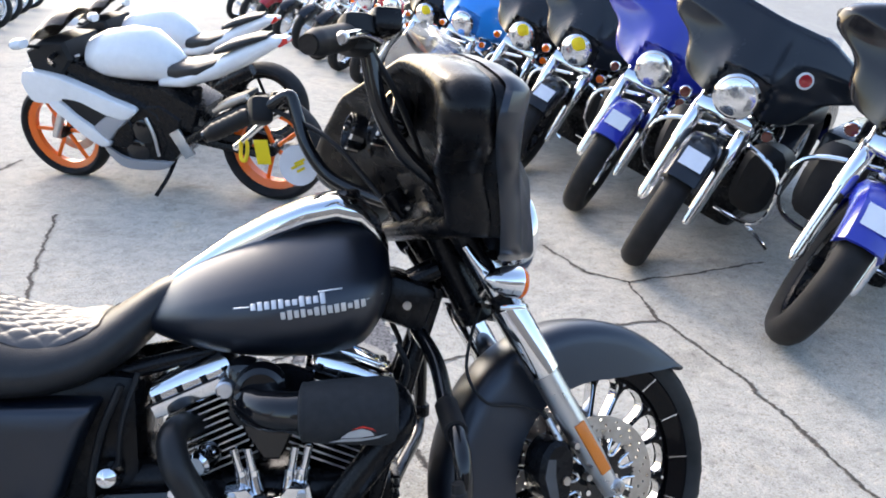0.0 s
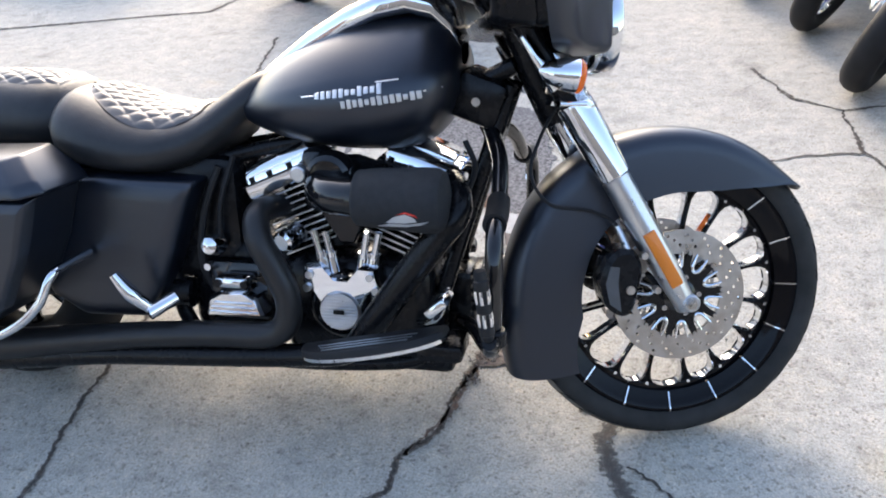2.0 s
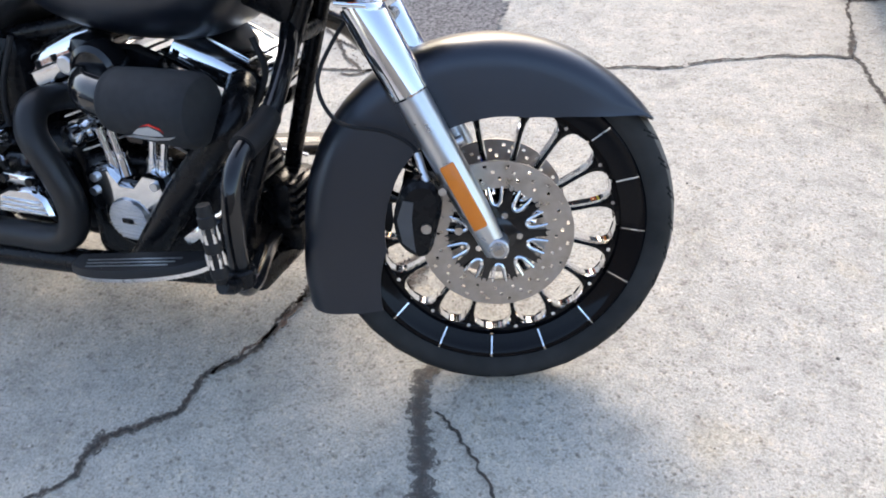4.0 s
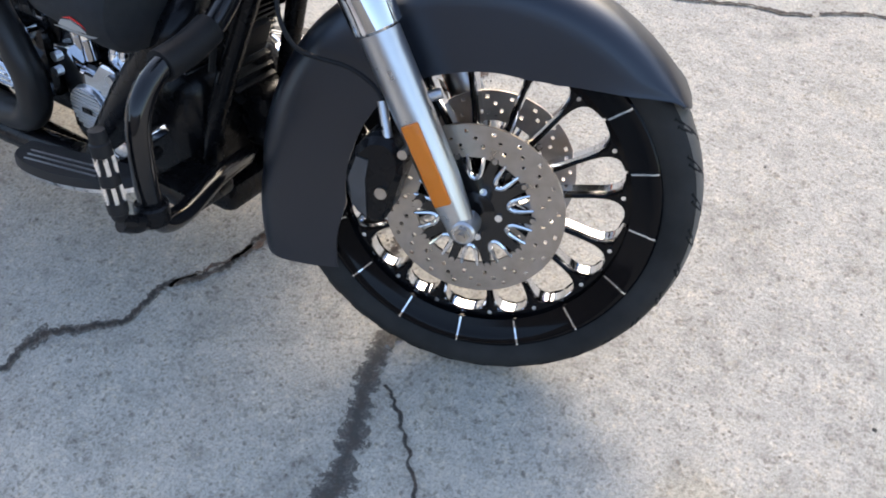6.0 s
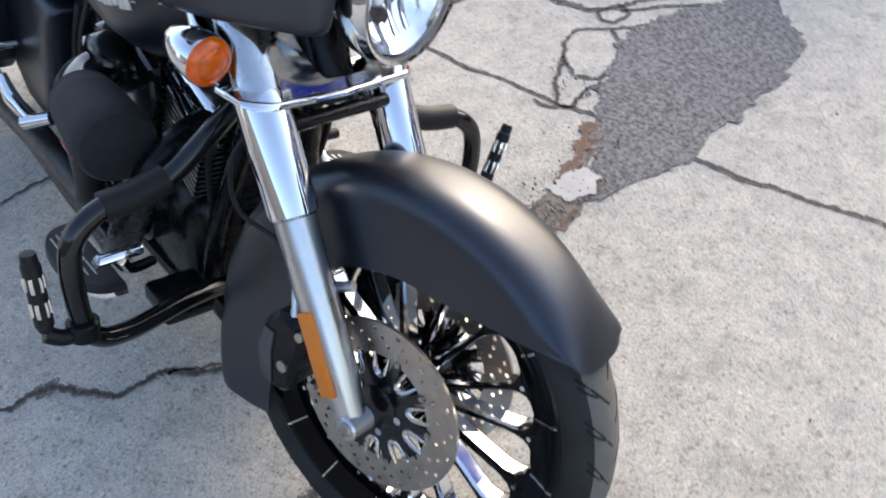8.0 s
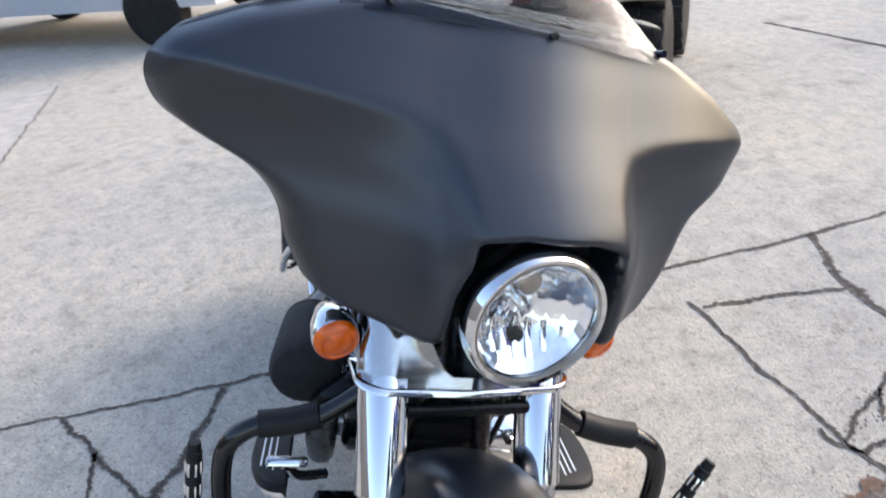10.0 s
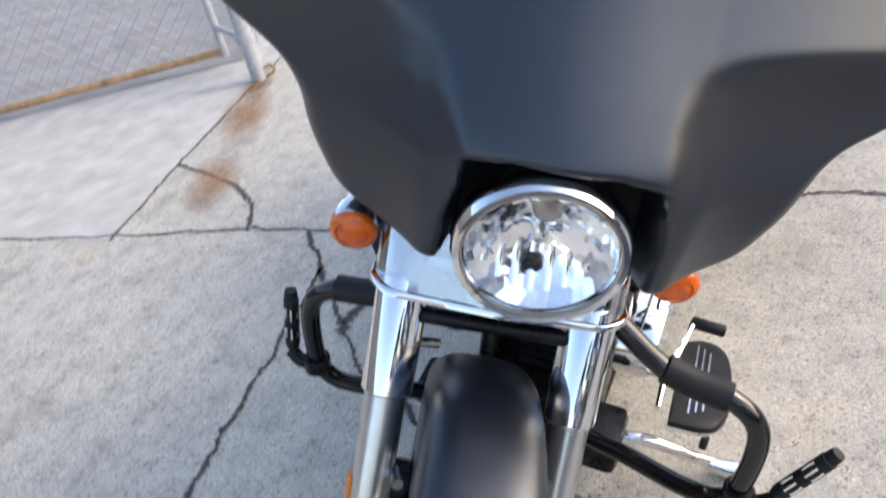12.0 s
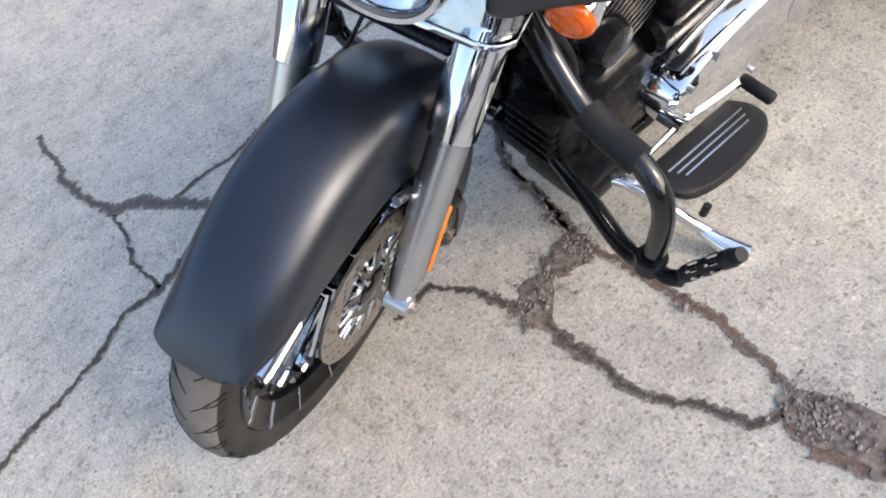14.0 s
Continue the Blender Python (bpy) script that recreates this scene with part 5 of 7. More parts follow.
bm = box(B(), (-1.03, 0, 0.47), (0.22, 0.23, 0.30), 0.04)
part("oil_tank", bm, SATIN, bike, "black oil tank")
bm = B()
for sd in (-1, 1):
    tube(bm, [(-1.05, sd * 0.12, 0.30), (-1.30, sd * 0.13, 0.31), (-1.64, sd * 0.125, 0.315)], 0.035, 10, 3)
part("swingarm", bm, SATIN, bike)
bm = lathe(B(), (-0.63, 0.105, 0.40), (-1, 0, 0.0), [(0.03, -0.01), (0.042, 0), (0.042, 0.17), (0.03, 0.18)], 24)
box(bm, (-0.74, 0.11, 0.45), (0.20, 0.08, 0.06), 0.02)
part("starter_motor", bm, SATIN, bike, "black starter motor")
# air cleaner
bm = tube(B(), [(-0.690, -0.10, 0.575), (-0.698, -0.16, 0.575), (-0.675, -0.212, 0.572), (-0.63, -0.235, 0.572), (-0.575, -0.24, 0.573)], (0.046, 0.046, 0.039, 0.038, 0.042), 22)
lathe(bm, (-0.684, -0.150, 0.596), (0, -1, 0), [(0.050, 0), (0.053, 0.02), (0.048, 0.042), (0.038, 0.048), (0.036, 0.044), (0.0, 0.046)], 28)
air = part("air_intake", bm, GLOSS, bike, "gloss black intake elbow with cloth covered filter")
bm = lathe(B(), (-0.606, -0.24, 0.573), (1, -0.03, 0.0), [(0.040, -0.004), (0.052, 0.0), (0.0545, 0.004), (0.0535, 0.012), (0.0555, 0.016), (0.0585, 0.05), (0.063, 0.135), (0.0625, 0.158), (0.056, 0.170), (0.04, 0.176), (0.0, 0.177)], 36)
part("filter_sock", bm, mat("black_cloth", (0.018, 0.019, 0.021), 0.85, vary=0.2, scale=60, bump=0.4, bump_scale=500), air, "black cloth filter sock")
# winged emblem, drawn as plain shapes
for k, (pts, m_) in enumerate((
        ([(-0.556, 0.534), (-0.530, 0.541), (-0.490, 0.541), (-0.452, 0.549), (-0.470, 0.540), (-0.500, 0.534)], SILVER),
        ([(-0.536, 0.543), (-0.520, 0.556), (-0.498, 0.562), (-0.482, 0.556), (-0.476, 0.547), (-0.500, 0.543)], SILVER),
        ([(-0.516, 0.5605), (-0.496, 0.5675), (-0.478, 0.5615), (-0.473, 0.5535), (-0.4775, 0.558), (-0.497, 0.5635)], RED))):
    bm = plate(B(), pts, 0, 0.0015)
    for v in bm.verts:
        z = v.co.z - 0.573
        v.co.y = -0.2445 - math.sqrt(max(0.0001, 0.0608 ** 2 - z * z)) - 0.0012 - v.co.y
    part("filter_emblem", bm, m_, air, "silver winged emblem" if k < 2 else "red stroke of the emblem")
bm = plate(B(), [(-0.770, 0.610), (-0.752, 0.626), (-0.64, 0.632), (-0.585, 0.615), (-0.590, 0.545), (-0.625, 0.50), (-0.655, 0.44), (-0.685, 0.44), (-0.715, 0.485), (-0.745, 0.55)], -0.112, -0.136, 0.006)
part("backing_plate", bm, GLOSS, air, "black air cleaner backing plate")
bm = box(B(), (-0.72, -0.14, 0.585), (0.06, 0.07, 0.13), 0.02)
part("intake_plate", bm, GLOSS, air)
part("breather_bolt", rod(B(), (-0.750, -0.150, 0.600), (-0.750, -0.186, 0.600), 0.017, n=20, bev=0.003), ALU, air)

# exhaust
bm = tube(B(), [(-0.80, -0.07, 0.50), (-0.838, -0.12, 0.512), (-0.850, -0.175, 0.508), (-0.838, -0.208, 0.467), (-0.806, -0.21, 0.401), (-0.784, -0.21, 0.341), (-0.790, -0.21, 0.285), (-0.835, -0.21, 0.250), (-0.963, -0.21, 0.243), (-1.144, -0.212, 0.228), (-1.334, -0.218, 0.205), (-1.521, -0.225, 0.180)], (0.024, 0.026, 0.028, 0.0285, 0.0285, 0.0285, 0.029, 0.029, 0.029, 0.030, 0.033, 0.038), 18)
tube(bm, [(-1.50, -0.225, 0.182), (-1.8, -0.23, 0.185), (-2.05, -0.235, 0.19)], (0.043, 0.045, 0.042), 18, 3)
part("exhaust_pipe", bm, mat("black_heat_shield", (0.012, 0.012, 0.013), 0.4, rough_vary=0.1, scale=20), bike, "satin black exhaust pipe")
bm = tube(B(), [(-0.45, -0.10, 0.575), (-0.425, -0.16, 0.565), (-0.420, -0.20, 0.535), (-0.455, -0.21, 0.490), (-0.523, -0.212, 0.402), (-0.590, -0.212, 0.305), (-0.655, -0.21, 0.228), (-0.760, -0.205, 0.205), (-0.947, -0.205, 0.190), (-1.23, -0.205, 0.172), (-1.381, -0.21, 0.158), (-1.55, -0.215, 0.140)], (0.026, 0.027, 0.028, 0.030, 0.031, 0.031, 0.028, 0.026, 0.026, 0.026, 0.028, 0.03), 18)
part("exhaust_pipe", bm, SATIN, bike, "satin black exhaust pipe")


# floorboards
def floorboard(s):
    o = []
    for i in range(24):
        t = math.pi * i / 23
        o.append((-0.575 + (0.155 if s < 0 else 0.132) * math.cos(t), (0.075 if s < 0 else 0.097) * math.sin(t) ** 0.65))
    if s > 0:
        o = [(p.x, p.y) for p in spline([(-0.443, 0.0, 0), (-0.450, 0.060, 0), (-0.480, 0.088, 0), (-0.56, 0.100, 0), (-0.66, 0.092, 0), (-0.705, 0.070, 0), (-0.712, 0.035, 0), (-0.690, 0.0, 0)], 4)]
    base = Matrix.Translation((-0.575 if s < 0 else -0.596, s * (0.268 if s < 0 else 0.246), 0.272)) @ Matrix.Rotation(radians(-9 if s > 0 else -12), 4, "Y") @ Matrix.Translation((0.575, 0, 0))
    bm = B()
    skin(bm, [[(x, s * y * 0.985, 0.005) for x, y in o], [(x, s * y, 0.016) for x, y in o]])
    bm.transform(Matrix.Translation((-0.575, 0, 0)) @ Matrix.Translation((0.575, 0, 0)))
    m = base if s < 0 else base @ Matrix.Translation((0.010, 0.0, 0))
    bm.transform(m)
    fb = part("floorboard", bm, CHROME, bike, "half round floorboard with rubber pad")
    bm = B()
    skin(bm, [[(-0.575 + (x + 0.575) * 1.01, s * y * 1.03, 0.014) for x, y in o], [(x, s * y, 0.024) for x, y in o], [(-0.575 + (x + 0.575) * 0.95, s * (0.004 + y * 0.92), 0.028) for x, y in o]])
    bm.transform(m)
    part("rubber_pad", bm, PLASTIC, fb, "ribbed black rubber pad")
    for k in range(3):
        bm = box(B(), (-0.58, s * (0.030 + 0.012 * k), 0.0285), (0.21 - 0.015 * k, 0.003, 0.0016))
        bm.transform(m)
        part("pad_line", bm, ALU, fb)


floorboard(-1)
floorboard(1)

# engine guard with folded highway pegs
for s in (-1, 1):
    bm = tube(B(), [(-0.375, s * 0.045, 0.675), (-0.345, s * 0.13, 0.627), (-0.335, s * 0.22, 0.565), (-0.33, s * 0.305, 0.552), (-0.325, s * 0.358, 0.510), (-0.325, s * 0.368, 0.42), (-0.33, s * 0.355, 0.335), (-0.345, s * 0.30, 0.303), (-0.39, s * 0.18, 0.285), (-0.44, s * 0.06, 0.245)], 0.0165, 14)
    guard = part("engine_guard", bm, GLOSS, bike, "black tubular engine guard")
    bm = tube(B(), [(-0.336, s * 0.215, 0.568), (-0.333, s * 0.26, 0.556), (-0.331, s * 0.31, 0.550)], 0.0225, 14)
    part("guard_sleeve", bm, PLASTIC, guard, "black rubber sleeve")
    bm = rod(B(), (-0.325, s * 0.366, 0.372), (-0.325, s * 0.366, 0.340), 0.024, n=18, bev=0.003)
    tube(bm, [(-0.325, s * 0.37, 0.355), (-0.32, s * 0.395, 0.355), (-0.325, s * 0.418, 0.368)], 0.013, 10)
    peg = part("highway_peg", bm, SATIN, guard, "black folding highway peg")
    a, b = Vector((-0.327, s * 0.415, 0.372)), Vector((-0.343, -0.412 if s < 0 else 0.472, 0.505 if s < 0 else 0.485))
    d = (b - a).normalized()
    bm = lathe(B(), a, d, [(0.009, 0), (0.0112, 0.005), (0.0115, 0.122), (0.0105, 0.130), (0.0, 0.131)], 18)
    # raised rubber rings
    for h in (0.01, 0.052, 0.094):
        lathe(bm, a + d * h, d, [(0.0112, 0), (0.0135, 0.002), (0.0135, 0.018), (0.0112, 0.020)], 18)
    o1 = part("peg_body", bm, PLASTIC, guard)
    sx, sy, sz = frame_of(d, (1, 0, 0))
    for h in (0.041, 0.083):
        for q in range(6):
            t = 2 * math.pi * q / 6
            u = sx * math.cos(t) + sy * math.sin(t)
            part("peg_inlay", tube(B(), [a + d * (h - 0.012) + u * 0.0112, a + d * h + u * 0.0122, a + d * (h + 0.012) + u * 0.0112], 0.0032, 6, 2), CHROME, guard)
bm = rod(B(), (-0.37, -0.05, 0.655), (-0.37, 0.05, 0.655), 0.02, n=12)
part("guard_mount", bm, SATIN, bike)

# side covers, rear fender, saddlebags
def soften(bm, width):
    """Rounds the edges of a moulded shell."""
    bmesh.ops.recalc_face_normals(bm, faces=bm.faces)
    es = [e for e in bm.edges if len(e.link_faces) == 2 and e.calc_face_angle(0) > radians(12)]
    bmesh.ops.bevel(bm, geom=es, offset=width, segments=3, profile=0.5, affect="EDGES", clamp_overlap=True)


for s in (-1, 1):
    bm = B()
    sc = [(-0.985, 0.575), (-1.02, 0.50), (-1.05, 0.42), (-1.09, 0.33), (-1.14, 0.255), (-1.30, 0.25), (-1.38, 0.30), (-1.40, 0.45), (-1.37, 0.575), (-1.2, 0.585)]
    skin(bm, [[(x, s * 0.09, z) for x, z in sc], [(x, s * 0.165, z) for x, z in sc], [(-1.2 + (x + 1.2) * 0.96, s * 0.185, 0.42 + (z - 0.42) * 0.95) for x, z in sc], [(-1.2 + (x + 1.2) * 0.8, s * 0.192, 0.42 + (z - 0.42) * 0.75) for x, z in sc]])
    soften(bm, 0.016)
    part("side_cover", bm, MATTE, bike, "matte black side cover", angle=60)
    bm = B()
    body = [(-1.245, 0.575), (-1.285, 0.46), (-1.35, 0.335), (-1.42, 0.285), (-1.85, 0.26), (-2.02, 0.29), (-2.07, 0.40), (-2.06, 0.555)]
    skin(bm, [[(-1.65 + (x + 1.65) * 0.99, s * 0.185, z) for x, z in body], [(x, s * 0.20, z) for x, z in body], [(x, s * 0.33, 0.26 + (z - 0.26) * 1.0) for x, z in body], [(-1.65 + (x + 1.65) * 0.97, s * 0.352, 0.28 + (z - 0.28) * 0.97) for x, z in body], [(-1.65 + (x + 1.65) * 0.93, s * 0.358, 0.30 + (z - 0.30) * 0.90) for x, z in body]])
    soften(bm, 0.014)
    bag = part("saddlebag", bm, MATTE, bike, "matte black hard saddlebag", angle=60)
    bm = B()
    skin(bm, [[(x, s * y, z) for x, y, z in ((-1.215, 0.19, 0.585), (-1.215, 0.34, 0.585), (-1.26, 0.368, 0.575), (-2.05, 0.368, 0.555), (-2.085, 0.34, 0.555), (-2.085, 0.19, 0.555))],
              [(x, s * y, z) for x, y, z in ((-1.235, 0.19, 0.61), (-1.235, 0.335, 0.61), (-1.27, 0.362, 0.60), (-2.045, 0.362, 0.58), (-2.075, 0.335, 0.58), (-2.075, 0.19, 0.58))],
              [(x, s * y, z) for x, y, z in ((-1.29, 0.20, 0.66), (-1.29, 0.30, 0.655), (-1.32, 0.325, 0.645), (-2.0, 0.325, 0.625), (-2.03, 0.30, 0.63), (-2.03, 0.20, 0.635))]])
    soften(bm, 0.008)
    part("lid", bm, MATTE, bag, "", angle=60)
    bm = B()
    tube(bm, [(-1.245, s * 0.20, 0.415), (-1.245, s * 0.29, 0.415), (-1.25, s * 0.328, 0.405), (-1.275, s * 0.345, 0.35), (-1.335, s * 0.35, 0.298), (-1.43, s * 0.345, 0.255), (-1.56, s * 0.30, 0.22)], 0.010, 10)
    part("bag_guard", bm, CHROME, bike, "chrome saddlebag guard")
    bm = B()
    tube(bm, [(-1.15, s * 0.262, 0.392), (-1.12, s * 0.255, 0.345), (-1.085, s * 0.235, 0.302)], (0.012, 0.018, 0.013), 10)
    rod(bm, (-1.05, s * 0.20, 0.32), (-1.09, s * 0.25, 0.30), 0.016, n=12)
    part("passenger_peg", bm, CHROME, bike, "folded chrome passenger peg")
bm = B()
rows = []
for i in range(25):
    a = radians(20 + 165 * i / 24)
    rows.append([(-1.62 + r * math.cos(a), y, 0.315 + r * math.sin(a)) for r, y in ((0.30, -0.105), (0.355, -0.105), (0.39, -0.085), (0.405, -0.04), (0.407, 0), (0.405, 0.04), (0.39, 0.085), (0.355, 0.105), (0.30, 0.105), (0.38, 0.07), (0.39, 0), (0.38, -0.07))])
skin(bm, rows)
part("rear_fender", bm, MATTE, bike, "matte black rear fender")
hubr = part("rear_wheel", lathe(B(), (-1.62, -0.07, 0.315), (0, 1, 0), [(0.03, 0), (0.06, 0.005), (0.06, 0.135), (0.03, 0.14)], 24), GLOSS, bike, "black rear wheel")
prof = [(0.245 + 0.072 * math.sin(t), 0.085 * math.cos(t)) for t in (radians(-60 + 300 * i / 15) for i in range(16))]
part("tyre", lathe(B(), (-1.62, 0, 0.315), (0, 1, 0), prof, 48, closed=True), RUBBER, hubr)
bm = lathe(B(), (-1.62, 0, 0.315), (0, 1, 0), [(0.205, -0.06), (0.215, -0.06), (0.20, 0), (0.215, 0.06), (0.205, 0.06), (0.19, 0)], 40, closed=True)
for i in range(9):
    b2 = 2 * math.pi * i / 9
    rod(bm, (-1.62, 0, 0.315), (-1.62 + 0.20 * math.cos(b2), 0, 0.315 + 0.20 * math.sin(b2)), 0.016, n=8)
part("rim", bm, GLOSS, hubr)

# left side: primary cover, shifter, kickstand
bm = B()
pr = []
for i in range(40):
    t = 2 * math.pi * i / 40
    x = math.cos(t)
    pr.append((-0.87 + 0.27 * math.copysign(abs(x) ** 0.75, x), 0.285 + (0.10 + 0.012 * (x < 0)) * math.copysign(abs(math.sin(t)) ** 0.8, math.sin(t))))
skin(bm, [[(x, 0.115, z) for x, z in pr], [(x, 0.185, z) for x, z in pr], [(-0.87 + (x + 0.87) * 0.97, 0.20, 0.285 + (z - 0.285) * 0.94) for x, z in pr], [(-0.87 + (x + 0.87) * 0.8, 0.207, 0.285 + (z - 0.285) * 0.72) for x, z in pr]])
lathe(bm, (-1.03, 0.19, 0.29), (0, 1, 0), [(0.085, 0), (0.085, 0.018), (0.075, 0.026), (0.0, 0.028)], 32)
prim = part("primary_cover", bm, CHROME, bike, "polished chrome primary cover")
for i in range(12):
    x, z = pr[int(i * 40 / 12)]
    bm = rod(B(), (-0.87 + (x + 0.87) * 0.94, 0.19, 0.285 + (z - 0.285) * 0.9), (-0.87 + (x + 0.87) * 0.94, 0.210, 0.285 + (z - 0.285) * 0.9), 0.007, n=8)
    part("cover_bolt", bm, ALU, prim)
bm = B()
tube(bm, [(-0.585, 0.225, 0.305), (-0.64, 0.24, 0.315), (-0.72, 0.255, 0.325)], (0.008, 0.0065, 0.007), 8)
tube(bm, [(-0.585, 0.225, 0.305), (-0.50, 0.225, 0.30)], (0.007, 0.005), 8)
rod(bm, (-0.585, 0.19, 0.305), (-0.585, 0.235, 0.305), 0.015, n=14)
shift = part("shift_lever", bm, CHROME, bike, "chrome shift lever with rubber peg")
part("shift_peg", lathe(B(), (-0.718, 0.25, 0.325), (0.05, 1, 0), [(0.010, 0), (0.0125, 0.004), (0.0125, 0.062), (0.010, 0.066)], 14), PLASTIC, shift)
bm = B()
tube(bm, [(-0.60, 0.185, 0.44), (-0.68, 0.185, 0.455), (-0.86, 0.19, 0.47)], 0.0055, 8)
part("shift_linkage", bm, CHROME, bike)
bm = B()
tube(bm, [(-0.50, -0.20, 0.30), (-0.46, -0.25, 0.33), (-0.44, -0.27, 0.37)], (0.010, 0.010, 0.012), 10)
box(bm, (-0.445, -0.27, 0.375), (0.05, 0.075, 0.02), 0.006, (0, -40, 0))
part("brake_pedal", bm, CHROME, bike, "chrome brake pedal")
# kickstand in bike coordinates
LEANM = Matrix.Rotation(radians(LEAN_ANGLE), 4, "X")
w = lambda x, y, z: tuple(LEANM @ Vector((x, y, z)))
bm = tube(B(), [(-0.47, 0.10, 0.165), w(-0.50, 0.24, 0.15), w(-0.545, 0.345, 0.065), w(-0.580, 0.405, 0.014)], (0.013, 0.013, 0.012, 0.012), 10)
tube(bm, [w(-0.550, 0.355, 0.052), w(-0.560, 0.395, 0.030), w(-0.572, 0.438, 0.012)], (0.011, 0.018, 0.024), 10)
part("kickstand", bm, CHROME, bike, "chrome kickstand")
bm = rod(B(), w(-0.565, 0.352, 0.075), w(-0.572, 0.358, 0.098), 0.008, n=10)
part("stand_stop", bm, PLASTIC, bike)
part("board_bracket", box(B(), (-0.48, 0.10, 0.20), (0.12, 0.16, 0.07), 0.015), SATIN, bike)
part("board_bracket", box(B(), (-0.46, -0.17, 0.235), (0.10, 0.10, 0.04), 0.012), SATIN, bike)
for s in (-1, 1):
    part("hose", tube(B(), [(-0.42, s * 0.10, 0.66), (-0.40, s * 0.10, 0.60), (-0.43, s * 0.11, 0.52), (-0.46, s * 0.10, 0.42)], 0.006, 8), PLASTIC, bike)
    part("hose", tube(B(), [(-0.95, s * 0.13, 0.60), (-0.99, s * 0.14, 0.50), (-1.01, s * 0.14, 0.38), (-0.98, s * 0.12, 0.28)], 0.008, 8), PLASTIC, bike)
    part("hose", tube(B(), [(-0.92, s * 0.12, 0.62), (-0.95, s * 0.14, 0.52), (-0.96, s * 0.14, 0.42)], 0.006, 8), PLASTIC, bike)
reg = part("regulator", box(B(), (-0.455, 0.045, 0.29), (0.07, 0.13, 0.11), 0.02), SATIN, bike, "black finned regulator")
for k in range(5):
    part("fin", box(B(), (-0.418, 0.045, 0.25 + 0.022 * k), (0.02, 0.11, 0.008), 0.002), SATIN, reg)
bm = B()
lathe(bm, (-0.50, 0.10, 0.50), (0, 1, 0), [(0.04, 0), (0.042, 0.02), (0.035, 0.04), (0.0, 0.045)], 24)
part("horn_cover", bm, SATIN, bike, "black horn cover")


# ---- parked motorcycles ----
def wheel_parts(parent, x, r, tw, rim_mat, spokes, y=0.0, wall=1.6, deep=0.014, name="wheel", whitewall=False, m=None, disc=False):
    """Hub with tyre, rim and spokes."""
    h = part(name, lathe(B(), (x, y - 0.06, r), (0, 1, 0), [(0.02, 0), (0.035, 0.006), (0.035, 0.114), (0.02, 0.12)], 14), CHROME if rim_mat is CHROME else SATIN, parent, "", m)
    prof = [(r - tw * wall * 0.56 + tw * wall * 0.56 * math.sin(t), tw * math.cos(t)) for t in (radians(-58 + 296 * i / 11) for i in range(12))]
    part("tyre", lathe(B(), (x, y, r), (0, 1, 0), prof, 40, closed=True), RUBBER, h)
    q = r - tw * wall
    part("rim", lathe(B(), (x, y, r), (0, 1, 0), [(q + 0.012, -tw * 0.7), (q + 0.016, -tw * 0.55), (q, -tw * 0.3), (q, tw * 0.3), (q + 0.016, tw * 0.55), (q + 0.012, tw * 0.7), (q - deep, tw * 0.3), (q - deep, -tw * 0.3)], 36, closed=True), rim_mat, h)
    if whitewall:
        part("whitewall", lathe(B(), (x, y, r), (0, 1, 0), [(q + 0.016, -tw * 0.93), (q + 0.042, -tw * 1.02), (q + 0.042, tw * 1.02), (q + 0.016, tw * 0.93)], 40, closed=True), LABEL, h)
    bm = B()
    for i in range(spokes):
        a = 2 * math.pi * i / spokes
        w = 0.0022 if spokes > 12 else 0.013
        s = 1 if i % 2 else -1
        b = a + (0.35 * s if spokes > 12 else 0)
        rod(bm, (x + 0.03 * math.cos(a), y + s * 0.03 * (spokes > 12), r + 0.03 * math.sin(a)), (x + (q - 0.005) * math.cos(b), y, r + (q - 0.005) * math.sin(b)), w, n=5)
    part("spokes", bm, CHROME if spokes > 12 else rim_mat, h)
    if disc:
        part("brake_disc", lathe(B(), (x, y - 0.07, r), (0, 1, 0), [(0.10, 0), (0.155, 0), (0.155, 0.005), (0.10, 0.005)], 30, closed=True), STEEL, h)
    return h


def batwing():
    """A thin batwing shell with its crease."""
    bm = B()
    rows_f, rows_b = [], []
    for i in range(41):
        z = 0.812 + 0.393 * i / 40
        w = lerp_table(WID, z)
        a, b = [], []
        for j in range(41):
            s = -1 + j / 20
            edge = max(0, 1 - (1 - abs(s)) * w / 0.035)
            x = fair_x(s * w, z) - 0.034 * (1 - math.sqrt(max(0, 1 - edge * edge))) - 0.035 * ease(opening(s * w, z) / 0.012)
            a.append((x, s * w, z))
            b.append((x - 0.010, s * w * 0.985, z))
        rows_f.append(a)
        rows_b.append(b)
    return skin(bm, [p + q[::-1] for p, q in zip(rows_f, rows_b)])


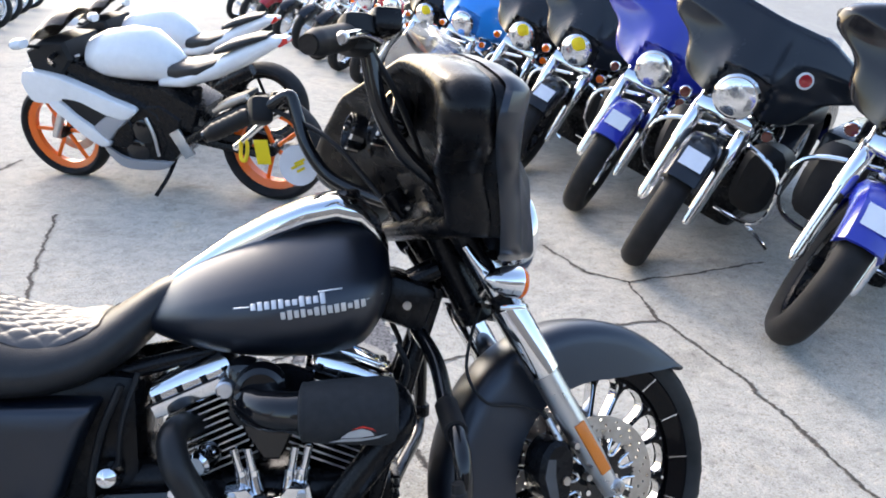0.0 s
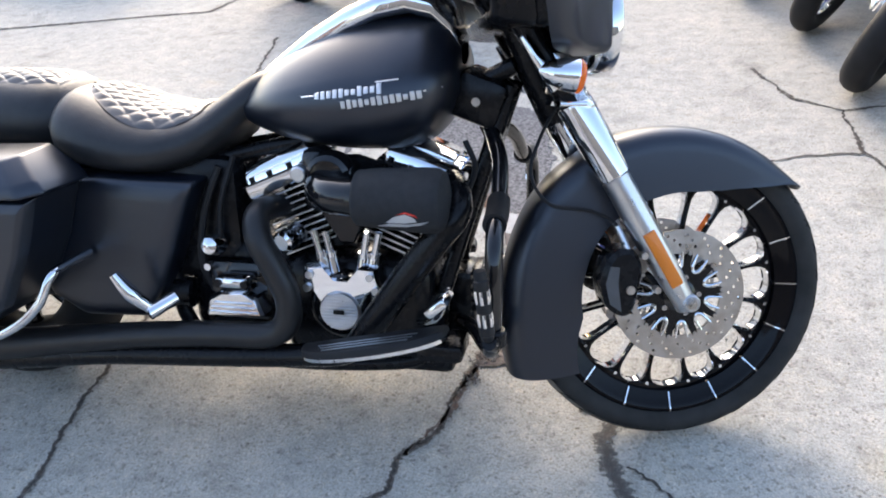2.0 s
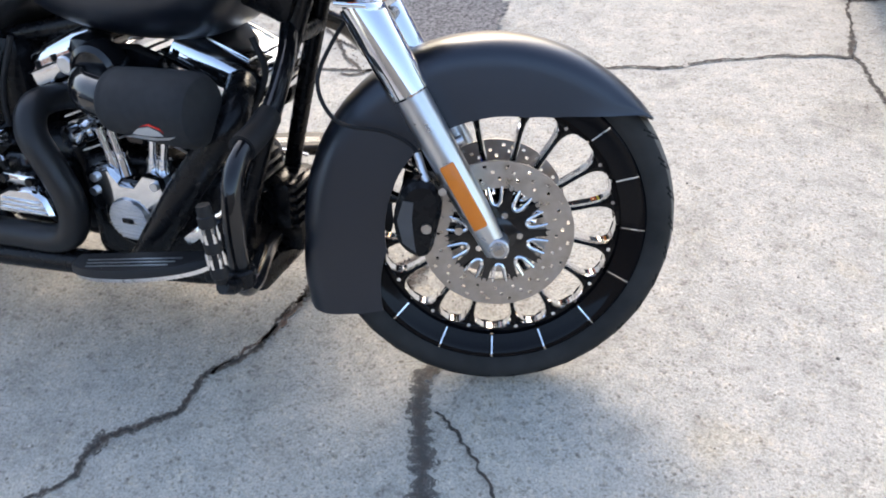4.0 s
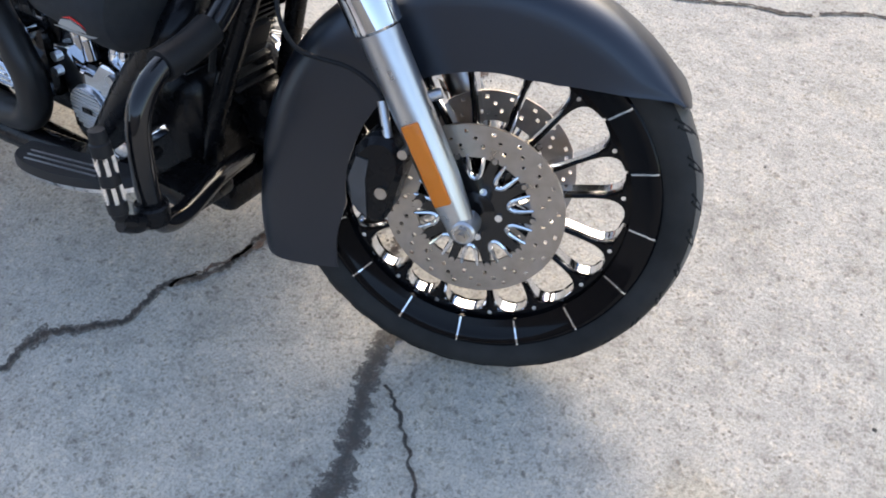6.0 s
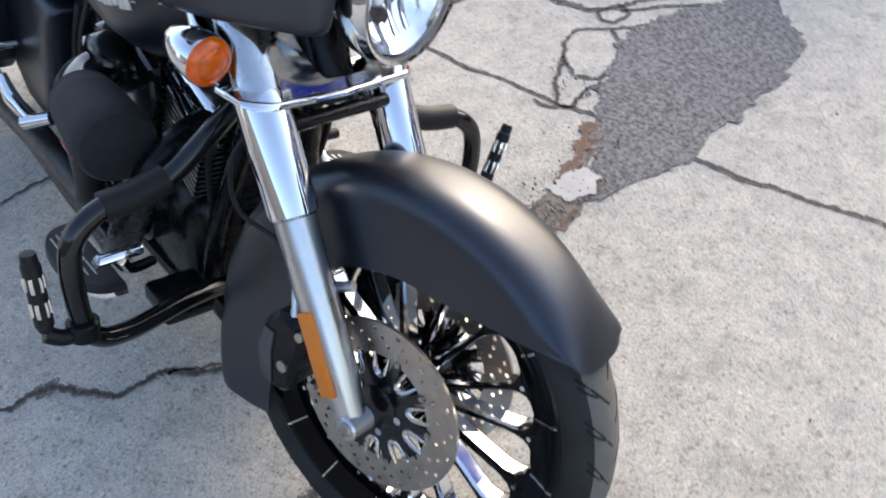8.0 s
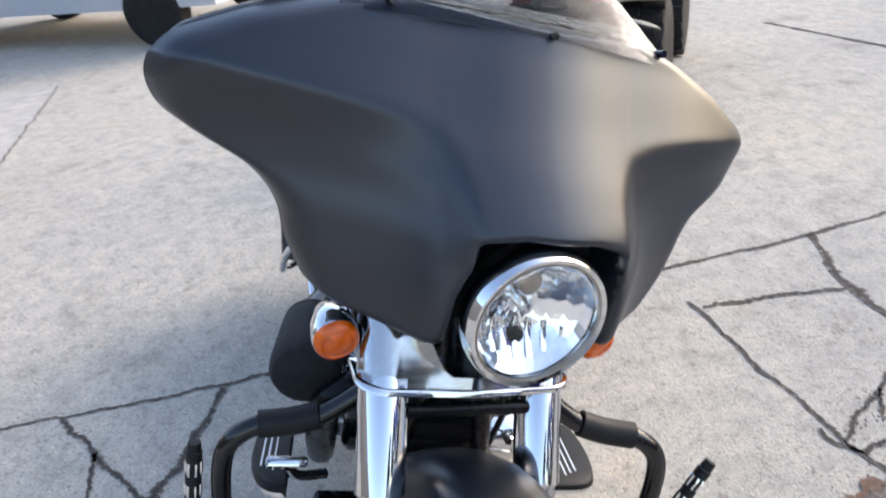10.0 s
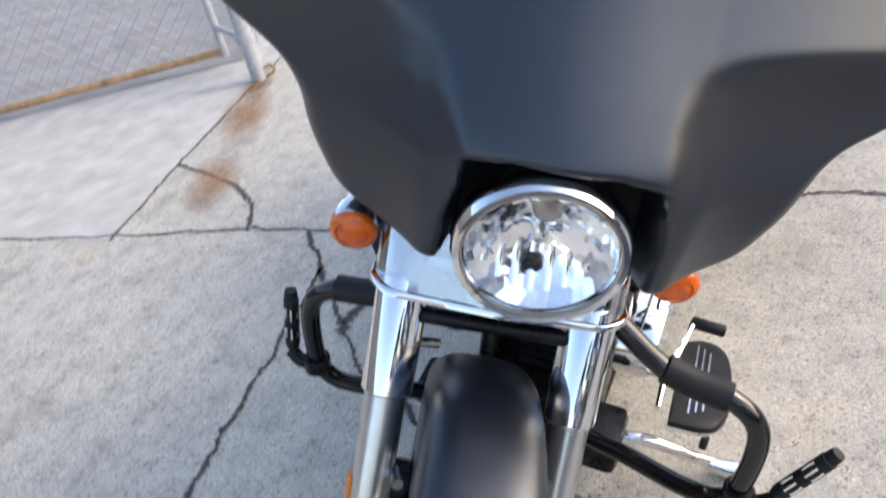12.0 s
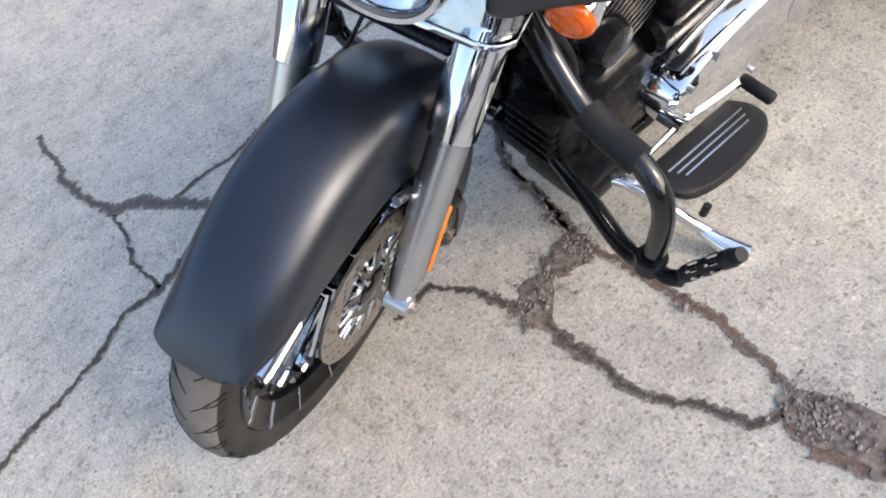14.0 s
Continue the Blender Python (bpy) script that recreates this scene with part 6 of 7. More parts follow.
def cruiser(m, paint, label, fairing=True, rim_mat=CHROME, spokes=36, whitewall=False, sticker=True, visor=False, screen=False, steer=16, fender_paint=None, sig_mat=AMBER, badge_side=False):
    """A parked touring cruiser seen from its front; x ahead, front axle over the origin."""
    fp = fender_paint or paint
    root = thing("parked_motorcycle", m @ pose(0, 0, 0, -17), label, "motorcycle", "parked row of motorcycles")
    st = Matrix.Translation((0, 0, 0.32)) @ Matrix.Rotation(radians(steer), 4, Vector((-0.44, 0, 0.9))) @ Matrix.Translation((0, 0, -0.32))
    wheel_parts(root, 0, 0.32, 0.06, rim_mat, spokes, name="front_wheel", whitewall=whitewall, m=st)
    bm = B()
    rows = []
    for i in range(19):
        a = radians(42 + 140 * i / 18)
        rows.append([(r * math.cos(a), y, 0.32 + r * math.sin(a)) for r, y in ((0.255, -0.08), (0.315, -0.082), (0.345, -0.065), (0.356, -0.03), (0.358, 0), (0.356, 0.03), (0.345, 0.065), (0.315, 0.082), (0.255, 0.08), (0.33, 0.055), (0.345, 0), (0.33, -0.055))])
    skin(bm, rows)
    fd = part("front_fender", bm, fp, root, "", st)
    if sticker:
        bm = B()
        a0, a1 = radians(52), radians(68)
        skin(bm, [[(0.3615 * math.cos(a), y, 0.32 + 0.3615 * math.sin(a)) for y in (-0.052, -0.02, 0.02, 0.052)] for a in (a0, (a0 + a1) / 2, a1)], closed=False)
        part("price_label", bm, LABEL, fd, "blank white price label")
    d = Vector((-0.46, 0, 0.89)).normalized()
    for s in (-1, 1):
        o = Vector((0.01, s * 0.115, 0.32))
        bm = lathe(B(), o - d * 0.03, d, [(0.014, 0), (0.026, 0.03), (0.029, 0.3), (0.034, 0.31), (0.034, 0.50), (0.028, 0.51), (0.028, 0.62)], 16)
        part("fork_leg", bm, CHROME, root, "chrome fork leg", st)
        c = Vector((-0.235, s * 0.20, 0.76))
        bm = lathe(B(), c, (1, 0, -0.1), [(0.01, 0), (0.024, 0.03), (0.028, 0.06), (0.024, 0.064)], 14)
        sg = part("turn_signal", bm, CHROME, root, "", st)
        part("lens", lathe(B(), c + Vector((0.062, 0, -0.006)), (1, 0, -0.1), [(0.025, 0), (0.022, 0.010), (0.0, 0.014)], 14), sig_mat, sg)
        if fairing:
            bm = tube(B(), [(-0.34, s * 0.05, 0.64), (-0.32, s * 0.24, 0.60), (-0.31, s * 0.33, 0.53), (-0.32, s * 0.34, 0.38), (-0.38, s * 0.27, 0.28), (-0.44, s * 0.08, 0.25)], 0.011, 8, 4)
            part("engine_guard", bm, CHROME, root, "chrome engine guard")
        bm = tube(B(), [(-0.33, s * 0.06, 0.95), (-0.38, s * 0.22, 1.02), (-0.46, s * 0.36, 1.05), (-0.58, s * 0.44, 1.02)], 0.015, 8, 4)
        br = part("handlebar", bm, CHROME, root, "", st)
        part("grip", rod(B(), (-0.47, s * 0.37, 1.05), (-0.59, s * 0.445, 1.018), 0.02, n=10), PLASTIC, br)
    bm = box(B(), (-0.17, 0, 0.755), (0.05, 0.27, 0.07), 0.015, (0, -25, 0))
    part("fork_clamp", bm, CHROME, root, "", st)
    lamp = part("headlight", lathe(B(), (-0.21, 0, 0.865), (1, 0, -0.03), [(0.03, 0), (0.085, 0.05), (0.098, 0.09), (0.098, 0.115), (0.088, 0.125)], 28), CHROME, root, "round chrome headlight", st)
    part("lens", lathe(B(), (-0.088, 0, 0.861), (1, 0, -0.03), [(0.088, 0), (0.07, 0.012), (0.04, 0.019), (0.0, 0.021)], 24), mat_lamp, lamp)
    if visor:
        part("visor_tape", lathe(B(), (-0.078, 0.0, 0.898), (1, 0, -0.03), [(0.05, 0.004), (0.03, 0.012), (0.0, 0.014)], 16), YELLOW, lamp, "yellow tape on the lens")
    if fairing:
        fr = part("fairing", batwing(), paint, root, "batwing fairing", st @ Matrix.Translation((0.025, 0, -0.012)), angle=60)
        part("dash", skin(B(), [oval(x, 0, 1.03, w, h, 20, 3) for x, w, h in ((-0.27, 0.16, 0.10), (-0.30, 0.24, 0.13), (-0.40, 0.24, 0.12), (-0.42, 0.18, 0.08))]), PLASTIC, root, "", st)
        if badge_side:
            part("round_badge", lathe(B(), (fair_x(0.20, 1.05) + 0.018, 0.20, 1.035), (1, 0.28, 0.25), [(0.036, 0), (0.036, 0.006), (0.030, 0.008), (0.0, 0.008)], 24), LABEL, fr, "round red and white badge")
            part("badge_centre", lathe(B(), (fair_x(0.20, 1.05) + 0.0262, 0.2024, 1.0372), (1, 0.28, 0.25), [(0.027, 0), (0.027, 0.0012), (0.0, 0.0012)], 24), REDP, fr)
        bm = B()
        skin(bm, [[(-0.27 - 0.12 * v - 0.9 * y * y, y, 1.185 + (0.22 if screen else 0.11) * v) for y in [0.25 * (1 - 0.25 * v) * s / 6 for s in range(-6, 7)]] for v in (0, 0.33, 0.66, 1)], closed=False)
        ws2 = part("windshield", bm, SCREEN, fr)
        ws2.visible_shadow = False
    rings = [oval(x, 0, z, w, h, 18, 2.4, 0.7) for x, w, z, h in ((-0.92, 0.05, 0.72, 0.03), (-0.82, 0.13, 0.74, 0.07), (-0.65, 0.18, 0.775, 0.11), (-0.52, 0.17, 0.785, 0.115), (-0.45, 0.10, 0.80, 0.08))]
    part("fuel_tank", skin(B(), rings), paint, root, "", angle=60)
    rings = [oval(x, 0, z, w, h, 18, 2.6) for x, w, z, h in ((-0.87, 0.08, 0.74, 0.03), (-1.0, 0.15, 0.68, 0.06), (-1.2, 0.18, 0.68, 0.08), (-1.35, 0.14, 0.72, 0.07), (-1.65, 0.10, 0.74, 0.05))]
    part("seat", skin(B(), rings), LEATHER, root, "", angle=60)
    bm = B()
    box(bm, (-0.70, 0, 0.32), (0.50, 0.36, 0.32), 0.05)
    for tl, x in ((-22, -0.74), (22, -0.60)):
        b2 = Vector((x, 0, 0.40))
        dd = Vector((math.sin(radians(tl)), 0, math.cos(radians(tl))))
        lathe(bm, b2, dd, [(0.075 + (0.008 if k % 2 else 0), 0.018 * k) for k in range(11)], 16)
    box(bm, (-0.45, 0, 0.45), (0.06, 0.2, 0.26), 0.02, (0, 18, 0))
    eng = part("engine", bm, SATIN, root)
    for tl, x in ((-22, -0.74), (22, -0.60)):
        dd = Vector((math.sin(radians(tl)), 0, math.cos(radians(tl))))
        c = Vector((x, 0, 0.40)) + dd * 0.215
        bm = box(B(), (0, 0, 0), (0.17, 0.15, 0.07), 0.02)
        bm.transform(Matrix.Translation(c) @ Matrix.Rotation(radians(tl), 4, "Y"))
        part("rocker_cover", bm, CHROME, eng)
    part("timer_cover", lathe(B(), (-0.66, -0.18, 0.31), (0, -1, 0), [(0.07, 0), (0.07, 0.03), (0.0, 0.04)], 18), CHROME, eng)
    part("air_cleaner", lathe(B(), (-0.62, 0.12, 0.62), (0, 1, 0), [(0.06, 0), (0.08, 0.03), (0.0, 0.05)], 18), CHROME, eng)
    bm = tube(B(), [(-0.5, -0.14, 0.5), (-0.5, -0.2, 0.35), (-0.7, -0.21, 0.2), (-1.4, -0.22, 0.2), (-1.95, -0.23, 0.21)], (0.025, 0.028, 0.03, 0.04, 0.045), 10, 4)
    part("exhaust_pipe", bm, CHROME, root)
    wheel_parts(root, -1.60, 0.315, 0.075, rim_mat, spokes, name="rear_wheel")
    for s in (-1, 1):
        if fairing:
            bm = skin(B(), [oval(x, s * 0.21, z, w, h, 16, 3) for x, w, z, h in ((-0.34, 0.06, 0.50, 0.12), (-0.38, 0.10, 0.49, 0.17), (-0.55, 0.10, 0.47, 0.17), (-0.62, 0.07, 0.45, 0.12))])
            part("leg_shield", bm, PLASTIC, root, "black leg shield")
            bm = box(B(), (-1.65, s * 0.27, 0.45), (0.68, 0.17, 0.32), 0.05)
            part("saddlebag", bm, paint, root)
    bm = B()
    rows = []
    for i in range(13):
        a = radians(20 + 150 * i / 12)
        rows.append([(-1.60 + r * math.cos(a), y, 0.315 + r * math.sin(a)) for r, y in ((0.30, -0.10), (0.37, -0.10), (0.40, 0), (0.37, 0.10), (0.30, 0.10), (0.385, 0))])
    skin(bm, rows)
    part("rear_fender", bm, paint, root)
    LM = Matrix.Rotation(radians(17), 4, "X")
    bm = tube(B(), [tuple(LM @ Vector(p)) for p in ((-0.55, 0.12, 0.17), (-0.58, 0.26, 0.12), (-0.60, 0.38, 0.012))], 0.012, 8, 3)
    part("kickstand", bm, CHROME, root)
    return root


mat_lamp = mat("lamp_glass", (0.82, 0.83, 0.85), 0.12, 0.9, coat=0.5, bump=1.0, bump_scale=45)
SILVERP = mat("silver_paint", (0.33, 0.33, 0.35), 0.3, coat=0.5)
SMOKED = mat("smoked_red_lens", (0.10, 0.02, 0.015), 0.15, coat=0.5)
REDP = mat("red_paint", (0.35, 0.01, 0.02), 0.2, coat=0.8)
BLACKP = mat("black_paint", (0.008, 0.008, 0.010), 0.18, spec=0.35, coat=0.3, rough_vary=0.05, scale=6)


def row_pose(x, y, heading, wheel_off=0.0):
    return pose(x, y, 0, 0, 0, heading)


ROWBIKES = [
    (1.25, 1.31, BLACKP, BLUE, True, False, False, "black cruiser with blue front fender and white price label"),
    (0.95, 2.15, GREY, GREY, True, False, True, "charcoal touring motorcycle with chrome forks and windshield"),
    (0.90, 3.02, BLUE, BLUE, True, False, False, "deep blue touring motorcycle with chrome forks"),
    (0.71, 3.88, GREY, BLACKP, True, True, False, "charcoal touring motorcycle with yellow taped headlight"),
    (0.55, 4.80, BLACKP, BLACKP, True, True, False, "black touring motorcycle with yellow taped headlight"),
    (0.25, 5.82, SKYBLUE, SKYBLUE, True, False, False, "light blue touring motorcycle with batwing fairing"),
    (0.02, 6.75, BLACKP, BLACKP, True, True, False, "black touring motorcycle with yellow taped headlight"),
    (-0.25, 7.7, BLACKP, BLACKP, False, False, False, "black cruiser with chrome forks"),
    (-0.50, 8.7, REDP, REDP, False, False, False, "dark red cruiser with chrome forks"),
    (-0.78, 9.7, BLACKP, BLACKP, False, False, False, "black cruiser with chrome forks"),
    (-1.05, 10.8, GREY, GREY, False, False, False, "charcoal cruiser with chrome forks"),
    (-1.40, 12.0, BLACKP, BLACKP, False, False, False, "black cruiser with chrome forks"),
    (-1.8, 13.2, REDP, REDP, False, False, False, "dark red cruiser with chrome forks"),
    (-2.2, 14.5, BLACKP, BLACKP, False, False, False, "black cruiser with chrome forks"),
    (-2.6, 15.8, BLACKP, BLACKP, False, False, False, "black cruiser with chrome forks"),
]
for i, (x, y, p, fpnt, fa, vis, scr, lab) in enumerate(ROWBIKES):
    cruiser(row_pose(x, y, 222) @ Matrix.Scale(1.06, 4), p, lab, fa, CHROME if i % 3 else SATIN, 36 if i % 3 else 9, False, i < 6, vis, scr, fender_paint=fpnt, sig_mat=SMOKED if i in (0, 1, 2) else AMBER, badge_side=i == 1)
first = None
for i, (x, y) in enumerate(((-4.08, 4.43), (-4.5, 5.87), (-4.73, 6.94), (-4.9, 7.9), (-5.2, 9.0), (-5.5, 10.1), (-5.8, 11.3), (-6.1, 12.6), (-6.4, 13.9), (-6.8, 15.6), (-7.1, 17.2))):
    if i == 0:
        cruiser(row_pose(x, y, -20), BLUE, "blue cruiser with whitewall tyre and spoked wheel", False, CHROME, 40, True, False, steer=10)
    elif i == 1:
        first = cruiser(row_pose(x, y, -20), BLACKP, "black cruiser with whitewall tyre and spoked wheel", False, CHROME, 40, True, False, steer=10)
    else:
        copy_thing(first, row_pose(x, y, -20) @ pose(0, 0, 0, -17))


# ---- white sport bikes ----
def sport_bike(m, rim_mat, label, tag=True):
    root = thing("sport_motorcycle", m @ pose(0, 0, 0, -9), label, "motorcycle", "white sport motorcycles")
    h = wheel_parts(root, 0, 0.30, 0.058, rim_mat, 6, name="front_wheel", disc=True, wall=1.0, deep=0.035)
    h2 = wheel_parts(root, -1.40, 0.315, 0.09, rim_mat, 5, name="rear_wheel", wall=0.85, deep=0.035)
    for s in (-1, 1):
        part("fork_leg", rod(B(), (0, s * 0.10, 0.30), (-0.27, s * 0.10, 0.82), 0.024, n=12), ALU, root)
    bm = B()
    rows = []
    for i in range(11):
        a = radians(60 + 100 * i / 10)
        rows.append([(r * math.cos(a), y, 0.30 + r * math.sin(a)) for r, y in ((0.27, -0.07), (0.325, -0.06), (0.335, 0), (0.325, 0.06), (0.27, 0.07), (0.32, 0))])
    skin(bm, rows)
    part("front_fender", bm, WHITE, root)
    # nose and side panels
    bm = B()
    skin(bm, [oval(x, 0, z, w, hh, 20, 2.6, 0.8) for x, w, z, hh in ((0.12, 0.03, 0.63, 0.03), (0.09, 0.11, 0.65, 0.07), (0.03, 0.165, 0.67, 0.10), (-0.06, 0.185, 0.67, 0.11), (-0.14, 0.175, 0.66, 0.09))])
    part("nose_fairing", bm, WHITE, root, "white nose fairing", angle=50)
    bm = B()
    skin(bm, [[(0.07 - 0.34 * v, w * q, 0.86 + 0.20 * math.sin(v * 1.75) - 0.06 * abs(q) ** 2) for q in (-1, -0.7, -0.35, 0, 0.35, 0.7, 1)] for v, w in ((0, 0.10), (0.25, 0.15), (0.5, 0.165), (0.75, 0.165), (1, 0.15))], closed=False)
    bmesh.ops.solidify(bm, geom=bm.faces[:], thickness=0.004)
    part("windscreen", bm, BLACKP, root, "dark tinted windscreen", angle=50)
    bm = B()
    skin(bm, [[(0.10 - 0.20 * v, w * q, 0.72 + 0.15 * v + 0.02 * (1 - q * q)) for q in (-1, -0.6, 0, 0.6, 1)] for v, w in ((0, 0.08), (0.4, 0.14), (1, 0.16))], closed=False)
    bmesh.ops.solidify(bm, geom=bm.faces[:], thickness=0.006)
    part("screen_surround", bm, WHITE, root, "", angle=50)
    for s in (-1, 1):
        for nm, pts, mt, out in (
                ("side_fairing", [(0.06, 0.67), (0.02, 0.735), (-0.10, 0.73), (-0.21, 0.71), (-0.36, 0.66), (-0.53, 0.60), (-0.66, 0.555), (-0.64, 0.515), (-0.58, 0.485), (-0.49, 0.50), (-0.33, 0.57), (-0.19, 0.585), (-0.12, 0.55), (0.0, 0.55), (0.04, 0.60)], WHITE, 0.0),
                ("fairing_strip", [(-0.10, 0.57), (-0.17, 0.575), (-0.27, 0.49), (-0.37, 0.42), (-0.455, 0.335), (-0.40, 0.305), (-0.30, 0.36), (-0.19, 0.46), (-0.11, 0.53)], WHITE, 0.004),
                ("silver_panel", [(-0.47, 0.505), (-0.59, 0.483), (-0.52, 0.42), (-0.44, 0.345), (-0.37, 0.42), (-0.42, 0.47)], SILVERP, -0.004),
                ("lower_fairing", [(-0.38, 0.325), (-0.46, 0.265), (-0.56, 0.235), (-0.80, 0.235), (-0.76, 0.185), (-0.60, 0.165), (-0.48, 0.18), (-0.41, 0.25)], SILVERP, -0.02)):
            bm = B()
            cx, cz = sum(p[0] for p in pts) / len(pts), sum(p[1] for p in pts) / len(pts)
            fine = [(p.x, p.y) for p in spline([(a, b, 0) for a, b in pts + pts[:1]], 3)][:-1]
            skin(bm, [[(cx + (x - cx) * k, s * (y0 + out - 0.05 * max(0, 0.4 - z)), cz + (z - cz) * k) for x, z in fine] for y0, k in ((0.155, 0.98), (0.200, 1.0), (0.211, 0.975), (0.217, 0.90), (0.220, 0.60))])
            part(nm, bm, mt, root, "", angle=30)
        bm = plate(B(), [(-0.15, 0.60), (-0.33, 0.58), (-0.50, 0.50), (-0.38, 0.40), (-0.26, 0.45)], s * 0.10, s * 0.195, 0.004)
        part("air_duct", bm, PLASTIC, root, "black open duct")
        bm = plate(B(), [(-0.24, 0.56), (-0.26, 0.40), (-0.36, 0.26), (-0.52, 0.19), (-0.74, 0.20), (-0.82, 0.34), (-0.78, 0.52), (-0.62, 0.62), (-0.40, 0.64)], s * 0.02, s * 0.165, 0.02)
        lathe(bm, (-0.50, s * 0.16, 0.40), (0, s, 0), [(0.11, 0), (0.10, 0.02), (0.06, 0.03), (0.0, 0.032)], 20)
        part("engine", bm, SATIN, root)
        bm = tube(B(), [(-0.18, s * 0.12, 0.83), (-0.22, s * 0.26, 0.83), (-0.30, s * 0.33, 0.82)], 0.014, 8, 3)
        part("handlebar", bm, SATIN, root)
        bm = B()
        skin(bm, [oval(-0.07 - 0.02 * k, s * (0.35 - 0.01 * k), 0.925, 0.05 * w, 0.03 * w, 12, 2.2) for k, w in ((0, 0.3), (1, 0.9), (2, 1), (3, 0.8))])
        mr = part("mirror", bm, WHITE, root)
        part("mirror_stalk", tube(B(), [(-0.12, s * 0.33, 0.92), (-0.10, s * 0.24, 0.89), (-0.08, s * 0.15, 0.86)], 0.010, 8, 3), PLASTIC, mr)
    bm = B()
    skin(bm, [oval(x, 0, z, w, hh, 24, 2.5, 0.72) for x, w, z, hh in ((-0.31, 0.08, 0.80, 0.05), (-0.35, 0.135, 0.81, 0.10), (-0.45, 0.165, 0.815, 0.135), (-0.60, 0.170, 0.825, 0.15), (-0.74, 0.150, 0.82, 0.145), (-0.83, 0.110, 0.79, 0.10), (-0.89, 0.07, 0.78, 0.05))])
    part("fuel_tank", bm, WHITE, root, "white fuel tank", angle=50)
    bm = B()
    skin(bm, [oval(x, 0, z, w, hh, 16, 2.6) for x, w, z, hh in ((-0.80, 0.08, 0.755, 0.05), (-0.90, 0.13, 0.755, 0.05), (-1.04, 0.14, 0.775, 0.05), (-1.15, 0.12, 0.815, 0.035), (-1.18, 0.09, 0.835, 0.015))])
    part("seat", bm, LEATHER, root)
    bm = B()
    skin(bm, [oval(x, 0, z, w, hh, 18, 2.4) for x, w, z, hh in ((-0.78, 0.11, 0.685, 0.035), (-0.95, 0.145, 0.715, 0.05), (-1.14, 0.13, 0.785, 0.06), (-1.32, 0.10, 0.87, 0.06), (-1.46, 0.06, 0.935, 0.04), (-1.56, 0.025, 0.965, 0.012))])
    part("tail_fairing", bm, WHITE, root, "white tail fairing", angle=50)
    bm = B()
    skin(bm, [oval(x, 0, z, w, hh, 14, 2.6) for x, w, z, hh in ((-1.13, 0.07, 0.875, 0.02), (-1.22, 0.10, 0.91, 0.03), (-1.36, 0.085, 0.955, 0.028), (-1.45, 0.05, 0.975, 0.015))])
    part("passenger_seat", bm, LEATHER, root)
    for s in (-1, 1):
        part("tail_light", box(B(), (-1.525, s * 0.022, 0.945), (0.07, 0.03, 0.035), 0.01, (0, 30, 0)), RED, root)
    part("belly_engine", plate(B(), [(-0.42, 0.48), (-0.60, 0.56), (-0.80, 0.58), (-0.92, 0.50), (-0.90, 0.32), (-0.80, 0.22), (-0.58, 0.22), (-0.46, 0.26)], -0.16, 0.16, 0.02), SATIN, root)
    for zz, xx in ((0.47, -0.66), (0.34, -0.60)):
        part("case_cover", lathe(B(), (xx, 0.155, zz - 0.06), (0, 1, 0), [(0.075, 0), (0.075, 0.012), (0.06, 0.022), (0.0, 0.024)], 22), GLOSS, root)
    part("coolant_hose", tube(B(), [(-0.70, 0.175, 0.50), (-0.735, 0.18, 0.40), (-0.745, 0.18, 0.27)], 0.010, 8, 3), ALU, root)
    part("frame", plate(B(), [(-0.15, 0.80), (-0.24, 0.70), (-0.40, 0.61), (-0.80, 0.50), (-0.98, 0.42), (-1.04, 0.56), (-0.86, 0.66), (-0.50, 0.70), (-0.30, 0.78)], -0.15, 0.15, 0.02), SATIN, root)
    part("cockpit", plate(B(), [(0.02, 0.83), (0.0, 0.72), (-0.20, 0.70), (-0.28, 0.80), (-0.25, 0.90), (-0.10, 0.90)], -0.165, 0.165, 0.02), PLASTIC, root)
    bm = B()
    for s in (-1, 1):
        tube(bm, [(-0.80, s * 0.11, 0.40), (-1.10, s * 0.12, 0.36), (-1.40, s * 0.11, 0.315)], 0.03, 8, 3)
    part("swingarm", bm, SATIN, root)
    for s in (1,):
        bm = tube(B(), [(-0.80, s * 0.12, 0.30), (-0.95, s * 0.16, 0.38), (-1.08, s * 0.185, 0.46), (-1.15, s * 0.195, 0.50), (-1.34, s * 0.205, 0.60), (-1.41, s * 0.205, 0.635)], (0.022, 0.026, 0.034, 0.046, 0.050, 0.040), 14, 4)
        part("muffler", bm, SATIN, root, "short dark muffler")
        part("heat_shield", tube(B(), [(-1.16, 0.20, 0.585), (-1.26, 0.215, 0.64), (-1.38, 0.215, 0.69)], (0.016, 0.024, 0.022), 10, 4), STEEL, root)
        part("shock", rod(B(), (-0.93, 0.05, 0.42), (-0.98, 0.05, 0.66), 0.035, n=14), SATIN, root)
        part("chain_guard", box(B(), (-1.12, 0.13, 0.42), (0.42, 0.03, 0.05), 0.012, (0, -8, 0)), PLASTIC, root)
        part("rear_hugger", box(B(), (-1.20, 0.0, 0.60), (0.22, 0.16, 0.03), 0.012, (0, 22, 0)), PLASTIC, root)
    part("foot_bracket", box(B(), (-0.91, 0.175, 0.36), (0.075, 0.02, 0.17), 0.006, (0, 28, 0)), ALU, root)
    LM = Matrix.Rotation(radians(9), 4, "X")
    bm = tube(B(), [tuple(LM @ Vector(p)) for p in ((-0.80, 0.10, 0.24), (-0.78, 0.19, 0.12), (-0.74, 0.28, 0.012))], 0.012, 8, 3)
    part("kickstand", bm, SATIN, root)
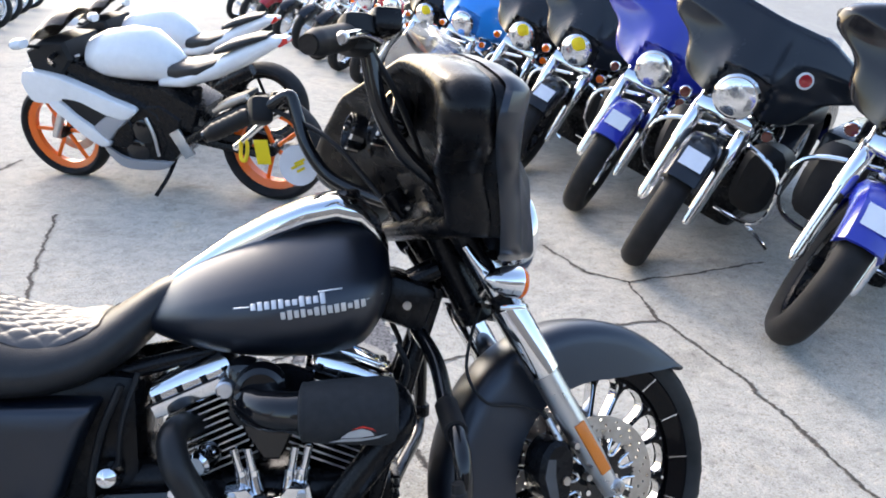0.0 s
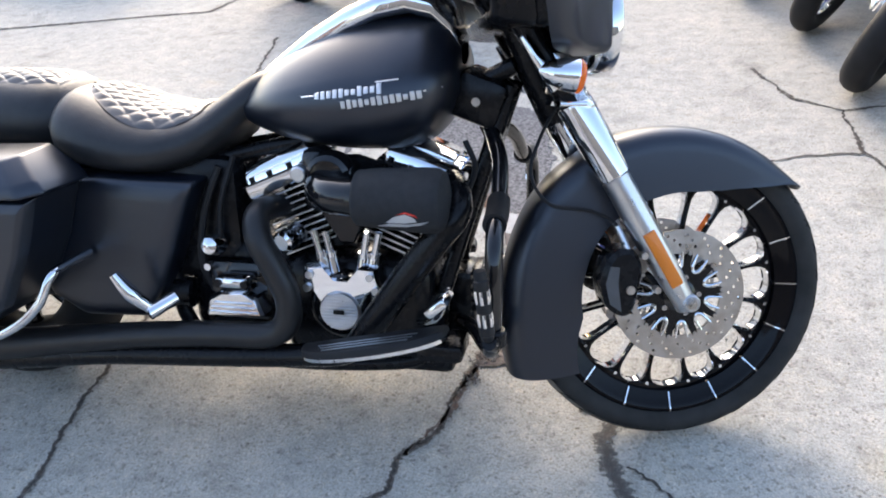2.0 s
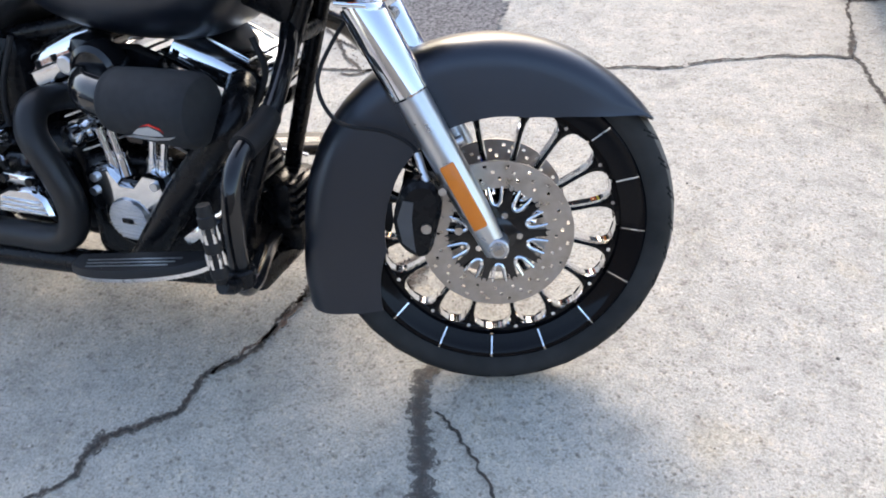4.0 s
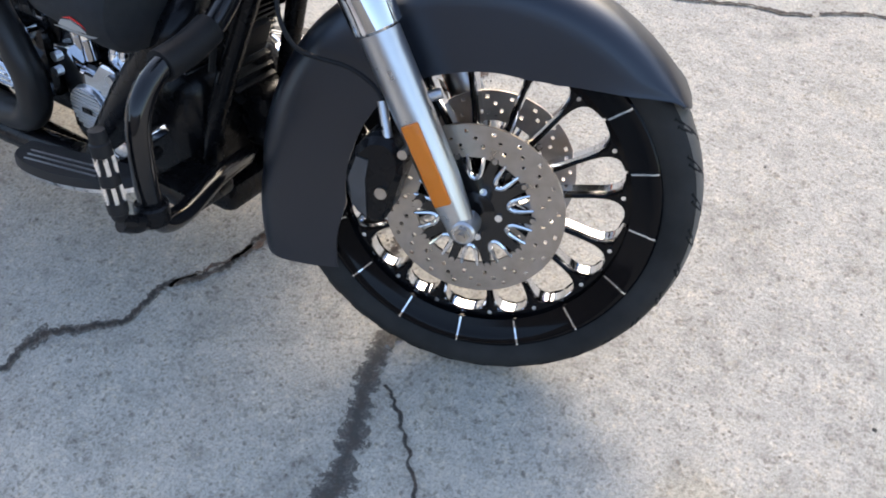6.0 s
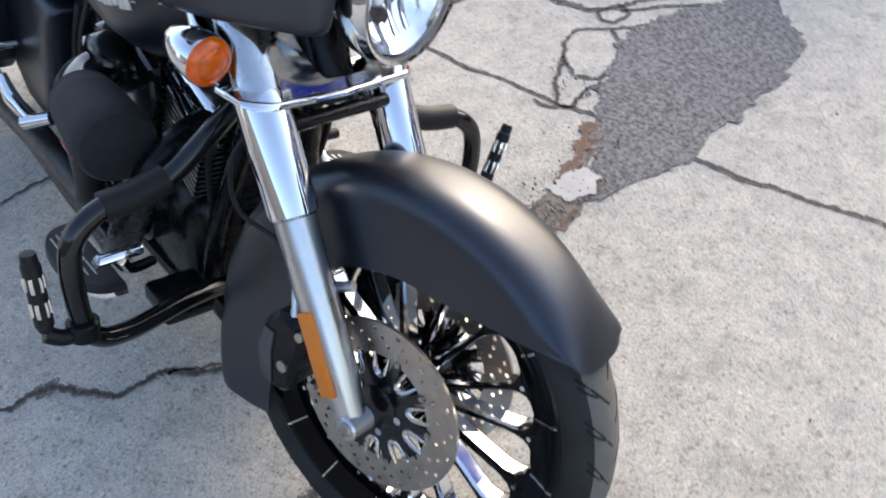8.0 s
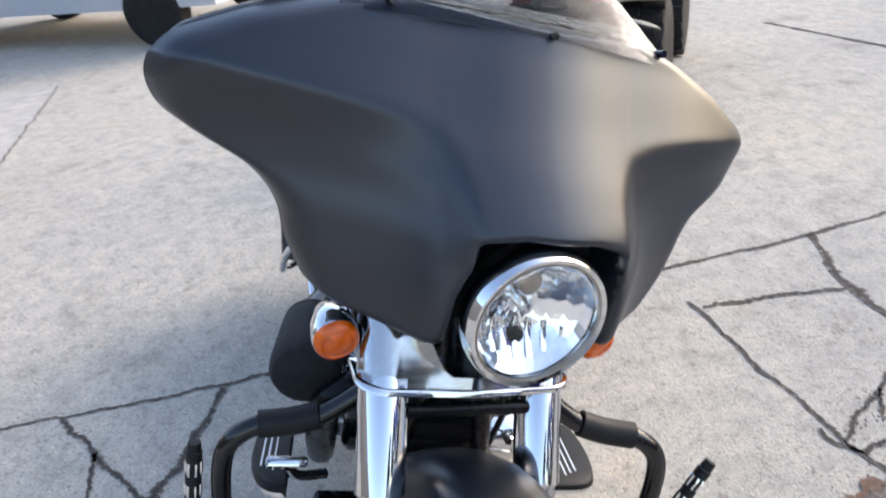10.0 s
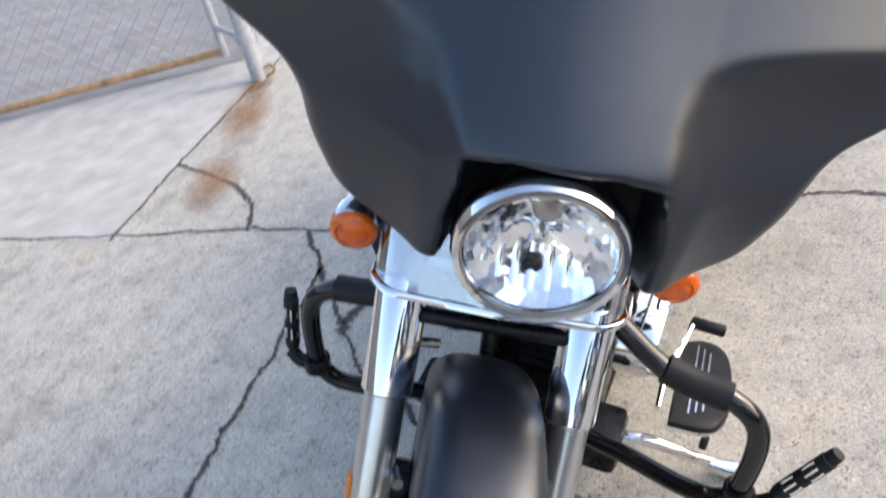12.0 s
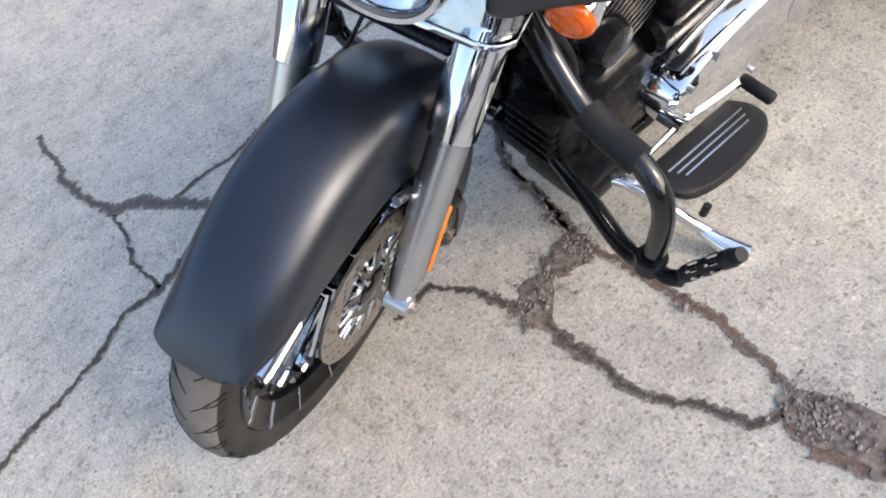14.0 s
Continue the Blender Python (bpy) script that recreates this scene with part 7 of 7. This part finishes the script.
    if tag:
        part("tag", box(B(), (-1.435, 0.225, 0.38), (0.085, 0.005, 0.145), 0.001, (0, 4, 0)), YELLOW, root, "yellow paper tag")
    return root


HS = math.degrees(math.atan2(3.78 - 3.29, -2.2 + 0.91))
sport_bike(pose(-2.2, 3.78, 0, 0, 0, HS), ORANGE, "white sport motorcycle with orange wheels on its kickstand")
sport_bike(pose(-2.35, 5.2, 0, 0, 0, HS), SATIN, "white sport motorcycle with black wheels on its kickstand", False)


# ---- fence, far vehicles ----
def chain_link(x0, y0, x1, y1, z0, z1, pitch, name, label):
    d = Vector((x1 - x0, y1 - y0, 0))
    n = int(d.length / pitch)
    u = d.normalized()
    H = z1 - z0
    bm = B()
    for k in range(-int(H / pitch) - 1, n + 1):
        for sgn in (1, -1):
            a = k * pitch
            lo, hi = max(0, -a), min(H, d.length - a)
            if sgn < 0:
                a = d.length - k * pitch
                lo, hi = max(0, a - d.length), min(H, a)
            if hi - lo < 0.02:
                continue
            p = Vector((x0, y0, z0)) + u * (a + sgn * lo) + Vector((0, 0, lo))
            q = Vector((x0, y0, z0)) + u * (a + sgn * hi) + Vector((0, 0, hi))
            rod(bm, p, q, 0.0017, n=4)
    return bm


gate = thing("fence_gate", pose(0, 0, 0), "galvanised chain link gate with rusty lower rail", "gate")
GX, GY = -2.62, -2.12
part("gate_mesh", chain_link(-2.73, -2.36, -1.7, -3.95, 0.10, 1.75, 0.080, "gate", ""), GALV, gate, "diamond wire mesh")
part("gate_upright", rod(B(), (-2.72, -2.34, 0.06), (-2.72, -2.34, 1.8), 0.021, n=14), GALV, gate)
part("gate_upright", rod(B(), (-1.7, -3.97, 0.06), (-1.7, -3.97, 1.8), 0.021, n=14), GALV, gate)
part("lower_rail", rod(B(), (-2.72, -2.34, 0.09), (-1.7, -3.97, 0.07), 0.020, n=12), RUST, gate, "rusty lower rail")
part("middle_rail", rod(B(), (-2.72, -2.34, 0.95), (-1.7, -3.97, 0.95), 0.018, n=12), RUST, gate, "rusty middle rail")
part("upper_rail", rod(B(), (-2.72, -2.34, 1.78), (-1.7, -3.97, 1.78), 0.020, n=12), GALV, gate)
post = thing("fence_post", pose(-2.53, -2.02, 0), "galvanised steel gate post set in concrete", "post")
part("pole", rod(B(), (0, 0, 0.0), (0, 0, 2.2), 0.036, n=18), GALV, post)
bm = rod(B(), (0, 0, 0.22), (-0.19, -0.32, 0.22), 0.016, n=10)
lathe(bm, (0, 0, 0.19), (0, 0, 1), [(0.037, 0), (0.046, 0.004), (0.046, 0.05), (0.037, 0.054)], 16)
part("hinge", bm, GALV, post)
part("ring_bolt", tube(B(), [(-0.02, 0.03, 0.01), (-0.05, 0.07, 0.03), (-0.07, 0.04, 0.05), (-0.03, 0.0, 0.04)], 0.008, 8), RUST, post)
fence = thing("chain_link_fence", pose(0, 0, 0), "galvanised chain link fence", "fence")
part("fence_mesh", chain_link(-2.62, -2.05, -8.5, -4.6, 0.05, 1.8, 0.080, "fence", ""), GALV, fence, "diamond wire mesh")
for t in (0.5, 1.0):
    part("post", rod(B(), (-2.62 - 5.88 * t, -2.05 - 2.55 * t, 0), (-2.62 - 5.88 * t, -2.05 - 2.55 * t, 1.85), 0.028, n=12), GALV, fence)
part("upper_rail", rod(B(), (-2.55, -2.02, 1.8), (-8.5, -4.6, 1.8), 0.02, n=10), GALV, fence)

blot([(-1.15, -1.79), (-1.74, -1.90), (-2.55, -2.03), (-6.0, -2.6), (-6.0, -6.0), (-0.95, -6.0), (-1.07, -3.2)], 9, CURB, "concrete_apron", "paler concrete strip along the fence", z=0.002, jag=0.0)
RUSTFILM = stain_material("rust_stain", (0.33, 0.17, 0.08), 5)
for x, y, a, sx, sy in ((-2.18, -1.86, 29, 0.50, 0.15), (-1.58, -1.62, 25, 0.34, 0.14), (-2.45, -1.98, 15, 0.18, 0.10)):
    bm = B()
    bmesh.ops.create_circle(bm, cap_ends=True, segments=32, radius=1.0)
    st = part("rust_stain", bm, RUSTFILM, m=pose(x, y, 0.0055, 0, 0, a) @ Matrix.Diagonal((sx, sy, 1, 1)))
    tagged(st, "faint rust stain on the concrete", "stain", kind="structure")
blot([(-2.80, -2.30), (-2.30, -3.15), (-1.72, -4.0), (-1.2, -9.0), (-16.0, -12.0), (-16.0, -6.0), (-8.5, -4.5), (-5.0, -3.0)], 14, mat("grey_asphalt", (0.25, 0.243, 0.24), 0.9, vary=0.2, scale=5, bump=0.5), "far_pavement", "dull grey paving beyond the fence", z=0.006, jag=0.0)

# white van
van = thing("white_van", pose(-8.6, -2.9, 0, 0, 0, 65), "white panel van parked beyond the fence", "van")
bm = B()
skin(bm, [[(x, y, z) for y, z in ((-0.95, 0.35), (-0.98, 0.8), (-0.92, 1.7), (-0.8, 1.95), (0.8, 1.95), (0.92, 1.7), (0.98, 0.8), (0.95, 0.35))] for x in (-2.2, -2.1, 1.3, 1.5)] + [[(2.1, y * 0.93, 0.35 + (z - 0.35) * 0.5) for y, z in ((-0.95, 0.35), (-0.98, 0.8), (-0.92, 1.7), (-0.8, 1.95), (0.8, 1.95), (0.92, 1.7), (0.98, 0.8), (0.95, 0.35))]])
part("body", bm, VANWHITE, van, "white bodywork", angle=30)
for x in (-1.4, 1.4):
    for y in (-0.85, 0.85):
        part("wheel", lathe(B(), (x, y - 0.11, 0.33), (0, 1, 0), [(0.15, 0), (0.30, 0.0), (0.33, 0.03), (0.33, 0.19), (0.30, 0.22), (0.15, 0.22)], 24), RUBBER, van)

# quad with knobbly tyres, seen from behind
quad = thing("utility_quad", pose(-3.575, 1.04, 0, 0, 0, 155) @ pose(0, -0.09, 0), "beige all terrain quad with knobbly black tyres", "quad bike")
bm = B()
skin(bm, [[(x, y, z) for y, z in ((-0.30, 0.66), (-0.52, 0.70), (-0.53, 0.74), (-0.30, 0.84), (0.30, 0.84), (0.53, 0.74), (0.52, 0.70), (0.30, 0.66))] for x in (-0.40, -0.36, 0.25)])
for s in (-1, 1):
    skin(bm, [[(0.36 * math.cos(t) * k, s * y, 0.32 + 0.42 * math.sin(t) * k) for y in (0.22, 0.55) for k in ((1.0, 1.04) if y < 0.3 else (1.04, 1.0))] for t in (radians(48 + 84 * q / 10) for q in range(11))])
body = part("rear_fender", bm, BEIGE, quad, "beige plastic rear bodywork", angle=30)
bm = skin(B(), [[(x, y, z) for y, z in ((-0.13 * k, 0.655), (-0.17 * k, 0.74), (0.17 * k, 0.74), (0.13 * k, 0.655))] for x, k in ((-0.43, 0.8), (-0.40, 1), (-0.2, 1))])
part("tail_panel", bm, BEIGE, quad)
for s in (-1, 1):
    lamp = part("tail_light", box(B(), (-0.425, s * 0.19, 0.705), (0.04, 0.125, 0.062), 0.012), RED, quad, "red tail light")
    part("lamp_housing", box(B(), (-0.40, s * 0.19, 0.705), (0.04, 0.165, 0.09), 0.014), BEIGE, quad)
bm = box(B(), (0.5, 0, 0.50), (1.3, 0.36, 0.26), 0.05)
part("chassis", bm, SATIN, quad)
part("gearbox", box(B(), (0.0, 0, 0.40), (0.30, 0.30, 0.26), 0.06), SATIN, quad)
part("rear_axle", rod(B(), (0, -0.40, 0.31), (0, 0.40, 0.31), 0.035, n=10), SATIN, quad)
for y in (-0.2, 0.2):
    bm = tube(B(), [(0.25, y, 0.45), (0.1, y * 1.2, 0.33), (0.0, y * 1.5, 0.31)], 0.022, 8, 3)
    part("suspension_arm", bm, SATIN, quad)
    bm = tube(B(), [(-0.05, y * 1.2, 0.36), (0.0, y * 1.1, 0.52), (0.05, y, 0.66)], 0.030, 8, 3)
    part("shock_absorber", bm, SATIN, quad)
part("muffler", rod(B(), (-0.30, 0.10, 0.50), (0.20, 0.12, 0.48), 0.065, n=16, bev=0.01), PLASTIC, quad)
part("tow_hitch", box(B(), (-0.28, 0, 0.36), (0.14, 0.05, 0.05), 0.01), SATIN, quad)
for y in (-0.45, -0.27, -0.09, 0.09, 0.27, 0.45):
    part("rack_bar", tube(B(), [(-0.42, y, 0.90), (-0.15, y, 0.91), (0.22, y, 0.90)], 0.010, 8, 3), SATIN, quad)
bm = tube(B(), [(0.22, -0.48, 0.90), (-0.40, -0.50, 0.90), (-0.45, -0.42, 0.905), (-0.45, 0.42, 0.905), (-0.40, 0.50, 0.90), (0.22, 0.48, 0.90)], 0.013, 8, 4)
for y in (-0.3, 0.3):
    rod(bm, (-0.2, y, 0.80), (-0.2, y, 0.90), 0.012, n=8)
part("rack_frame", bm, SATIN, quad)
part("seat", skin(B(), [oval(x, 0, z, w, 0.08, 16, 2.6) for x, w, z in ((0.15, 0.12, 0.86), (0.22, 0.17, 0.90), (0.5, 0.17, 0.88), (0.75, 0.12, 0.90))]), LEATHER, quad)
part("front_fender", skin(B(), [[(x, y, z + h) for y, h in ((-0.52, -0.05), (-0.48, 0.0), (-0.2, 0.06), (0.2, 0.06), (0.48, 0.0), (0.52, -0.05))] for x, z in ((0.9, 0.74), (1.0, 0.80), (1.4, 0.80), (1.55, 0.68))]), BEIGE, quad)
bm = tube(B(), [(0.85, -0.38, 1.08), (0.92, -0.15, 1.04), (0.92, 0.15, 1.04), (0.85, 0.38, 1.08)], 0.014, 8, 4)
rod(bm, (0.98, 0, 0.75), (0.91, 0, 1.04), 0.03, n=10)
part("handlebar", bm, SATIN, quad)
for x in (0.0, 1.25):
    for y in (-0.37, 0.37):
        wh = part("wheel", lathe(B(), (x, y - 0.08, 0.315), (0, 1, 0), [(0.05, 0.02), (0.14, 0.0), (0.15, 0.03), (0.15, 0.13), (0.14, 0.16), (0.05, 0.14)], 20), SATIN, quad)
        bm = lathe(B(), (x, y - 0.125, 0.315), (0, 1, 0), [(0.14, 0.02), (0.23, 0.0), (0.28, 0.01), (0.295, 0.04), (0.298, 0.125), (0.295, 0.21), (0.28, 0.24), (0.23, 0.25), (0.14, 0.23)], 28)
        ty = part("tyre", bm, RUBBER, wh, "knobbly black tyre")
        bm = B()
        for i in range(18):
            for s in (-1, 1):
                a = 2 * math.pi * (i + 0.25 * s) / 18
                b4 = box(B(), (0, 0, 0), (0.05, 0.105, 0.03), 0.006)
                b4.transform(Matrix.Translation((x + 0.302 * math.cos(a), y + s * 0.062, 0.315 + 0.302 * math.sin(a))) @ Matrix.Rotation(-a + math.pi / 2, 4, "Y"))
                me = bpy.data.meshes.new("tmp")
                b4.to_mesh(me)
                b4.free()
                bm.from_mesh(me)
                bpy.data.meshes.remove(me)
        tagged(part("tread", bm, RUBBER, wh), "rubber knobs of the tread", kind="stuff")

# plain unseen wall, added behind the camera to darken the bike's reflections
bm = box(B(), (5.5, -10.2, 2.1), (22.0, 0.4, 4.2), 0.02)
tagged(part("unseen_dark_wall", bm, mat("unseen_wall_grey", (0.065, 0.071, 0.082), 0.6, vary=0.15, scale=3)), "unseen plain dark grey wall added to darken reflections", "wall", kind="structure")
# far building beyond the lot
bm = box(B(), (-16, -8, 1.6), (1.0, 14, 3.2), 0.02, (0, 0, 28))
tagged(part("far_wall", bm, BRICK), "low dull red brick wall at the edge of the lot", "wall", kind="structure")
for i, (x, y, h) in enumerate(((-10.5, -8.0, 30), (-9.6, -8.4, 20), (-8.8, -8.8, 25), (-8.0, -9.2, 25))):
    copy_thing(first, pose(x, y, 0, 0, 0, h) @ pose(0, 0, 0, -17))
